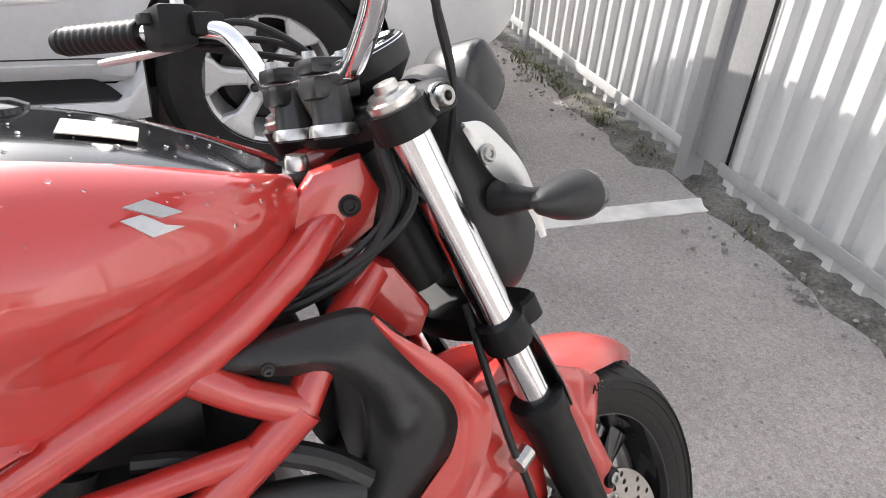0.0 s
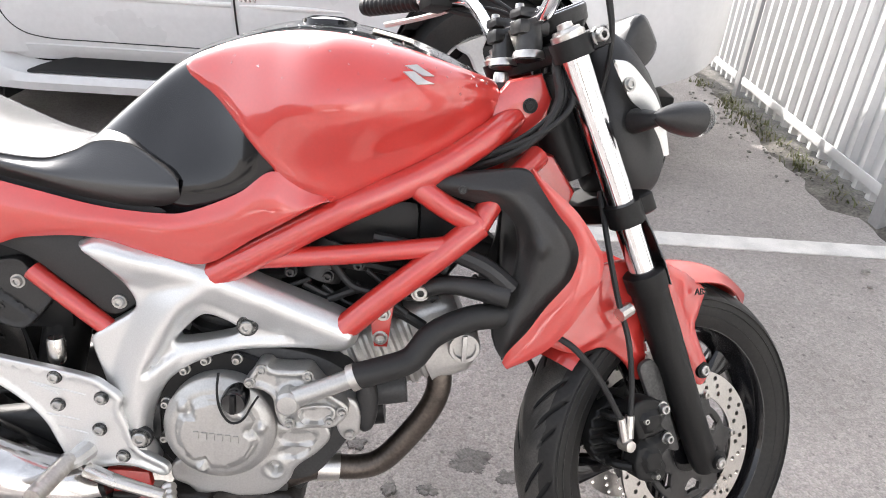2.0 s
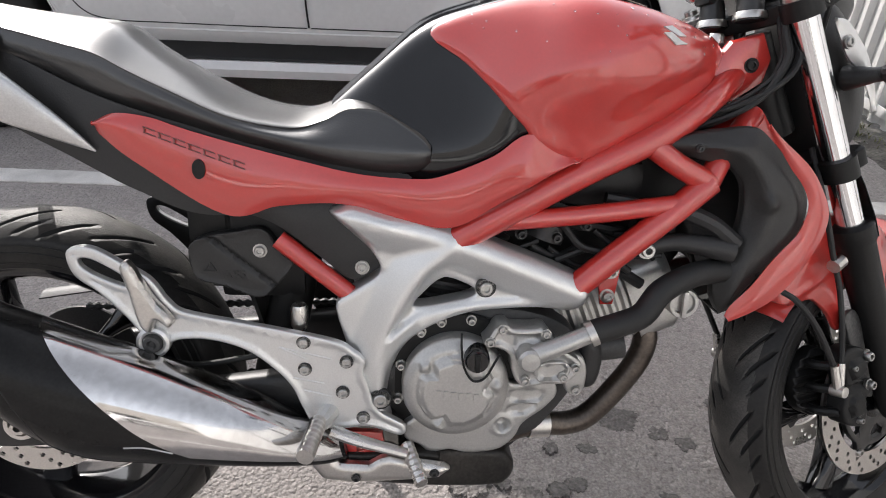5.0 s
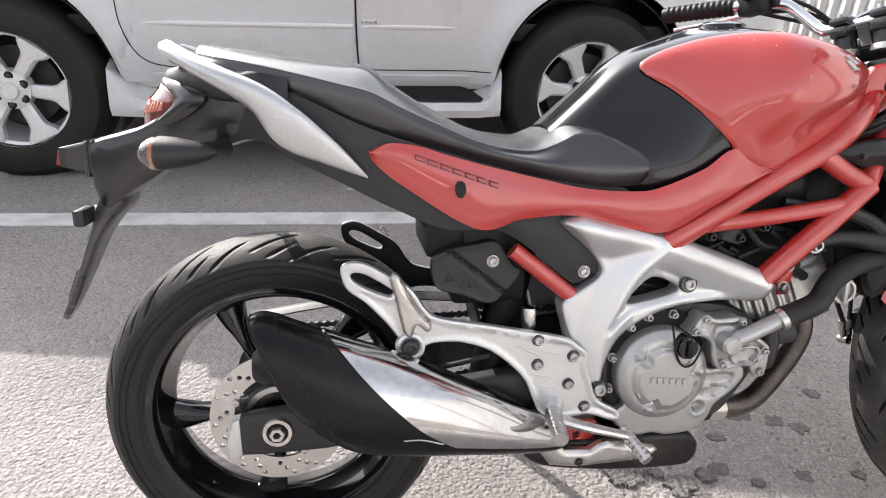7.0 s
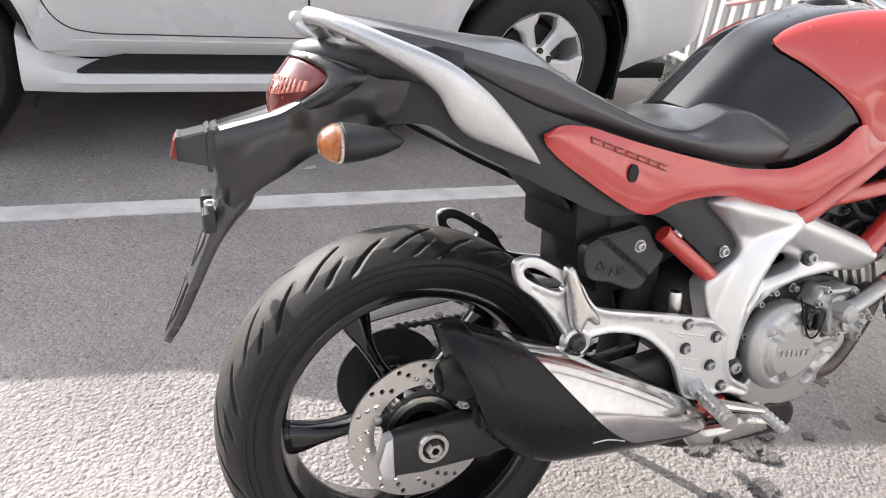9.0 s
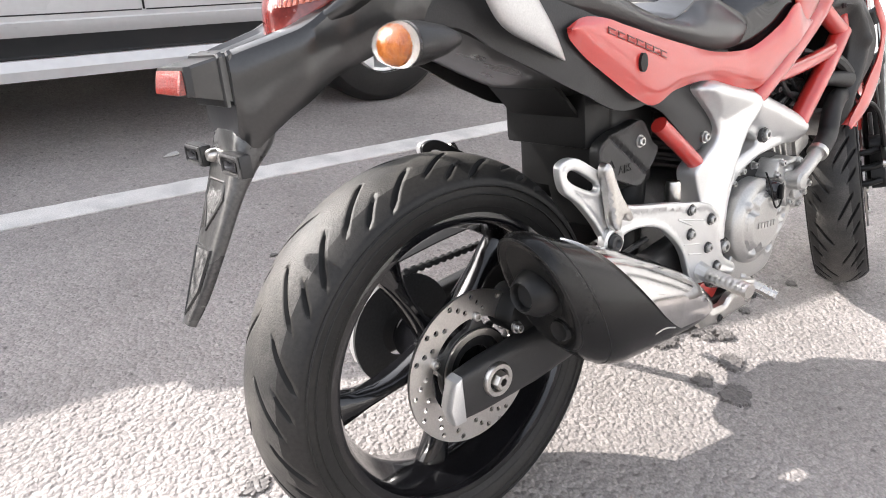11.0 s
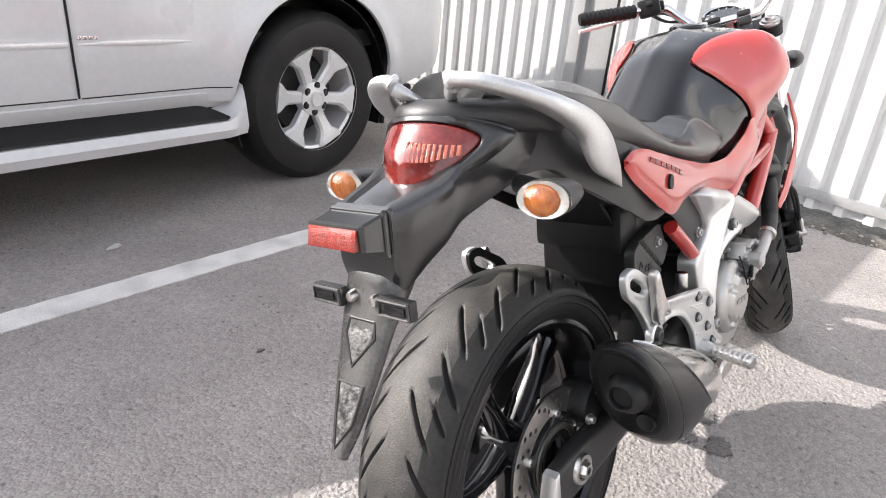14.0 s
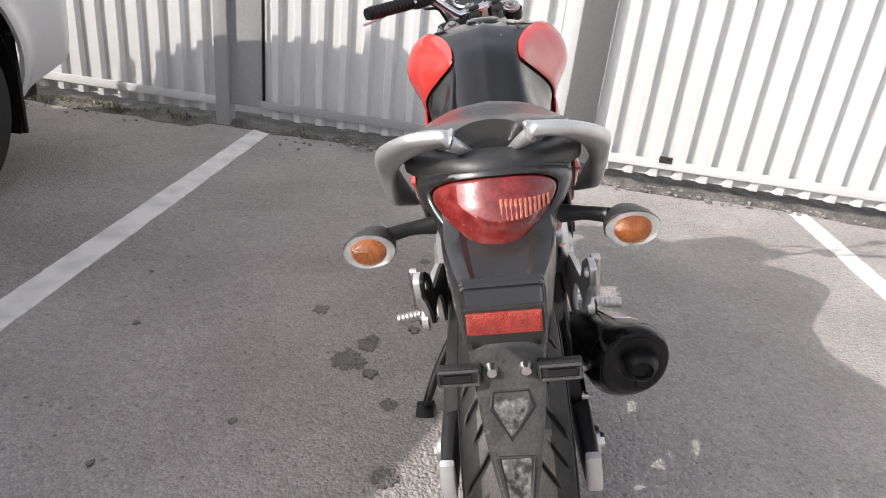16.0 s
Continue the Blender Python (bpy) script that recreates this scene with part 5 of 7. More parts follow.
    bpart("reflector", relief_back([(-0.042, 0.7435), (-0.042, 0.768), (0.042, 0.768), (0.042, 0.7435)]), RED_REFLECTOR, "red rectangular reflector", angle=25)
    bpart("reflector_frame", box((-0.320, -0.0455, 0.7405), (-0.311, 0.0455, 0.7720), 0.002), BLACK)
    # plate holder: a deep web under the tail that narrows to a tongue
    arm = [(-0.236, 0.708, 0.046, 0.020), (-0.251, 0.686, 0.048, 0.024), (-0.268, 0.658, 0.046, 0.017), (-0.287, 0.622, 0.042, 0.011), (-0.312, 0.568, 0.034, 0.009), (-0.338, 0.513, 0.022, 0.008), (-0.358, 0.478, 0.012, 0.006)]
    c = spline([(a, b, w, t) for a, b, w, t in arm], 36)
    rings = []
    for i, (x, z, w, t) in enumerate(c):
        d = c[min(i + 1, 35)][:2] - c[max(i - 1, 0)][:2]
        d = d / np.linalg.norm(d)
        nx, nz = d[1], -d[0]
        rings.append([(x + nx * t * math.copysign(abs(math.sin(a)) ** 0.6, math.sin(a)), w * math.copysign(abs(math.cos(a)) ** 0.5, math.cos(a)), z + nz * t * math.copysign(abs(math.sin(a)) ** 0.6, math.sin(a))) for a in np.linspace(0, 2 * math.pi, 28, endpoint=False)])
    bpart("plate_holder", skin(rings), HOLDER, "worn black plastic number plate holder, sun glare in its grey", angle=45)
    # rims of the two recesses on its back
    for pts in ([(-0.290, 0.022, 0.640), (-0.298, 0.026, 0.622), (-0.314, 0.004, 0.585), (-0.298, -0.026, 0.622), (-0.290, -0.022, 0.640)],
                [(-0.3225, 0.022, 0.565), (-0.3425, 0.015, 0.520), (-0.3575, 0.005, 0.490), (-0.3425, -0.015, 0.520), (-0.3225, -0.022, 0.565)]):
        q = np.array(pts + [pts[0]])
        bpart("recess_rim", tube(q, 0.0028, len(q), 6, straight=True), SHROUD)
        bm = bmesh.new()
        bm.faces.new([bm.verts.new((x - 0.0012, y * 0.86, z)) for x, y, z in pts])
        e = bmesh.ops.extrude_face_region(bm, geom=bm.faces[:])
        for g in e["geom"]:
            if isinstance(g, bmesh.types.BMVert):
                g.co.x += 0.006
        bpart("recess", bm, PITTED, "pitted grey recess")
    for s in (-1, 1):
        bpart("plate_wing", box((-0.294, s * 0.034 if s > 0 else -0.088, 0.652), (-0.280, 0.088 if s > 0 else -0.034, 0.678), 0.003), BLACK, "slotted black plate bracket")
        a, b = (0.037, 0.085) if s > 0 else (-0.085, -0.037)
        loop = [(-0.2945, a, 0.6555), (-0.2945, b, 0.6555), (-0.2945, b, 0.6745), (-0.2945, a, 0.6745), (-0.2945, a, 0.6555)]
        # the lighter grey of this rim stands in for sun glints on black
        bpart("wing_rim", tube(loop, 0.0022, 5, 8, straight=True), HOLDER, "raised glossy rim of the bracket, lightened for its glint")
        bpart("wing_slot", box((-0.2965, s * 0.046 if s > 0 else -0.080, 0.660), (-0.293, 0.080 if s > 0 else -0.046, 0.670), 0.001), GLOSS)
        bpart("bolt", lathe([(0.001, -0.006), (0.006, -0.005), (0.0082, 0.0), (0.0082, 0.01)], (-0.2865, s * 0.021, 0.667), "x", 16), STEEL, "bright screw")
        # turn signals
        sig = sub("rear_turn_signal", BIKE)
        part("stalk", tube([(-0.060, s * 0.092, 0.775), (-0.072, s * 0.125, 0.777), (-0.088, s * 0.155, 0.777)], [0.014, 0.010, 0.011], 10, 12), BLACK, sig, "black rubber stalk")
        o = Vector((-0.118, s * 0.178, 0.775))
        rg = []
        for x, r in ((0.062, 0.003), (0.055, 0.009), (0.035, 0.0175), (0.005, 0.0245), (-0.016, 0.0265), (-0.018, 0.0245)):
            rg.append([o + Vector((x, 1.42 * r * math.cos(a), 0.92 * r * math.sin(a))) for a in np.linspace(0, 2 * math.pi, 28, endpoint=False)])
        part("shell", skin(rg), BLACK, sig, "black bullet-shaped housing")
        rg = []
        for x, r in ((-0.0165, 0.0262), (-0.026, 0.0250), (-0.036, 0.0195), (-0.042, 0.011), (-0.0435, 0.002)):
            rg.append([o + Vector((x, 1.42 * r * math.cos(a), 0.92 * r * math.sin(a))) for a in np.linspace(0, 2 * math.pi, 28, endpoint=False)])
        part("lens", skin(rg), LENS_CLEAR, sig, "clear indicator lens")
        rg = []
        for x, r in ((-0.0168, 0.0150), (-0.0205, 0.0140), (-0.0235, 0.0095), (-0.0246, 0.002)):
            rg.append([o + Vector((x, 1.42 * r * math.cos(a), 0.92 * r * math.sin(a))) for a in np.linspace(0, 2 * math.pi, 20, endpoint=False)])
        part("bulb", skin(rg), AMBER, sig, "amber bulb cover")
        rg = [[o + Vector((x, 1.42 * r * math.cos(a), 0.92 * r * math.sin(a))) for a in np.linspace(0, 2 * math.pi, 28, endpoint=False)] for x, r in ((-0.0185, 0.0240), (-0.0155, 0.004))]
        part("reflector", skin(rg), LENS_WHITE, sig, "bright faceted reflector")
        # grab rail
        path = [(-0.143, s * 0.046, 0.921), (-0.140, s * 0.058, 0.923), (-0.120, s * 0.098, 0.914), (-0.064, s * 0.140, 0.886), (0.004, s * 0.158, 0.850), (0.048, s * 0.160, 0.806), (0.098, s * 0.152, 0.773), (0.133, s * 0.144, 0.749), (0.158, s * 0.138, 0.731)]
        cc = spline([(*p, h, t) for p, h, t in zip(path, (0.009, 0.010, 0.011, 0.0135, 0.020, 0.030, 0.020, 0.010, 0.0012), (0.012, 0.014, 0.019, 0.021, 0.016, 0.011, 0.008, 0.005, 0.0012))], 44)
        bpart("rail_foot", tube([(-0.138, s * 0.052, 0.915), (-0.130, s * 0.040, 0.906), (-0.112, s * 0.028, 0.893)], [0.011, 0.009, 0.006], 10, 12), RAIL_SILVER, "inner leg of the grab rail")
        rg = []
        for i, q in enumerate(cc):
            d = cc[min(i + 1, 43)][:3] - cc[max(i - 1, 0)][:3]
            d = Vector(d).normalized()
            w = Vector((0, s, 0)) - d * d.y * s
            w.normalize()
            h = d.cross(w)
            lean = 0.25 * (1 - i / 43)
            h2, w2 = h * math.cos(lean) - w * math.sin(lean), w * math.cos(lean) + h * math.sin(lean)
            rg.append([Vector(q[:3]) + h2 * q[3] * math.copysign(abs(math.sin(a)) ** 0.75, math.sin(a)) + w2 * q[4] * math.copysign(abs(math.cos(a)) ** 0.75, math.cos(a)) for a in np.linspace(0, 2 * math.pi, 24, endpoint=False)])
        bpart("grab_rail", skin(rg), RAIL_SILVER, "satin silver grab rail beside the seat", angle=50)
    # inner mudguard and boxes under the seat
    bpart("inner_mudguard", shell(lambda a, b: (0.36 - 0.19 * a + 0.04 * math.sin(a * 3.1), -0.075 + 0.15 * b, 0.42 + 0.30 * a), 14, 6, 0.006), MATT, "black inner mudguard")
    bpart("tool_box", box((0.255, -0.090, 0.585), (0.33, 0.090, 0.70), 0.010), MATT)
    bpart("battery_box", box((0.30, -0.090, 0.500), (0.43, 0.105, 0.66), 0.012), MATT, "black plastic box under the seat")
    bpart("abs_cover", relief(ABS_SHAPE, -0.112, -0.092, lambda x, z, d: -0.002 * ease((d - 0.004) / 0.003) - 0.006 * ease(1 - abs(z - 0.560 + 0.80 * (x - 0.345)) / 0.007), n=60, edge=0.002, step=0.005), SHROUD, "dark plastic cover of the brake unit with raised letters")
    bpart("lettering", words("ABS", 0.020, (0.310, -0.1105, 0.538)), SHROUD, "raised grey letters")
    bpart("bolt", bolt((0.366, -0.111, 0.583), 0.008, 0.006), BOLT)
    bpart("warning_triangle", tube([(0.284, -0.1105, 0.551), (0.300, -0.1105, 0.551), (0.292, -0.1105, 0.564), (0.284, -0.1105, 0.551)], 0.0010, 4, 6, straight=True), SHROUD)
    bpart("shock_cover", tube([(0.37, -0.06, 0.34), (0.43, -0.05, 0.62)], 0.035, 2, 16, straight=True), MATT)


tail()


# -- frame --
def trellis():
    for s in (-1, 1):
        def t(what, pts, r, **k):
            bpart(what, tube([(x, s * y, z) for x, y, z in pts], r, **k), RED_FRAME, "red painted steel frame tube")
        t("main_tube", [(0.652, 0.138, 0.610), (0.70, 0.142, 0.640), (0.825, 0.140, 0.712), (0.957, 0.118, 0.775), (1.035, 0.082, 0.822), (1.085, 0.046, 0.856)], [0.022, 0.022, 0.022, 0.022, 0.022, 0.020], n=30, seg=16)
        t("lower_tube", [(0.843, 0.140, 0.541), (0.90, 0.138, 0.592), (0.97, 0.134, 0.650), (1.035, 0.128, 0.706)], 0.020, n=12, seg=16)
        t("middle_tube", [(0.715, 0.140, 0.642), (0.85, 0.139, 0.655), (0.985, 0.133, 0.672)], 0.0145, n=10, seg=14)
        t("upper_brace", [(0.935, 0.124, 0.760), (0.985, 0.128, 0.728), (1.035, 0.128, 0.704)], 0.0175, n=8, seg=14)
        t("front_tube", [(1.030, 0.128, 0.702), (1.06, 0.105, 0.745), (1.125, 0.050, 0.800)], 0.018, n=8, seg=14)
        t("seat_tube", [(0.396, 0.124, 0.606), (0.445, 0.128, 0.567), (0.515, 0.130, 0.511)], 0.0142, n=6, seg=16)
        g = plate([(0.885, 0.590), (0.918, 0.596), (0.912, 0.545), (0.908, 0.508), (0.888, 0.508), (0.882, 0.545)], -0.128, -0.120, bevel=0.002)
        if s > 0:
            g = mirrored(g)
        bpart("engine_bracket", g, RED_FRAME, "red engine mounting bracket")
        for x, z in ((0.900, 0.562), (0.897, 0.523)):
            bpart("bolt", bolt((x, s * 0.129, z), 0.0085, 0.008, s), BOLT)
        g = plate([(1.032, 0.858), (1.069, 0.908), (1.118, 0.922), (1.136, 0.885), (1.128, 0.848), (1.090, 0.822), (1.045, 0.802), (1.020, 0.800), (1.026, 0.830)], -0.062, -0.036, bevel=0.009)
        if s > 0:
            g = mirrored(g)
        bpart("head_gusset", g, RED_FRAME, "red steering head plate")
        bpart("bolt", bolt((1.103, s * 0.063, 0.874), 0.0085, 0.004, s), MATT)
    bpart("steering_head", tube([tuple(HEAD - UP * 0.15), tuple(HEAD + UP * 0.015)], 0.034, 2, 28, straight=True), MATT, "black steering head")
    bpart("lower_head", plate([(1.100, 0.812), (1.150, 0.800), (1.190, 0.745), (1.178, 0.712), (1.130, 0.715), (1.085, 0.770)], -0.050, 0.050, bevel=0.010), RED_FRAME, "red lower steering head casting")
    bpart("tank_mount", box((1.045, -0.035, 0.885), (1.075, 0.035, 0.905), 0.006), BLACK)
    bpart("tank_bolt", lathe([(0.001, 0.012), (0.010, 0.012), (0.012, 0.008), (0.012, -0.01)], (1.062, -0.018, 0.907), "z", 16), STEEL)


trellis()


def casting_height():
    """Crests along the two arms, and a sunk panel round the window."""
    arm, leg = near_line([(0.490, 0.650), (0.580, 0.628), (0.655, 0.606), (0.720, 0.584), (0.790, 0.556), (0.850, 0.532)]), near_line([(0.650, 0.606), (0.600, 0.560), (0.562, 0.490), (0.545, 0.420), (0.552, 0.335)])
    panel = within([(0.556, 0.462), (0.585, 0.505), (0.612, 0.556), (0.640, 0.578), (0.672, 0.568), (0.725, 0.541), (0.775, 0.524), (0.735, 0.519), (0.660, 0.508), (0.600, 0.490)])

    def fn(x, z, d):
        a, b = arm(x, z), leg(x, z)
        h = max(0.017 * (1 - math.sqrt(a * a + 0.00002) / 0.040), 0.020 * (1 - math.sqrt(b * b + 0.00002) / 0.044), 0.0)
        h += 0.006 * ease((0.60 - x) / 0.05) * ease((z - 0.59) / 0.03)
        return h * ease(d / 0.012) * (1 - 0.75 * ease((panel(x, z) + 0.004) / 0.010)) - 0.005 * ease((panel(x, z) + 0.002) / 0.008)
    return fn


def castings():
    """The silver pivot castings and the foot rest plates on both sides."""
    out = [(0.474, 0.657), (0.505, 0.668), (0.560, 0.655), (0.630, 0.640), (0.700, 0.617), (0.735, 0.603), (0.795, 0.580), (0.850, 0.556), (0.866, 0.540), (0.858, 0.515), (0.835, 0.504), (0.790, 0.508), (0.735, 0.506), (0.680, 0.499),
           (0.626, 0.478), (0.586, 0.447), (0.564, 0.402), (0.558, 0.355), (0.566, 0.322), (0.562, 0.304), (0.545, 0.312), (0.520, 0.345), (0.503, 0.385), (0.497, 0.440), (0.483, 0.490), (0.482, 0.515), (0.510, 0.535), (0.545, 0.562), (0.535, 0.592), (0.505, 0.622), (0.480, 0.644)]
    win = [(0.600, 0.507), (0.612, 0.530), (0.640, 0.553), (0.672, 0.545), (0.690, 0.532), (0.672, 0.520)]
    fp = [(0.112, 0.592), (0.126, 0.602), (0.150, 0.600), (0.185, 0.580), (0.222, 0.556), (0.245, 0.522), (0.270, 0.505), (0.360, 0.487), (0.475, 0.462), (0.505, 0.446), (0.524, 0.428), (0.522, 0.408), (0.530, 0.385), (0.545, 0.345), (0.585, 0.318),
          (0.580, 0.300), (0.530, 0.316), (0.484, 0.312), (0.446, 0.322), (0.430, 0.350), (0.415, 0.385), (0.390, 0.415), (0.350, 0.446), (0.300, 0.462), (0.255, 0.462), (0.230, 0.448), (0.212, 0.452), (0.203, 0.470), (0.182, 0.500), (0.150, 0.535), (0.120, 0.560)]
    slot = [(0.130, 0.585), (0.148, 0.583), (0.180, 0.564), (0.194, 0.552), (0.186, 0.545), (0.150, 0.560), (0.130, 0.574)]
    for s in (-1, 1):
        def flip(bm):
            return bm if s < 0 else mirrored(bm)
        bpart("frame_casting", flip(relief(out, -0.146, -0.105, casting_height(), [win], n=150, hole_n=44, edge=0.006)), SILVER, "satin silver cast frame plate", angle=60)
        for x, z, r, y in ((0.704, 0.541, 0.010, 0.147), (0.548, 0.362, 0.011, 0.163)):
            bpart("washer", flip(lathe([(r * 0.5, -y - 0.001), (r * 1.45, -y - 0.001), (r * 1.55, -y), (r * 1.55, -y + 0.008)], (x, 0, z), seg=24)), GREY_METAL)
            bpart("bolt", flip(bolt((x, -y - 0.001, z), r, 0.007)), BOLT)
        bpart("foot_plate", flip(relief(fp, -0.1665, -0.154, lambda x, z, d: -0.0024 * ease((d - 0.007) / 0.003), [slot], n=190, hole_n=44, edge=0.003, step=0.006, rings=(0.007, 0.010))), SILVER, "silver alloy foot rest plate", angle=45)
        if s > 0:
            bpart("plate_back", plate(fp, 0.146, 0.1535, [slot], bevel=0.001, n=110, hole_n=30), MATT, "black inner side of the foot rest plate")
        for x, z in ((0.434, 0.459), (0.497, 0.427), (0.435, 0.415), (0.491, 0.376), (0.522, 0.332)):
            bpart("washer", flip(lathe([(0.004, -0.1675), (0.0098, -0.1675), (0.0105, -0.166), (0.0105, -0.162)], (x, 0, z), seg=20)), GREY_METAL)
            bpart("bolt", flip(bolt((x, -0.1675, z), 0.0072, 0.005)), BOLT)
        for p, q in (((0.398, 0.450), (0.474, 0.431)), ((0.398, 0.450), (0.437, 0.431)), ((0.417, 0.400), (0.464, 0.390)), ((0.433, 0.379), (0.474, 0.368))):
            bpart("plate_groove", flip(tube([(p[0], -0.1640, p[1]), (q[0], -0.1640, q[1])], 0.0016, 2, 8, straight=True)), SILVER)
        # pillion peg folded up against the plate, and its pivot
        bpart("pillion_peg", flip(relief([(0.188, 0.574), (0.194, 0.586), (0.204, 0.580), (0.226, 0.535), (0.252, 0.500), (0.246, 0.488), (0.230, 0.500), (0.222, 0.482), (0.212, 0.484), (0.205, 0.500), (0.196, 0.545)], -0.182, -0.168,
                                         lambda x, z, d: 0.004 * ease(d / 0.006), n=44, edge=0.003, step=0.004)), STEEL, "folded alloy pillion peg")
        bpart("pivot_ring", flip(lathe([(0.015, -0.172), (0.019, -0.174), (0.0235, -0.172), (0.024, -0.160), (0.015, -0.160)], (0.220, 0, 0.460), seg=30, closed=True)), SILVER)
        bpart("peg_pivot", flip(lathe([(0.004, -0.176), (0.007, -0.180), (0.012, -0.179), (0.014, -0.172), (0.016, -0.160)], (0.220, 0, 0.460), seg=20)), GREY_METAL)
        # rider's peg
        peg = sub("foot_peg", BIKE)
        part("bracket", flip(tube([(0.470, -0.160, 0.340), (0.462, -0.185, 0.338), (0.455, -0.198, 0.340)], [0.016, 0.014, 0.012], 6, 10)), SILVER, peg)
        P0, P1 = Vector((0.457, -0.190, 0.341)), Vector((0.446, -0.270, 0.334))
        bm = tube([P0.lerp(P1, k) for k in np.linspace(0, 1, 33)], [0.0134 if i % 4 in (1, 2) else 0.0124 for i in range(33)], 33, 14, straight=True)
        part("peg", flip(bm), STEEL, peg, "ribbed alloy foot peg")
    # brake pedal on the right, gear lever on the left
    for s, n, lab in ((-1, "brake_pedal", "alloy brake pedal"), (1, "gear_lever", "alloy gear lever")):
        ped = sub(n, BIKE)
        part("arm", tube([(0.475, s * 0.180, 0.318), (0.520, s * 0.190, 0.306), (0.590, s * 0.196, 0.288)], [0.012, 0.011, 0.009], 10, 10, flat=0.8), STEEL, ped, lab)
        P0, P1 = Vector((0.590, s * 0.175, 0.290)), Vector((0.612, s * 0.235, 0.262))
        bm = tube([P0.lerp(P1, k) for k in np.linspace(0, 1, 29)], [0.0112 if i % 4 in (1, 2) else 0.0102 for i in range(29)], 29, 10, straight=True)
        part("toe_piece", bm, STEEL, ped, "ribbed toe piece")
    bpart("red_linkage", plate([(0.490, 0.300), (0.552, 0.296), (0.556, 0.272), (0.546, 0.262), (0.524, 0.246), (0.500, 0.244), (0.488, 0.262)], -0.152, -0.138, [[(0.512, 0.262), (0.524, 0.266), (0.520, 0.276), (0.510, 0.274)]], bevel=0.003), RED_FRAME, "red bracket behind the pedal")
    bpart("brake_reservoir", lathe([(0.001, 0.020), (0.011, 0.020), (0.013, 0.014), (0.013, -0.012), (0.009, -0.02)], (0.425, -0.135, 0.487), "z", 18), STEEL)


castings()


# -- engine --
def engine():
    eng = sub("engine", BIKE)

    def ep(n, bm, mat, label="", angle=35):
        return part(n, bm, mat, eng, label, angle)
    ep("crankcase", plate([(0.555, 0.300), (0.560, 0.420), (0.600, 0.470), (0.700, 0.500), (0.800, 0.490), (0.860, 0.450), (0.868, 0.380), (0.830, 0.310), (0.780, 0.268), (0.640, 0.262)], -0.125, 0.125, bevel=0.012, n=50), GREY_METAL, "dark grey crankcase")
    ep("sump", plate([(0.60, 0.275), (0.79, 0.275), (0.80, 0.245), (0.76, 0.205), (0.66, 0.200), (0.61, 0.225)], -0.085, 0.085, bevel=0.015), GREY_METAL)
    # clutch cover with its raised centre
    c = (0.664, 0, 0.381)

    def clutch(x, z, d):
        r, th = math.hypot(x - c[0], z - c[2]), math.degrees(math.atan2(z - c[2], x - c[0])) % 360
        notch = max(ease(1 - abs((th - m + 180) % 360 - 180) / 17) for m in (8, 140, 247))
        R0 = 0.060 - 0.013 * notch
        h = 0.007 * ease((0.082 - r) / 0.016) + 0.006 * ease((R0 + 0.001 - r) / 0.003) + 0.005 * ease((R0 - 0.006 - r) / 0.003)
        wedge = max(1 - abs((th - m + 180) % 360 - 180) / 11 - abs(r - 0.064) / 0.012 for m in (8, 140, 247))
        return h + 0.007 * max(0.0, min(0.5, wedge)) * 2
    ring = [(c[0] + 0.0835 * math.cos(t), c[2] + 0.0835 * math.sin(t)) for t in np.linspace(0, 2 * math.pi, 72, endpoint=False)]
    bm = relief(ring, -0.164, -0.12, clutch, edge=0.008, step=0.0036)
    other = mirrored(bm)
    ep("clutch_cover", bm, ENGINE, "round cast alloy clutch cover with a three-lobed centre", angle=50)
    ep("generator_cover", other, ENGINE, "round cast alloy engine cover", angle=50)
    for s in (-1, 1):
        ep("cover_flange", lathe([(0.080, s * 0.120), (0.112, s * 0.122), (0.114, s * 0.130), (0.110, s * 0.134), (0.080, s * 0.134)], c, seg=56), MATT)
    for k in range(6):
        ep("letter_bar", box((0.632 + 0.0115 * k, -0.1845, 0.377 - 0.0012 * k), (0.6395 + 0.0115 * k, -0.1822, 0.388 - 0.0012 * k), 0), ENGINE)
    for x, z in ((0.609, 0.464), (0.579, 0.408), (0.640, 0.481), (0.686, 0.484), (0.575, 0.350)):
        ep("bolt", bolt((x, -0.137, z), 0.0062, 0.010), BOLT)
    lower = within([(0.755, 0.370), (0.803, 0.370), (0.800, 0.352), (0.757, 0.350)], 40)
    lower2 = within([(0.754, 0.343), (0.797, 0.345), (0.780, 0.328), (0.754, 0.327)], 40)
    hole = within([(0.732, 0.308), (0.743, 0.319), (0.754, 0.308), (0.743, 0.297)], 30)
    ep("cover_base", relief([(0.605, 0.330), (0.586, 0.308), (0.588, 0.284), (0.610, 0.272), (0.628, 0.258), (0.660, 0.262), (0.690, 0.256), (0.738, 0.262), (0.764, 0.285), (0.776, 0.310), (0.808, 0.337), (0.827, 0.363), (0.818, 0.386), (0.790, 0.384), (0.750, 0.384), (0.735, 0.420), (0.70, 0.430), (0.66, 0.42), (0.60, 0.40)], -0.150, -0.120,
                            lambda x, z, d: -0.005 * (ease((lower(x, z) + 0.001) / 0.003) + ease((lower2(x, z) + 0.001) / 0.003)) - 0.014 * ease((hole(x, z) + 0.001) / 0.004) + 0.002 * ease((0.004 - abs(math.hypot(x - 0.743, z - 0.308) - 0.016)) / 0.003), n=120, edge=0.004, step=0.0042), ENGINE, "right engine cover of grey cast alloy", angle=50)
    pocket = within([(0.750, 0.470), (0.772, 0.474), (0.790, 0.466), (0.770, 0.458), (0.755, 0.452)], 40)
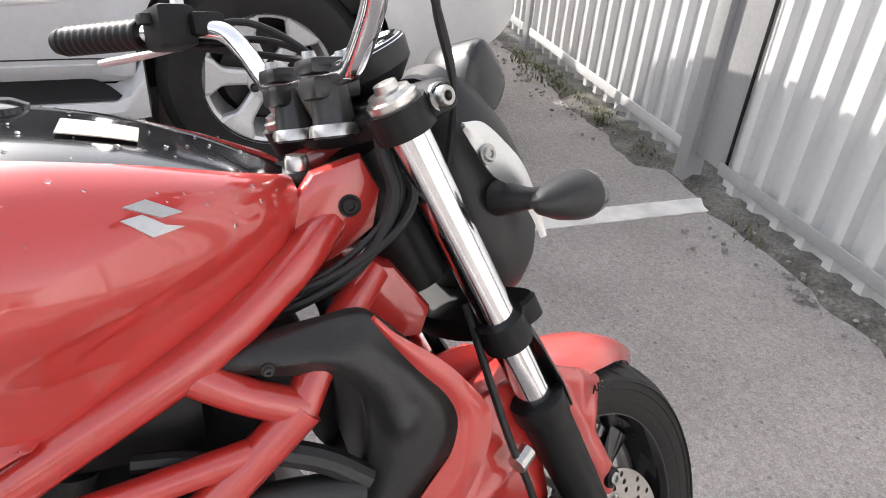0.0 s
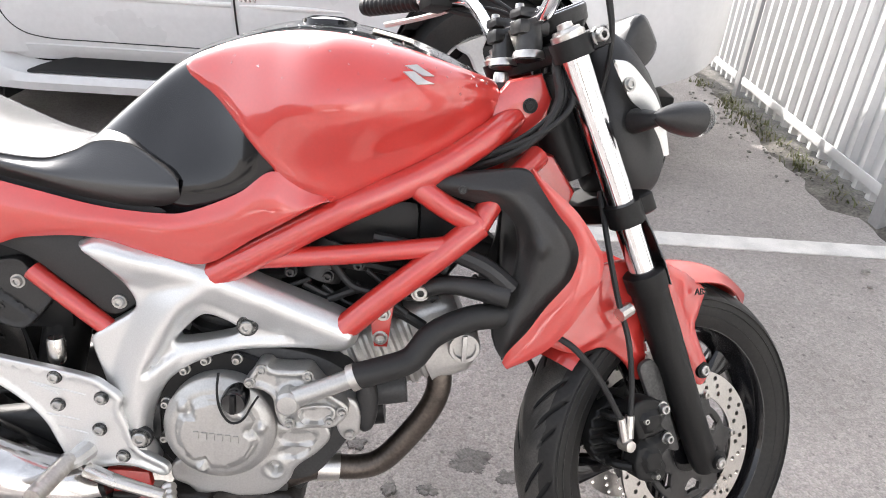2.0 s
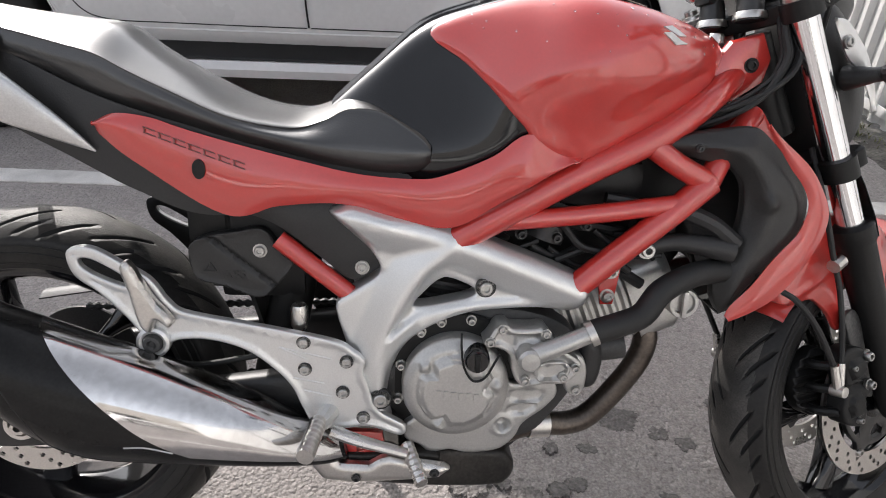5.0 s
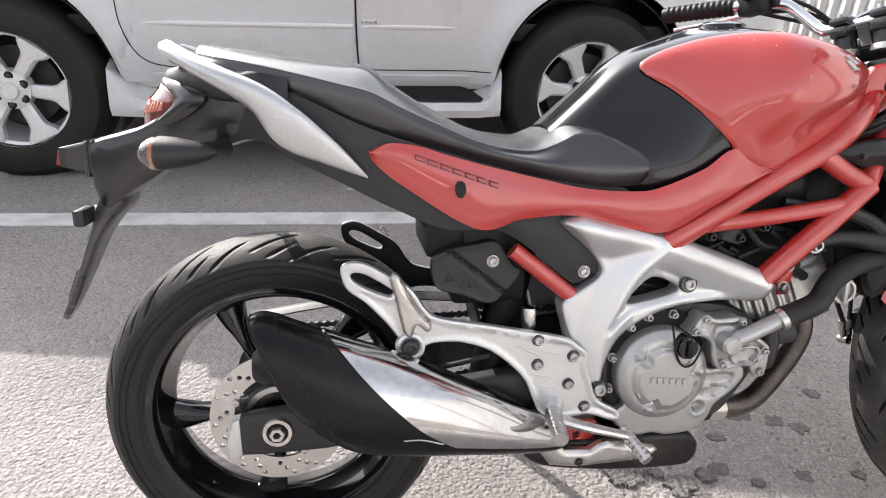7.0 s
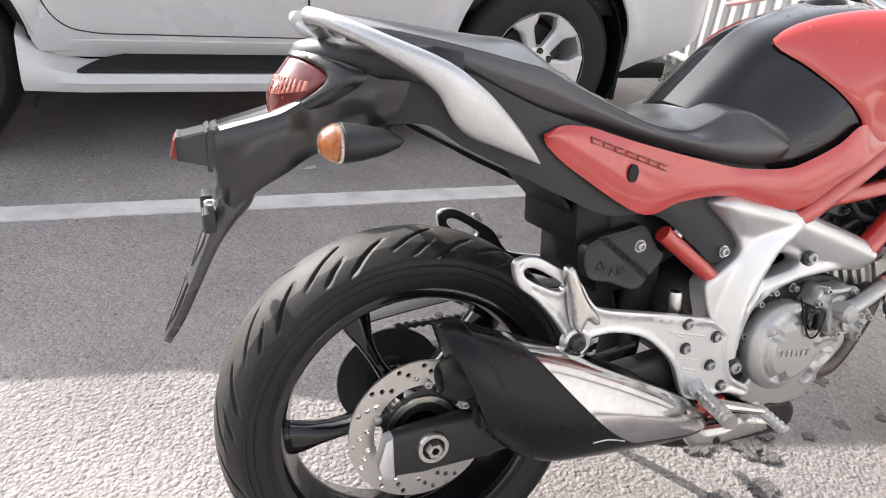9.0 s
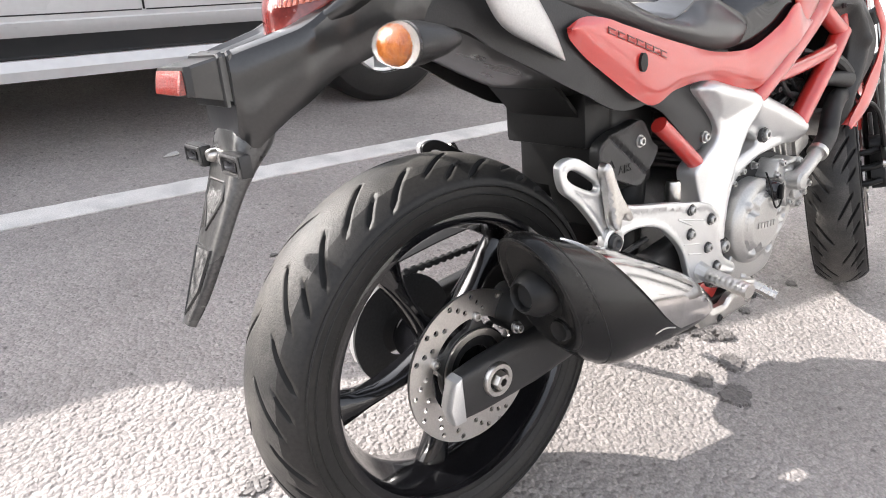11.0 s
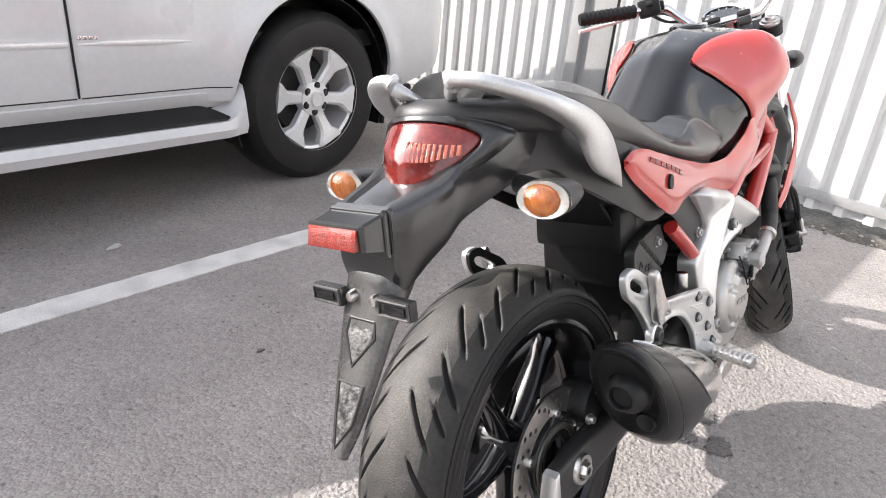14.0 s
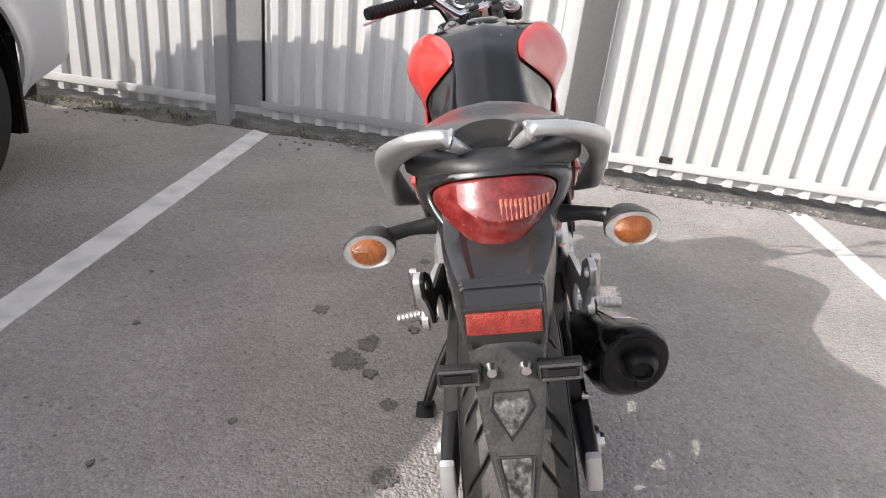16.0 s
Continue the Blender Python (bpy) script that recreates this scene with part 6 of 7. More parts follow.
    ep("pump_cover", relief([(0.703, 0.458), (0.710, 0.470), (0.722, 0.488), (0.736, 0.490), (0.745, 0.484), (0.770, 0.483), (0.795, 0.484), (0.806, 0.472), (0.825, 0.450), (0.846, 0.436), (0.856, 0.424), (0.850, 0.408), (0.832, 0.393), (0.800, 0.391), (0.772, 0.386), (0.756, 0.397), (0.748, 0.415), (0.744, 0.438), (0.730, 0.450)], -0.166, -0.130,
                            lambda x, z, d: 0.005 * (1 - ease((d - 0.007) / 0.003)) - 0.004 * ease(pocket(x, z) / 0.003) + 0.010 * ease(1 - math.hypot(x - 0.775, z - 0.436) / 0.032), n=110, edge=0.004, step=0.0042), ENGINE, "water pump cover", angle=50)
    ep("pump_rib", relief([(0.782, 0.424), (0.822, 0.432), (0.838, 0.420), (0.826, 0.400), (0.790, 0.398)], -0.174, -0.160, lambda x, z, d: -0.006 * ease((d - 0.004) / 0.003), n=40, edge=0.002, step=0.0042), ENGINE)
    for x, z in ((0.729, 0.484), (0.796, 0.477), (0.769, 0.398), (0.846, 0.420), (0.828, 0.405), (0.712, 0.463)):
        ep("bolt", bolt((x, -0.172, z), 0.0062, 0.006), BOLT)
    ep("drop_arm", relief([(0.842, 0.430), (0.862, 0.428), (0.872, 0.405), (0.870, 0.372), (0.856, 0.360), (0.842, 0.368), (0.835, 0.392)], -0.150, -0.12, lambda x, z, d: 0.0, n=36, edge=0.005), ENGINE, "cast alloy bracket")
    ep("bolt", bolt((0.856, -0.150, 0.371), 0.0075, 0.006), BOLT)
    ep("sensor_cover", relief([(0.866, 0.452), (0.890, 0.450), (0.898, 0.415), (0.892, 0.378), (0.876, 0.368), (0.866, 0.385), (0.864, 0.42)], -0.140, -0.10, lambda x, z, d: 0.006 * ease(d / 0.01), n=36, edge=0.005), BLACK, "black plastic sensor cover")
    ep("oil_cap", lathe([(0.001, -0.190), (0.016, -0.190), (0.019, -0.185), (0.020, -0.160)], (0.692, 0, 0.438), seg=28), GLOSS, "black oil filler cap")
    ep("oil_cap_wing", box((0.688, -0.196, 0.424), (0.696, -0.189, 0.452), 0.002), MATT)
    ep("cap_loop", tube([(0.668, -0.172, 0.478), (0.668, -0.182, 0.455), (0.672, -0.186, 0.430), (0.682, -0.187, 0.411), (0.693, -0.187, 0.406), (0.706, -0.186, 0.413), (0.718, -0.183, 0.434), (0.726, -0.178, 0.446)], 0.0019, 30, 6), MATT, "thin black cord round the oil cap")
    ep("sump_ribs", box((0.640, -0.110, 0.236), (0.756, 0.110, 0.262), 0.006), GREY_METAL, "ribbed underside of the crankcase")
    # water pipe and hose
    ep("water_pipe", tube([(0.770, -0.178, 0.443), (0.800, -0.182, 0.456), (0.864, -0.178, 0.482)], [0.016, 0.014, 0.014], 10, 16), ENGINE, "alloy water pipe")
    ep("pipe_joint", lathe([(0.002, -0.198), (0.014, -0.197), (0.018, -0.192), (0.018, -0.165)], (0.770, 0, 0.442), seg=20), ENGINE)
    ep("hose_clip", tube([(0.858, -0.178, 0.479), (0.868, -0.178, 0.484)], 0.020, 2, 18, straight=True), STEEL)
    ep("water_hose", tube([(0.862, -0.178, 0.482), (0.905, -0.170, 0.492), (0.945, -0.160, 0.505), (0.975, -0.150, 0.540), (1.03, -0.135, 0.562), (1.085, -0.120, 0.565)], 0.0195, 26, 16), HOSE, "thick black rubber hose")
    # cylinders and heads
    for name, a, b, w in (("rear_cylinder", (0.660, 0, 0.470), (0.690, 0, 0.66), 0.075), ("front_cylinder", (0.80, 0, 0.42), (0.985, 0, 0.500), 0.072)):
        A, B = Vector(a), Vector(b)
        d = (B - A).normalized()
        bm = bmesh.new()
        s, t = Vector((0, 1, 0)), d.cross(Vector((0, 1, 0)))
        rings = []
        for k in range(37):
            f = k / 36
            fat = 1.0 if k % 4 in (1, 2) else (0.86 if name == "rear_cylinder" else 0.93)
            c0 = A.lerp(B, f)
            rings.append([c0 + s * w * 1.12 * fat * math.copysign(abs(math.cos(x)) ** 0.5, math.cos(x)) + t * w * fat * math.copysign(abs(math.sin(x)) ** 0.5, math.sin(x)) for x in np.linspace(0, 2 * math.pi, 28, endpoint=False)])
        bm = skin(rings, True, bm)
        ep(name, bm, GREY_METAL if name == "rear_cylinder" else ENGINE, "finned engine cylinder")
        q = B
        rings = [[q + d * h + s * w * 1.2 * k * math.copysign(abs(math.cos(x)) ** 0.4, math.cos(x)) + t * w * 1.05 * k * math.copysign(abs(math.sin(x)) ** 0.4, math.sin(x)) for x in np.linspace(0, 2 * math.pi, 28, endpoint=False)] for h, k in ((-0.03, 1), (0.03, 1), (0.05, 0.85))]
        ep("cylinder_head", skin(rings), ENGINE if name != "rear_cylinder" else GREY_METAL)
    ep("thermostat", lathe([(0.001, -0.118), (0.017, -0.118), (0.018, -0.124), (0.023, -0.124), (0.0255, -0.118), (0.0255, -0.07)], (1.026, 0, 0.508), seg=26), ENGINE, "round alloy cap")
    ep("cap_bar", box((1.022, -0.129, 0.486), (1.030, -0.122, 0.530), 0.002), ENGINE)
    ep("oil_filter", tube([(0.84, -0.02, 0.345), (0.905, -0.02, 0.352)], 0.032, 2, 24, straight=True), MATT, "black oil filter")
    ep("starter", tube([(0.875, -0.10, 0.42), (0.94, -0.10, 0.43)], 0.025, 2, 18, straight=True), GREY_METAL)
    # air box, throttle bodies, hoses and wires that fill the space inside the frame
    ep("air_box", box((0.68, -0.095, 0.655), (0.95, 0.095, 0.73), 0.02), MATT, "black air box")
    ep("wiring_cover", plate([(0.70, 0.56), (0.80, 0.70), (1.00, 0.755), (1.06, 0.70), (1.0, 0.60), (0.95, 0.54), (0.85, 0.50)], -0.055, 0.055, bevel=0.012, n=40), MATT, "black cover over the wiring")
    ep("throttle_body", tube([(0.80, -0.075, 0.60), (0.82, -0.07, 0.66)], 0.032, 2, 18, straight=True), GREY_METAL)
    ep("radiator", box((1.100, -0.118, 0.53), (1.128, 0.118, 0.745), 0.006), MATT, "black radiator")
    for k in range(16):
        z = 0.540 + 0.0125 * k
        ep("radiator_fin", box((1.127, -0.112, z), (1.132, 0.112, z + 0.004), 0), GREY_METAL)
    rnd = random.Random(12)
    for k in range(12):
        p = Vector((rnd.uniform(0.70, 0.95), -rnd.uniform(0.09, 0.118), rnd.uniform(0.55, 0.68)))
        q = p + Vector((rnd.uniform(0.05, 0.14), rnd.uniform(-0.01, 0.02), rnd.uniform(-0.09, 0.03)))
        ep("hose", tube([p, (p + q) / 2 + Vector((0, 0, rnd.uniform(-0.03, 0.03))), q], rnd.choice((0.004, 0.006, 0.009)), 12, 8), HOSE)
    for x, z in ((0.72, 0.590), (0.760, 0.615), (0.74, 0.56), (0.815, 0.61), (0.86, 0.63), (0.68, 0.57)):
        ep("fitting", bolt((x, -0.106, z), 0.007, 0.010), GREY_METAL)
    # exhaust
    ex = sub("exhaust", BIKE)

    def xp(n, bm, mat, label="", angle=40):
        return part(n, bm, mat, ex, label, angle)
    xp("header_pipe", tube([(0.975, -0.050, 0.470), (0.995, -0.062, 0.430), (0.985, -0.066, 0.380), (0.945, -0.068, 0.318), (0.905, -0.070, 0.275), (0.865, -0.072, 0.262), (0.80, -0.080, 0.266), (0.72, -0.085, 0.240), (0.60, -0.085, 0.215), (0.48, -0.11, 0.225)], 0.0205, 50, 18), PIPE, "weathered brown header pipe")
    xp("catalyser", plate([(0.44, 0.236), (0.60, 0.240), (0.735, 0.238), (0.768, 0.222), (0.776, 0.200), (0.766, 0.176), (0.735, 0.165), (0.60, 0.168), (0.46, 0.190)], -0.118, 0.075, bevel=0.026, n=48, seg=4), SOOT, "dark sooty catalyser box under the engine")
    xp("pipe_ring", tube([(0.835, -0.075, 0.263), (0.800, -0.080, 0.266)], 0.0235, 2, 20, straight=True), STEEL)
    xp("collector", plate([(0.42, 0.285), (0.50, 0.262), (0.625, 0.262), (0.645, 0.250), (0.63, 0.240), (0.57, 0.232), (0.46, 0.240), (0.42, 0.262)], -0.160, -0.06, bevel=0.018, n=40, seg=3), SOOT, "dark collector behind the heat shield")
    xp("heat_shield", relief([(0.408, 0.329), (0.428, 0.290), (0.445, 0.253), (0.461, 0.231), (0.509, 0.224), (0.565, 0.226), (0.619, 0.229), (0.642, 0.232), (0.659, 0.246), (0.650, 0.252), (0.617, 0.257), (0.563, 0.270), (0.549, 0.266), (0.531, 0.255), (0.487, 0.258), (0.462, 0.280), (0.440, 0.318), (0.420, 0.335)], -0.180, -0.166,
                             lambda x, z, d: 0.003 * ease(d / 0.008), edge=0.003, step=0.005), STEEL, "silver heat shield under the foot plate")
    xp("bolt", bolt((0.634, -0.183, 0.242), 0.006, 0.004), GREY_METAL)
    xp("bolt", bolt((0.512, -0.183, 0.236), 0.006, 0.004), GREY_METAL)
    # silencer: sections from the rear face to the front tip (centre, half height, half width)
    S = []
    for tx, tz, bx, bz, y, w in ((0.004, 0.490, 0.034, 0.415, -0.213, 0.026), (-0.018, 0.528, 0.050, 0.372, -0.212, 0.050), (-0.021, 0.539, 0.064, 0.356, -0.211, 0.058), (0.002, 0.541, 0.100, 0.326, -0.208, 0.065), (0.045, 0.523, 0.150, 0.302, -0.205, 0.068), (0.12, 0.490, 0.222, 0.291, -0.199, 0.068),
                                 (0.20, 0.456, 0.29, 0.283, -0.193, 0.064), (0.29, 0.413, 0.36, 0.274, -0.186, 0.057), (0.37, 0.370, 0.42, 0.266, -0.178, 0.047), (0.44, 0.325, 0.47, 0.258, -0.165, 0.034), (0.49, 0.295, 0.50, 0.256, -0.150, 0.024)):
        S.append(((tx + bx) / 2, y, (tz + bz) / 2, (tx - bx) / 2, (tz - bz) / 2, w))

    def can_point(v, ang, k=1.0):
        x, y, z, hx, hz, w = v
        sv, cv = math.copysign(abs(math.sin(ang)) ** 0.9, math.sin(ang)), math.copysign(abs(math.cos(ang)) ** 0.9, math.cos(ang))
        return Vector((x + hx * k * sv, y + w * k * cv, z + hz * k * sv))

    def ring(v, k=1.0, n=48):
        return [can_point(v, a, k) for a in np.linspace(0, 2 * math.pi, n, endpoint=False)]
    fine = spline(S, 48)
    xp("silencer", skin([ring(v) for v in fine]), CAN, "satin black silencer can")
    for i in (9, 16):
        v = fine[i]
        xp("can_band", skin([ring([v[0] + d * 0.9, v[1], v[2] - d * 0.4, *v[3:]], k) for d, k in ((-0.0016, 1.0), (-0.001, 1.006), (0.001, 1.006), (0.0016, 1.0))]), MATT)
    xp("scuff", tube([can_point(fine[24], 3.55, 1.004), can_point(fine[26], 3.50, 1.004), can_point(fine[28], 3.58, 1.004)], 0.0012, 8, 6), STEEL, "scraped bare metal scuff")
    xp("silencer_end", lathe([(0.0160, -0.008), (0.0170, -0.018), (0.0190, -0.020), (0.0225, -0.017), (0.032, 0.000), (0.032, 0.02), (0.0160, 0.02)], (0.000, -0.217, 0.462), "x", 30), MATT)
    xp("drain_recess", lathe([(0.0115, -0.006), (0.0135, -0.007), (0.0150, -0.004), (0.016, 0.02), (0.0115, 0.02)], (0.037, -0.232, 0.403), "x", 24), MATT)
    xp("drain_hole", tube([(0.034, -0.232, 0.403), (0.06, -0.232, 0.403)], 0.0116, 2, 18, straight=True), GROOVE)
    xp("outlet", tube([(-0.0098, -0.2170, 0.462), (0.03, -0.2175, 0.462)], 0.0164, 2, 22, straight=True), GROOVE, "dark exhaust outlet")

    def shield(a, b):
        # from a slanting rear edge forward to the tip, over the outer flank
        ang = math.pi * (0.46 + 0.70 * b - 0.06 * b * a)
        f0 = 0.455 + 0.085 * b + 0.08 * b ** 4
        u = (f0 + (0.985 - f0) * a) * 47
        i = min(int(u), 46)
        v = fine[i] * (1 - (u - i)) + fine[i + 1] * (u - i)
        return tuple(can_point(v, ang, 1.035 + 0.01 * math.sin(math.pi * a)))
    xp("chrome_shield", shell(shield, 40, 24, -0.003), SHIELD, "polished chrome heat shield")
    # swing arm and rear brake
    for s in (-1, 1):
        bm = skin([[(x, s * (y + w * math.copysign(abs(math.cos(a)) ** 0.5, math.cos(a))), z + h * math.copysign(abs(math.sin(a)) ** 0.5, math.sin(a))) for a in np.linspace(0, 2 * math.pi, 24, endpoint=False)]
                   for x, y, z, h, w in ((0.57, 0.115, 0.375, 0.035, 0.025), (0.40, 0.118, 0.350, 0.040, 0.022), (0.22, 0.120, 0.325, 0.042, 0.020), (0.08, 0.122, 0.308, 0.042, 0.018), (-0.02, 0.124, 0.303, 0.040, 0.016), (-0.060, 0.124, 0.300, 0.036, 0.014))])
        bpart("swing_arm", bm, BLACK, "black swing arm", angle=45)
        bpart("arm_end", plate([(-0.060, 0.334), (-0.072, 0.330), (-0.084, 0.290), (-0.078, 0.264), (-0.058, 0.264)], s * 0.112 if s > 0 else -0.139, 0.139 if s > 0 else -0.112, bevel=0.004), SILVER, "silver swing arm end cap")
        bpart("axle_washer", lathe([(0.016, s * 0.142), (0.018, s * 0.146), (0.024, s * 0.146), (0.026, s * 0.142), (0.026, s * 0.136), (0.016, s * 0.136)], (0, 0, 0.308), seg=30, closed=True), STEEL)
        bpart("axle_recess", lathe([(0.002, s * 0.141), (0.0165, s * 0.141), (0.0165, s * 0.136)], (0, 0, 0.308), seg=24), MATT)
        bpart("axle_nut", lathe([(0.006, s * 0.146), (0.0065, s * 0.154), (0.012, s * 0.154), (0.0135, s * 0.150), (0.0135, s * 0.138), (0.006, s * 0.138)], (0, 0, 0.308), seg=6, closed=True), STEEL, "steel axle nut", angle=20)
    cal = sub("rear_brake", BIKE)
    part("caliper", plate([(0.045, 0.375), (0.075, 0.415), (0.115, 0.400), (0.112, 0.355), (0.07, 0.345)], -0.125, -0.065, bevel=0.010, n=24), MATT, cal, "black rear brake caliper")
    part("sensor_ring", lathe([(0.050, -0.098), (0.060, -0.098), (0.060, -0.094), (0.050, -0.094)], (0, 0, 0.310), seg=60, closed=True), STEEL, cal)
    part("bolt", bolt((0.09, -0.128, 0.405), 0.009, 0.012), BOLT, cal)
    part("bolt", bolt((0.055, -0.128, 0.365), 0.007, 0.008), BOLT, cal)
    part("brake_hose", tube([(0.10, -0.11, 0.40), (0.14, -0.115, 0.43), (0.25, -0.12, 0.40), (0.36, -0.13, 0.42)], 0.005, 18, 8), HOSE, cal)
    # chain, sprocket and guard on the left
    ch = sub("drive_chain", BIKE)
    part("sprocket", lathe([(0.045, 0.088), (0.098, 0.088), (0.098, 0.094), (0.045, 0.094)], (0, 0, 0.310), seg=44, closed=True), GREY_METAL, ch)
    for n2, z0, z1 in (("upper_run", 0.408, 0.425), ("lower_run", 0.212, 0.335)):
        ks = range(144)
        bm = tube([(0.01 + 0.56 * k / 143, 0.091, z0 + (z1 - z0) * k / 143) for k in ks], [0.0075 if k % 4 in (1, 2) else 0.005 for k in ks], 144, 8, straight=True)
        part(n2, bm, GREY_METAL, ch, "dark oily chain")
    bpart("chain_guard", shell(lambda a, b: (-0.06 + 0.42 * a, 0.068 + 0.048 * b, 0.432 + 0.03 * math.sin(a * 2.4) + 0.008 * math.sin(b * 3.1)), 14, 5, 0.003), BLACK, "black chain guard")
    # side stand
    st = sub("side_stand", BIKE)
    part("leg", tube([(0.55, 0.12, 0.270), (0.50, 0.19, 0.16), (0.455, 0.235, 0.068)], [0.013, 0.012, 0.011], 10, 12), MATT, st, "black side stand leg")
    part("foot", plate([(0.415, 0.062), (0.475, 0.066), (0.480, 0.056), (0.420, 0.052)], 0.215, 0.262, bevel=0.003), MATT, st, "flat stand foot")


engine()


# -- radiator shrouds --
fold, lowfold = near_line([(0.985, 0.768), (1.045, 0.766), (1.082, 0.739), (1.105, 0.710), (1.120, 0.680)]), near_line([(1.120, 0.680), (1.112, 0.630), (1.094, 0.570), (1.082, 0.510)])
for sg in (-1, 1):
    sh = relief([(0.956, 0.757), (0.982, 0.772), (1.012, 0.779), (1.051, 0.784), (1.092, 0.788), (1.113, 0.776), (1.143, 0.745), (1.174, 0.710), (1.190, 0.672), (1.182, 0.627), (1.152, 0.588), (1.122, 0.539), (1.092, 0.495), (1.076, 0.506), (1.066, 0.537), (1.072, 0.575), (1.088, 0.613), (1.094, 0.645), (1.094, 0.676), (1.086, 0.706), (1.064, 0.728), (1.042, 0.733), (1.000, 0.742)],
                -0.126, -0.108, lambda x, z, d: 0.016 * ease(d / 0.030) + 0.007 * ease(1 - fold(x, z) / 0.022) + 0.006 * ease(1 - lowfold(x, z) / 0.020) + 0.010 * ease((x - 1.09) / 0.06), n=110, edge=0.005)
    bpart("radiator_shroud", sh if sg < 0 else mirrored(sh), SHROUD, "black plastic radiator shroud", angle=60)
    bpart("shroud_trim", strip_panel([(1.100, 0.796), (1.119, 0.776), (1.152, 0.750), (1.174, 0.729), (1.206, 0.687), (1.217, 0.659), (1.212, 0.625), (1.189, 0.583), (1.155, 0.534), (1.122, 0.508), (1.090, 0.488)],
                                     [(1.098, 0.790), (1.110, 0.772), (1.138, 0.735), (1.164, 0.705), (1.176, 0.675), (1.170, 0.640), (1.154, 0.615), (1.135, 0.588), (1.113, 0.550), (1.088, 0.515), (1.082, 0.498)],
                                     lambda x: float(np.interp(x, [1.08, 1.12, 1.18, 1.22], [0.144, 0.152, 0.156, 0.146])), bulge=0.006, sgn=sg, na=60, nb=12), RED, "red edge of the radiator shroud", angle=50)
    bpart("shroud_arm", tube([(0.950, sg * 0.112, 0.598), (1.00, sg * 0.122, 0.610), (1.085, sg * 0.130, 0.600)], [0.017, 0.014, 0.020], 10, 12), BLACK)
    bpart("shroud_arm", tube([(1.00, sg * 0.118, 0.660), (1.05, sg * 0.125, 0.640), (1.09, sg * 0.13, 0.61)], 0.014, 8, 10), BLACK)
    bpart("bolt", bolt((0.954, sg * 0.124, 0.597), 0.011, 0.008, sg), BOLT)
    bpart("bolt", bolt((1.005, sg * 0.143, 0.757), 0.0045, 0.004, sg), GREY_METAL)
bpart("cowl_underside", shell(lambda a, b: (1.085 + 0.11 * b, -0.12 + 0.24 * a, 0.49 + 0.05 * b), 8, 4, 0.004), MATT)


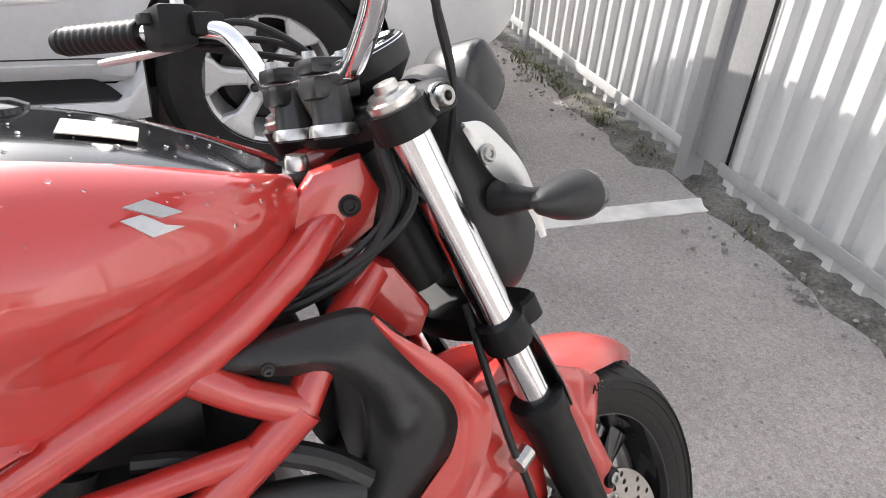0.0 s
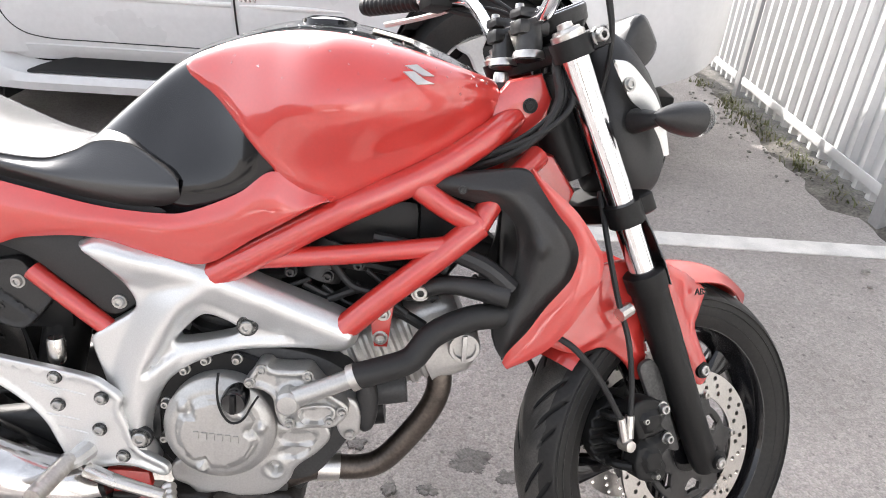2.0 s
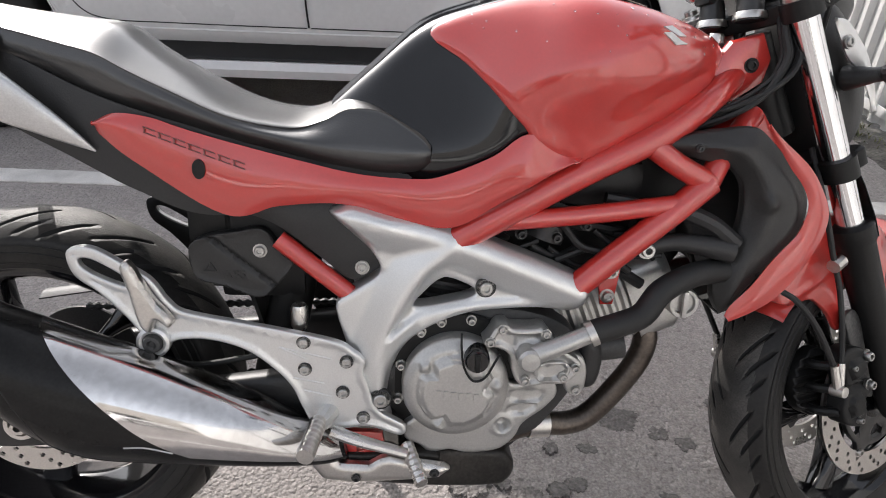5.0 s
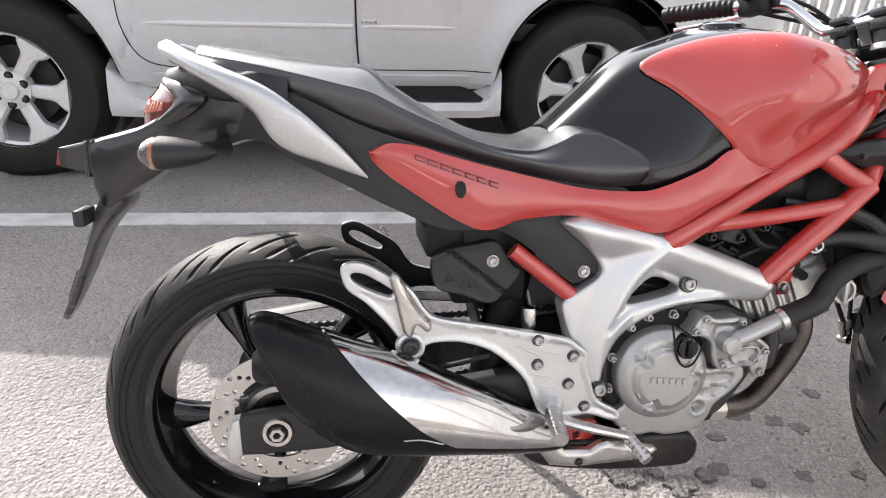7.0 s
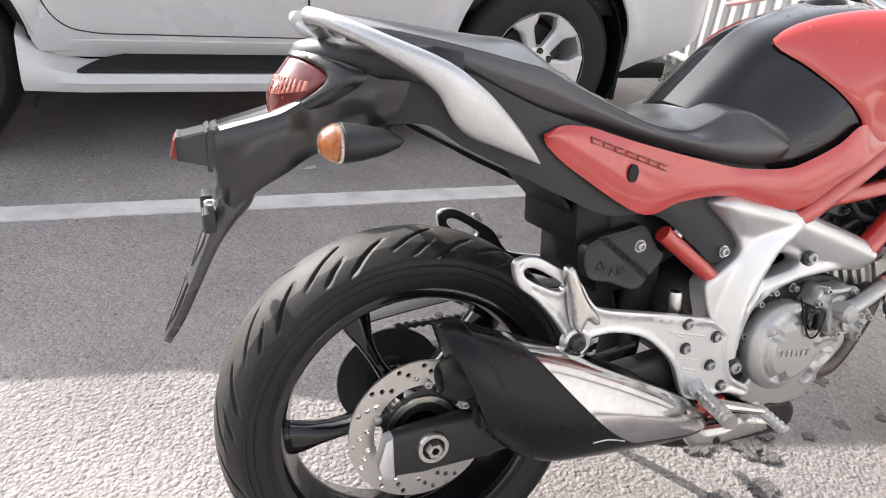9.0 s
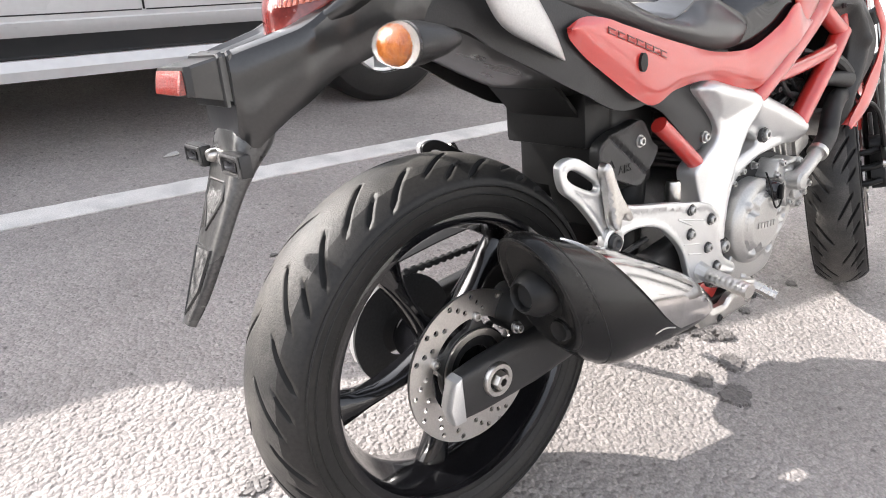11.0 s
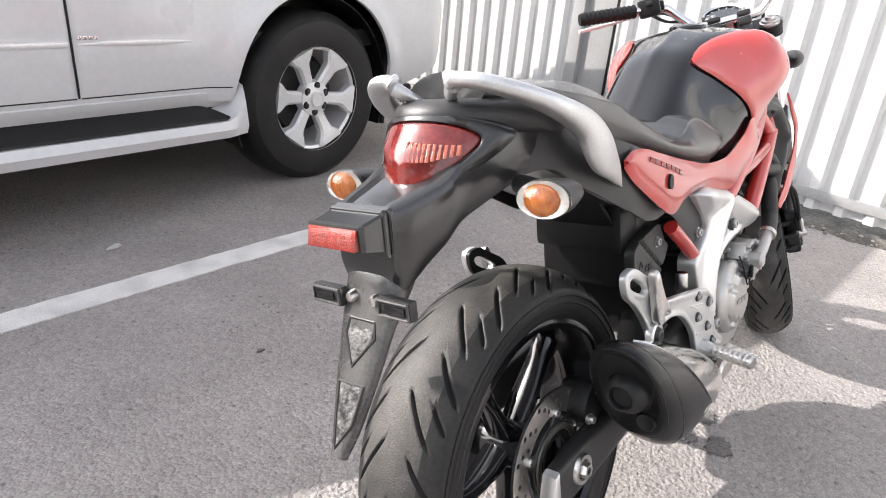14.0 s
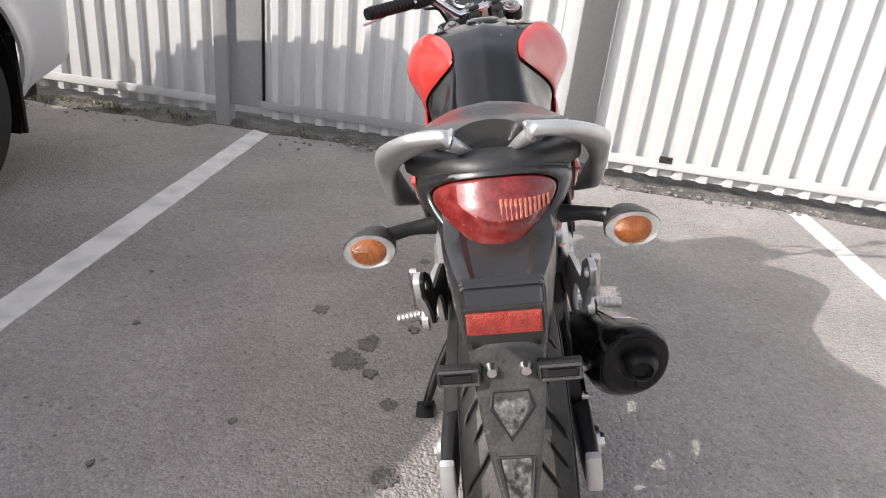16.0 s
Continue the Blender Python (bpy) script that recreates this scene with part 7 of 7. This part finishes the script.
# -- fork, front mudguard, lamp and bars --
def front_end():
    ax = Vector((FRONT[0], 0, FRONT[2]))
    foot = Vector((1.417, 0, 0.285))
    cap = Vector((1.106, 0, 0.958))
    way = (cap - foot).normalized()
    fork = sub("fork", BIKE)

    def fp(n, bm, mat, label="", parent=None, angle=35):
        bm.transform(STEER)
        return part(n, bm, mat, parent or fork, label, angle)
    for s in (-1, 1):
        y = Vector((0, s * 0.098, 0))
        fp("stanchion", tube([foot + way * 0.30 + y, cap + y], 0.0208, 2, 28, straight=True), CHROME, "chromed fork tube with rain drops")
        prof = [(0.0, 0.020), (0.02, 0.025), (0.10, 0.0250), (0.20, 0.0265), (0.28, 0.0285), (0.345, 0.0295), (0.352, 0.0330), (0.378, 0.0330), (0.382, 0.026)]
        c2 = bmesh.new()
        rings = []
        side = Vector((0, 1, 0))
        fwd = side.cross(way)
        for d, r in prof:
            q = foot + way * (d - 0.012) + y
            rings.append([q + side * r * math.cos(a) + fwd * r * math.sin(a) for a in np.linspace(0, 2 * math.pi, 28, endpoint=False)])
        fp("fork_slider", skin(rings, True, c2), MATT, "matt black lower fork leg")
        rings = []
        for d, w, o in ((0.335, 0.026, 0.033), (0.37, 0.026, 0.034), (0.43, 0.023, 0.030), (0.462, 0.018, 0.027), (0.474, 0.008, 0.026)):
            q = foot + way * d + y
            rings.append([q + side * w * math.cos(a) + fwd * (o + 0.004 * math.sin(a) - 0.010 * math.cos(a) ** 2) for a in np.linspace(0, 2 * math.pi, 20, endpoint=False)])
        fp("dust_guard", skin(rings), SATIN, "black plastic stanchion guard")
        fp("axle_clamp", lathe([(0.004, s * 0.128), (0.012, s * 0.128), (0.013, s * 0.122), (0.020, s * 0.120), (0.022, s * 0.07)], (1.424, 0, 0.292), seg=22), MATT)
        fp("axle_bolt", bolt((1.424, s * 0.128, 0.292), 0.008, 0.004, s), STEEL)
        cp = cap + y
        rings = []
        for d, r in ((-0.01, 0.025), (0.003, 0.025), (0.005, 0.021), (0.009, 0.020), (0.010, 0.012), (0.017, 0.011), (0.018, 0.006)):
            rings.append([cp + way * d + side * r * math.cos(a) + fwd * r * math.sin(a) for a in np.linspace(0, 2 * math.pi, 20, endpoint=False)])
        fp("fork_cap", skin(rings), STEEL, "bright fork cap")
    # yokes
    for d, h, n in ((0.975, 0.014, "upper_yoke"), (0.70, 0.016, "lower_yoke")):
        base = foot.lerp(cap, d if n == "upper_yoke" else 0.63)
        stem = HEAD + UP * ((base - HEAD).dot(UP))
        f = (base - stem)
        f.normalize()
        pts = []
        for a in np.linspace(0, 2 * math.pi, 60, endpoint=False):
            c, s2 = math.cos(a), math.sin(a)
            pts.append(((0.128 if n == "upper_yoke" else 0.116) * math.copysign(abs(c) ** 0.8, c), 0.034 * math.copysign(abs(s2) ** 0.8, s2) + 0.012 - 0.028 * (1 - abs(c) ** 2)))
        rings = [[stem + f * (0.030 + q * k) + Vector((0, p * k, 0)) + UP * z for p, q in pts] for z, k in ((-h, 0.96), (-h * 0.8, 1), (h * 0.8, 1), (h, 0.96))]
        fp(n, skin(rings), MATT, "black fork yoke")
    for s in (-1, 1):
        q = foot.lerp(cap, 0.63) + Vector((0, s * 0.098, 0))
        fp("yoke_ring", tube([q - way * 0.017, q + way * 0.017], 0.0285, 2, 26, straight=True), MATT)
        q = foot.lerp(cap, 0.978) + Vector((0, s * 0.098, 0))
        fp("yoke_ring", tube([q - way * 0.016, q + way * 0.012], 0.030, 2, 26, straight=True), MATT)
        fp("bolt", bolt((1.142, s * 0.124, 0.957), 0.010, 0.010, s), BOLT)
    fp("stem_nut", tube([tuple(HEAD + UP * 0.06), tuple(HEAD + UP * 0.098)], 0.020, 2, 6, straight=True), STEEL)
    # front mudguard
    mg = sub("front_mudguard", BIKE)

    def guard(a, b):
        t = radians(146 - 92 * a)
        w = (0.062 + 0.012 * math.sin(math.pi * a)) * (1 - 0.72 * max(0, (a - 0.66) / 0.34) ** 1.6)
        q = 2 * b - 1
        r = 0.326 - 0.030 * abs(q) ** 2.6 - 0.006 * max(0, (a - 0.75) / 0.25)
        return (FRONT[0] + r * math.cos(t), q * w, FRONT[2] + r * math.sin(t))
    g = shell(guard, 44, 24, 0.003)
    g.transform(STEER)
    part("guard", g, RED, mg, "glossy red front mudguard", 50)
    for s in (-1, 1):
        def flip(bm):
            return bm if s < 0 else mirrored(bm)
        cheek = flip(relief([(1.185, 0.618), (1.240, 0.632), (1.310, 0.632), (1.345, 0.600), (1.330, 0.550), (1.300, 0.512), (1.302, 0.457), (1.289, 0.433), (1.265, 0.460), (1.244, 0.478), (1.212, 0.494), (1.162, 0.489), (1.107, 0.510), (1.130, 0.528), (1.162, 0.572)], -0.072, -0.064,
                            lambda x, z, d: 0.008 * ease(d / 0.03) + 0.004 * ease(1 - abs(z - 0.545 - 0.5 * (x - 1.25)) / 0.012), n=90, edge=0.003, step=0.008))
        cheek.transform(STEER)
        part("guard_cheek", cheek, RED, mg, "red mudguard cheek beside the fork", 50)
        leg = flip(relief([(1.310, 0.628), (1.350, 0.618), (1.400, 0.596), (1.430, 0.572), (1.408, 0.540), (1.398, 0.515), (1.412, 0.478), (1.429, 0.440), (1.419, 0.417), (1.400, 0.421), (1.385, 0.452), (1.362, 0.505), (1.334, 0.560)], -0.080, -0.066,
                          lambda x, z, d: 0.006 * ease(d / 0.016) + 0.006 * ease((0.54 - z) / 0.08) - 0.012 * ease((x - 1.36) / 0.06) * ease((z - 0.53) / 0.04), n=70, edge=0.003, step=0.007))
        leg.transform(STEER)
        part("guard_stay", leg, RED, mg, "red mudguard stay", 50)
        if s < 0:
            w3 = words("ABS", 0.016, (1.384, -0.0885, 0.572))
            w3.transform(STEER)
            part("lettering", w3, MATT, mg, "small black letters")
        b2 = bolt((1.410, s * 0.0925, 0.443), 0.009, 0.006, s)
        b2.transform(STEER)
        part("bolt", b2, BOLT, mg)
        b2 = lathe([(0.006, s * 0.0935), (0.0135, s * 0.0935), (0.0145, s * 0.090), (0.0145, s * 0.085)], (1.410, 0, 0.443), seg=20)
        b2.transform(STEER)
        part("grommet", b2, MATT, mg)
        # brake caliper and its hoses
        cal = sub("front_brake", BIKE)
        c1, c2 = within([(1.256, 0.392), (1.290, 0.398), (1.296, 0.372), (1.268, 0.362)], 30), within([(1.264, 0.330), (1.298, 0.334), (1.302, 0.300), (1.272, 0.298)], 30)
        cb = flip(relief([(1.240, 0.395), (1.248, 0.412), (1.275, 0.417), (1.303, 0.408), (1.315, 0.392), (1.303, 0.374), (1.311, 0.362), (1.327, 0.352), (1.323, 0.332), (1.306, 0.318), (1.318, 0.300), (1.310, 0.277), (1.285, 0.279), (1.262, 0.288), (1.254, 0.312), (1.259, 0.345), (1.250, 0.372)], -0.116, -0.084,
                         lambda x, z, d: 0.008 * ease(c1(x, z) / 0.006) + 0.008 * ease(c2(x, z) / 0.006) - 0.010 * ease(1 - abs(z - 0.348 - 0.2 * (x - 1.28)) / 0.010), n=90, edge=0.005, step=0.0045))
        cb.transform(STEER)
        part("caliper", cb, MATT, cal, "black front brake caliper")
        inner = flip(relief([(1.206, 0.362), (1.226, 0.392), (1.262, 0.404), (1.290, 0.380), (1.296, 0.310), (1.262, 0.284), (1.226, 0.300), (1.208, 0.328)], -0.060, -0.038, lambda x, z, d: 0.003 * math.sin(z * 420), n=60, edge=0.004, step=0.005))
        inner.transform(STEER)
        part("caliper_half", inner, MATT, cal, "finned inner half of the caliper")
        for x, z in ((1.246, 0.386), (1.252, 0.346), (1.258, 0.305)):
            q = tube([(x, s * 0.104, z), (x - 0.014, s * 0.078, z - 0.003), (x - 0.014, s * 0.050, z - 0.003)], 0.008, 10, 10)
            q.transform(STEER)
            part("bridge", q, MATT, cal)
        for x, z, r in ((1.301, 0.399, 0.0085), (1.314, 0.348, 0.0075), (1.264, 0.384, 0.005), (1.292, 0.290, 0.005)):
            q = bolt((x, s * 0.116, z), r, 0.009, s)
            q.transform(STEER)
            part("bolt", q, BOLT, cal)
        br = flip(plate([(1.270, 0.462), (1.292, 0.474), (1.312, 0.452), (1.330, 0.405), (1.346, 0.360), (1.362, 0.315), (1.340, 0.318), (1.318, 0.338), (1.300, 0.385), (1.284, 0.425)], -0.096, -0.086, bevel=0.003, n=50))
        br.transform(STEER)
        part("caliper_bracket", br, WORN_GREY, cal)
        hs = tube([(1.221, s * 0.116, 0.387), (1.178, s * 0.112, 0.457), (1.139, s * 0.100, 0.505), (1.103, s * 0.07, 0.535), (1.04, s * 0.04, 0.60)], 0.0050, 28, 8)
        hs.transform(STEER)
        part("brake_hose", hs, HOSE, cal, "black brake hose")
        hs = lathe([(0.003, s * 0.132), (0.009, s * 0.131), (0.010, s * 0.124), (0.011, s * 0.110)], (1.228, 0, 0.352), seg=18)
        hs.transform(STEER)
        part("hose_union", hs, STEEL, cal)
        hs = tube([(1.216, s * 0.118, 0.395), (1.226, s * 0.120, 0.352)], 0.007, 2, 10, straight=True)
        hs.transform(STEER)
        part("hose_end", hs, STEEL, cal)
        hs = tube([(1.234, s * 0.116, 0.370), (1.240, s * 0.112, 0.435), (1.234, s * 0.107, 0.510), (1.212, s * 0.105, 0.575), (1.196, s * 0.098, 0.650), (1.195, s * 0.07, 0.74)], 0.0045, 30, 8)
        hs.transform(STEER)
        part("brake_hose", hs, HOSE, cal, "black brake hose")
        hs = tube([(1.235, s * 0.116, 0.360), (1.237, s * 0.114, 0.395)], 0.0075, 2, 10, straight=True)
        hs.transform(STEER)
        part("hose_union", hs, STEEL, cal)
        hs = tube([(1.214, s * 0.106, 0.553), (1.236, s * 0.104, 0.562)], 0.011, 2, 10, straight=True)
        hs.transform(STEER)
        part("hose_clip", hs, STEEL, cal)
    # head lamp
    hl = sub("head_lamp", BIKE)

    def lp(n, bm, mat, label="", angle=45):
        bm.transform(STEER)
        return part(n, bm, mat, hl, label, angle)
    rings = []
    for x, zc, hh, w in ((1.195, 0.895, 0.040, 0.045), (1.212, 0.880, 0.105, 0.065), (1.240, 0.862, 0.138, 0.078), (1.270, 0.848, 0.136, 0.082), (1.298, 0.838, 0.118, 0.078), (1.318, 0.830, 0.095, 0.070)):
        rings.append([(x + 0.10 * (zc - (zc + hh * math.sin(a))) * 0.9, w * math.copysign(abs(math.cos(a)) ** 0.75, math.cos(a)), zc + hh * math.copysign(abs(math.sin(a)) ** 0.85, math.sin(a))) for a in np.linspace(0, 2 * math.pi, 40, endpoint=False)])
    lp("housing", skin(rings), BLACK, "dark grey head lamp housing")
    rings = []
    for x, zc, hh, w in ((1.316, 0.830, 0.092, 0.067), (1.336, 0.829, 0.080, 0.058), (1.348, 0.828, 0.048, 0.036), (1.352, 0.828, 0.004, 0.004)):
        rings.append([(x - 0.09 * hh * math.sin(a), w * math.cos(a), zc + hh * math.sin(a)) for a in np.linspace(0, 2 * math.pi, 32, endpoint=False)])
    lp("lens", skin(rings), CLEAR, "clear head lamp lens")
    lp("reflector", lathe([(0.01, 1.27), (0.045, 1.285), (0.060, 1.312)], (0, 0, 0.830), "x", 28), CHROME)
    lp("cowl", plate([(1.245, 0.955), (1.262, 1.002), (1.288, 1.024), (1.310, 1.002), (1.322, 0.972), (1.300, 0.940), (1.265, 0.935)], -0.045, 0.045, bevel=0.012, n=30), SATIN, "black instrument cowl above the lamp")
    for s in (-1, 1):
        ear = strip_panel([(1.186, 0.932), (1.215, 0.930), (1.245, 0.908), (1.272, 0.880), (1.292, 0.835), (1.300, 0.80)], [(1.186, 0.925), (1.200, 0.905), (1.222, 0.876), (1.250, 0.858), (1.276, 0.826), (1.290, 0.796)], lambda x: 0.100, bulge=0.006, sgn=s, na=30, nb=8)
        lp("lamp_ear", ear, SILVER, "silver head lamp bracket")
        lp("bolt", bolt((1.213, s * 0.108, 0.898), 0.008, 0.004, s), BOLT)
        # front turn signals
        sg2 = sub("front_turn_signal", BIKE)
        q = tube([(1.245, s * 0.085, 0.848), (1.247, s * 0.130, 0.848), (1.252, s * 0.150, 0.850)], [0.020, 0.011, 0.012], 10, 12)
        q.transform(STEER)
        part("stalk", q, BLACK, sg2, "black rubber stalk")
        o = Vector((1.264, s * 0.163, 0.847))
        for n, sec, mat, lab in (("shell", ((-0.052, 0.004), (-0.040, 0.013), (-0.015, 0.0225), (0.010, 0.027), (0.022, 0.0275), (0.024, 0.025)), BLACK, "black bullet-shaped housing"),
                                 ("lens", ((0.0225, 0.0272), (0.034, 0.025), (0.044, 0.018), (0.049, 0.006)), LENS_CLEAR, "clear indicator lens"), ("bulb", ((0.0215, 0.014), (0.0255, 0.0135), (0.0265, 0.003)), AMBER, "amber bulb cover"), ("reflector", ((0.0235, 0.0245), (0.021, 0.004)), LENS_WHITE, "bright faceted reflector")):
            rg = [[o + Vector((x, 1.1 * r * math.cos(a), 0.95 * r * math.sin(a))) for a in np.linspace(0, 2 * math.pi, 24, endpoint=False)] for x, r in sec]
            q = skin(rg)
            q.transform(STEER)
            part(n, q, mat, sg2, lab)
    # instruments
    ins = sub("instruments", BIKE)

    def ip(n, bm, mat, label=""):
        bm.transform(STEER)
        return part(n, bm, mat, ins, label)
    face = STEER.inverted() @ Matrix.Translation((1.145, 0.034, 1.004)) @ Matrix.Rotation(radians(-24), 4, "Y") @ Matrix.Scale(0.74, 4)
    bm = lathe([(0.002, -0.045), (0.045, -0.045), (0.068, -0.02), (0.072, 0.008), (0.068, 0.014), (0.062, 0.010), (0.060, 0.004), (0.002, 0.004)], seg=40, axis="z")
    bm.transform(face)
    ip("housing", bm, BLACK, "round black instrument housing")
    bm = lathe([(0.001, 0.0055), (0.060, 0.0055), (0.060, 0.0035)], seg=36, axis="z")
    bm.transform(face)
    ip("dial", bm, GLOSS, "dark dial face")
    bm = lathe([(0.060, 0.010), (0.066, 0.015), (0.071, 0.010), (0.066, 0.006)], seg=40, axis="z", closed=True)
    bm.transform(face)
    ip("dial_ring", bm, CHROME, "chrome dial ring")
    for k in range(9):
        a = radians(210 - 30 * k)
        bm = box((0.046, -0.002, 0.005), (0.056, 0.002, 0.0065), 0)
        bm.transform(face @ Matrix.Rotation(a, 4, "Z"))
        ip("dial_mark", bm, WHITE_LETTER)
    # handlebar with clamps, grips, levers, mirror
    bars = sub("handlebar", BIKE)

    def hp(n, bm, mat, label="", angle=35):
        bm.transform(STEER)
        return part(n, bm, mat, bars, label, angle)
    path = [(1.082, 0, 0.988), (1.082, 0.060, 0.988), (1.082, 0.082, 0.994), (1.080, 0.120, 1.032), (1.070, 0.146, 1.058), (1.044, 0.176, 1.066), (1.018, 0.208, 1.067), (0.966, 0.338, 1.078)]
    hp("bar", tube([(x, -y, z) for x, y, z in path[::-1]] + path[1:], 0.0112, 110, 18), CHROME, "chromed handlebar")
    for s in (-1, 1):
        A, B = Vector((1.012, s * 0.222, 1.068)), Vector((0.962, s * 0.346, 1.079))
        ks = np.linspace(0, 1, 46)
        bm = tube([A.lerp(B, k) for k in ks], [0.0178 if i % 4 in (1, 2) else 0.0162 for i in range(46)], 46, 24, straight=True)
        hp("grip", bm, MATT, "ribbed black rubber grip")
        hp("bar_end", tube([B, B + (B - A).normalized() * 0.014], [0.0175, 0.015], 2, 20, straight=True), MATT)
        q = Vector((1.028, s * 0.186, 1.067))
        hp("switch_box", box(tuple(q - Vector((0.022, 0.028, 0.022))), tuple(q + Vector((0.022, 0.028, 0.024))), 0.009), MATT, "black switch box")
        hp("switch_knob", box(tuple(q + Vector((-0.034, -0.010, 0.004))), tuple(q + Vector((-0.020, 0.006, 0.016))), 0.003), RED_LENS if s < 0 else BLACK)
        hp("lever_bracket", box(tuple(q + Vector((0.012, -0.028 - 0.01, -0.012))), tuple(q + Vector((0.050, 0.004, 0.014))), 0.006), MATT)
        L = [q + Vector((0.045, s * -0.010, 0.0)), q + Vector((0.050, s * 0.03, -0.004)), q + Vector((0.020, s * 0.10, -0.010)), q + Vector((-0.024, s * 0.185, -0.012))]
        hp("lever", tube(L, [0.008, 0.0075, 0.0065, 0.0075], 20, 10, flat=0.7), ALLOY, "polished alloy lever")
        # clamp halves on round risers
        hp("riser", tube([(1.082, s * 0.036, 0.930), (1.082, s * 0.036, 0.985)], [0.021, 0.018], 2, 24, straight=True), SATIN, "round black handlebar riser")
        hp("riser_flange", lathe([(0.008, 0.006), (0.023, 0.005), (0.025, 0.0), (0.025, -0.006)], (1.082, s * 0.036, 0.938), "z", 24), STEEL)
        hp("bar_clamp", box((1.056, s * 0.036 - 0.016, 0.966), (1.108, s * 0.036 + 0.016, 0.9872), 0.006), SATIN, "black handlebar clamp")
        hp("clamp_cap", box((1.055, s * 0.036 - 0.017, 0.9888), (1.109, s * 0.036 + 0.017, 1.004), 0.006), SATIN)
        for dx in (-0.018, 0.018):
            hp("bolt", lathe([(0.002, 0.003), (0.003, 0.006), (0.006, 0.006), (0.007, 0.0), (0.007, -0.004)], (1.082 + dx, s * 0.036, 1.004), "z", 14), BOLT)
        # mirrors
        m0 = q + Vector((0.012, s * 0.0, 0.022))
        hp("mirror_stem", tube([m0, m0 + Vector((0.012, s * 0.020, 0.05)), m0 + Vector((0.020, s * 0.055, 0.085)), m0 + Vector((0.020, s * 0.105, 0.118))], [0.0075, 0.0065, 0.006, 0.0075], 20, 10), ALLOY if s > 0 else MATT, "slim mirror stem")
        c = m0 + Vector((0.020, s * 0.155, 0.150))
        rg = []
        for x, k in ((0.028, 0.30), (0.022, 0.72), (0.006, 0.98), (-0.006, 1.0), (-0.008, 0.96)):
            rg.append([c + Vector((x, 0.070 * k * math.copysign(abs(math.cos(a)) ** 0.8, math.cos(a)), 0.042 * k * math.copysign(abs(math.sin(a)) ** 0.85, math.sin(a)))) for a in np.linspace(0, 2 * math.pi, 32, endpoint=False)])
        hp("mirror_shell", skin(rg), BLACK, "black mirror shell")
        rg = [[c + Vector((x, 0.066 * k * math.copysign(abs(math.cos(a)) ** 0.8, math.cos(a)), 0.038 * k * math.copysign(abs(math.sin(a)) ** 0.85, math.sin(a)))) for a in np.linspace(0, 2 * math.pi, 32, endpoint=False)] for x, k in ((-0.008, 1), (-0.0095, 0.98))]
        hp("mirror_glass", skin(rg), MIRROR, "mirror glass showing the sky")
    # brake fluid reservoir on the right bar
    hp("fluid_reservoir", lathe([(0.002, 0.034), (0.024, 0.034), (0.026, 0.028), (0.024, 0.0), (0.012, -0.012)], (1.066, -0.148, 1.082), "z", 26), MATT, "black brake fluid reservoir")
    # cables behind the fork
    cab = sub("cables", BIKE)
    rnd = random.Random(4)
    for k in range(8):
        u, v = rnd.uniform(-0.012, 0.016), rnd.uniform(-0.012, 0.012)
        for s in ((-1, 1) if k < 4 else (-1,)):
            bm = tube([(1.140 + u, s * (0.055 + 0.003 * k), 0.960), (1.140 + u, s * (0.072 + 0.002 * k), 0.925), (1.146 + u, s * (0.080 + 0.002 * k), 0.884), (1.118 + u, s * (0.080 + 0.003 * k), 0.838 + v), (1.066 + u * 0.5, s * (0.078 + 0.002 * k), 0.803 + v), (0.99, s * 0.07, 0.775 + v)], rnd.choice((0.0036, 0.0045, 0.0055)), 30, 8)
            part("cable", bm, HOSE, cab)
    for k in range(3):
        hp("cable", tube([(1.02, -0.205 + 0.01 * k, 1.055), (1.09 + 0.02 * k, -0.16, 1.10 - 0.01 * k), (1.16, -0.11, 1.04), (1.19, -0.09, 0.96), (1.19, -0.06, 0.86)], 0.0042, 28, 8), HOSE)
        hp("cable", tube([(1.03, 0.205 - 0.01 * k, 1.05), (1.10 + 0.02 * k, 0.15, 1.07 - 0.02 * k), (1.17, 0.10, 1.01), (1.19, 0.07, 0.93), (1.17, 0.05, 0.84)], 0.0042, 28, 8), HOSE)


front_end()


def leaf_litter():
    lf = tagged(link_mesh("litter_scrap", skin([[(x, y, 0.004 + 0.02 * abs(math.sin(6 * x)) * k) for x, y in ((0, 0), (0.03, 0.012), (0.06, 0.01), (0.058, -0.012), (0.03, -0.016))] for k in (0, 0.5, 1)]), material("scrap_white", (0.55, 0.54, 0.52), 0.7, vary=0.15)), "crumpled pale scrap lying on the asphalt", "litter")
    lf.matrix_basis = pose(0.115, 1.86, 0.0, 0, 0, 10)


leaf_litter()
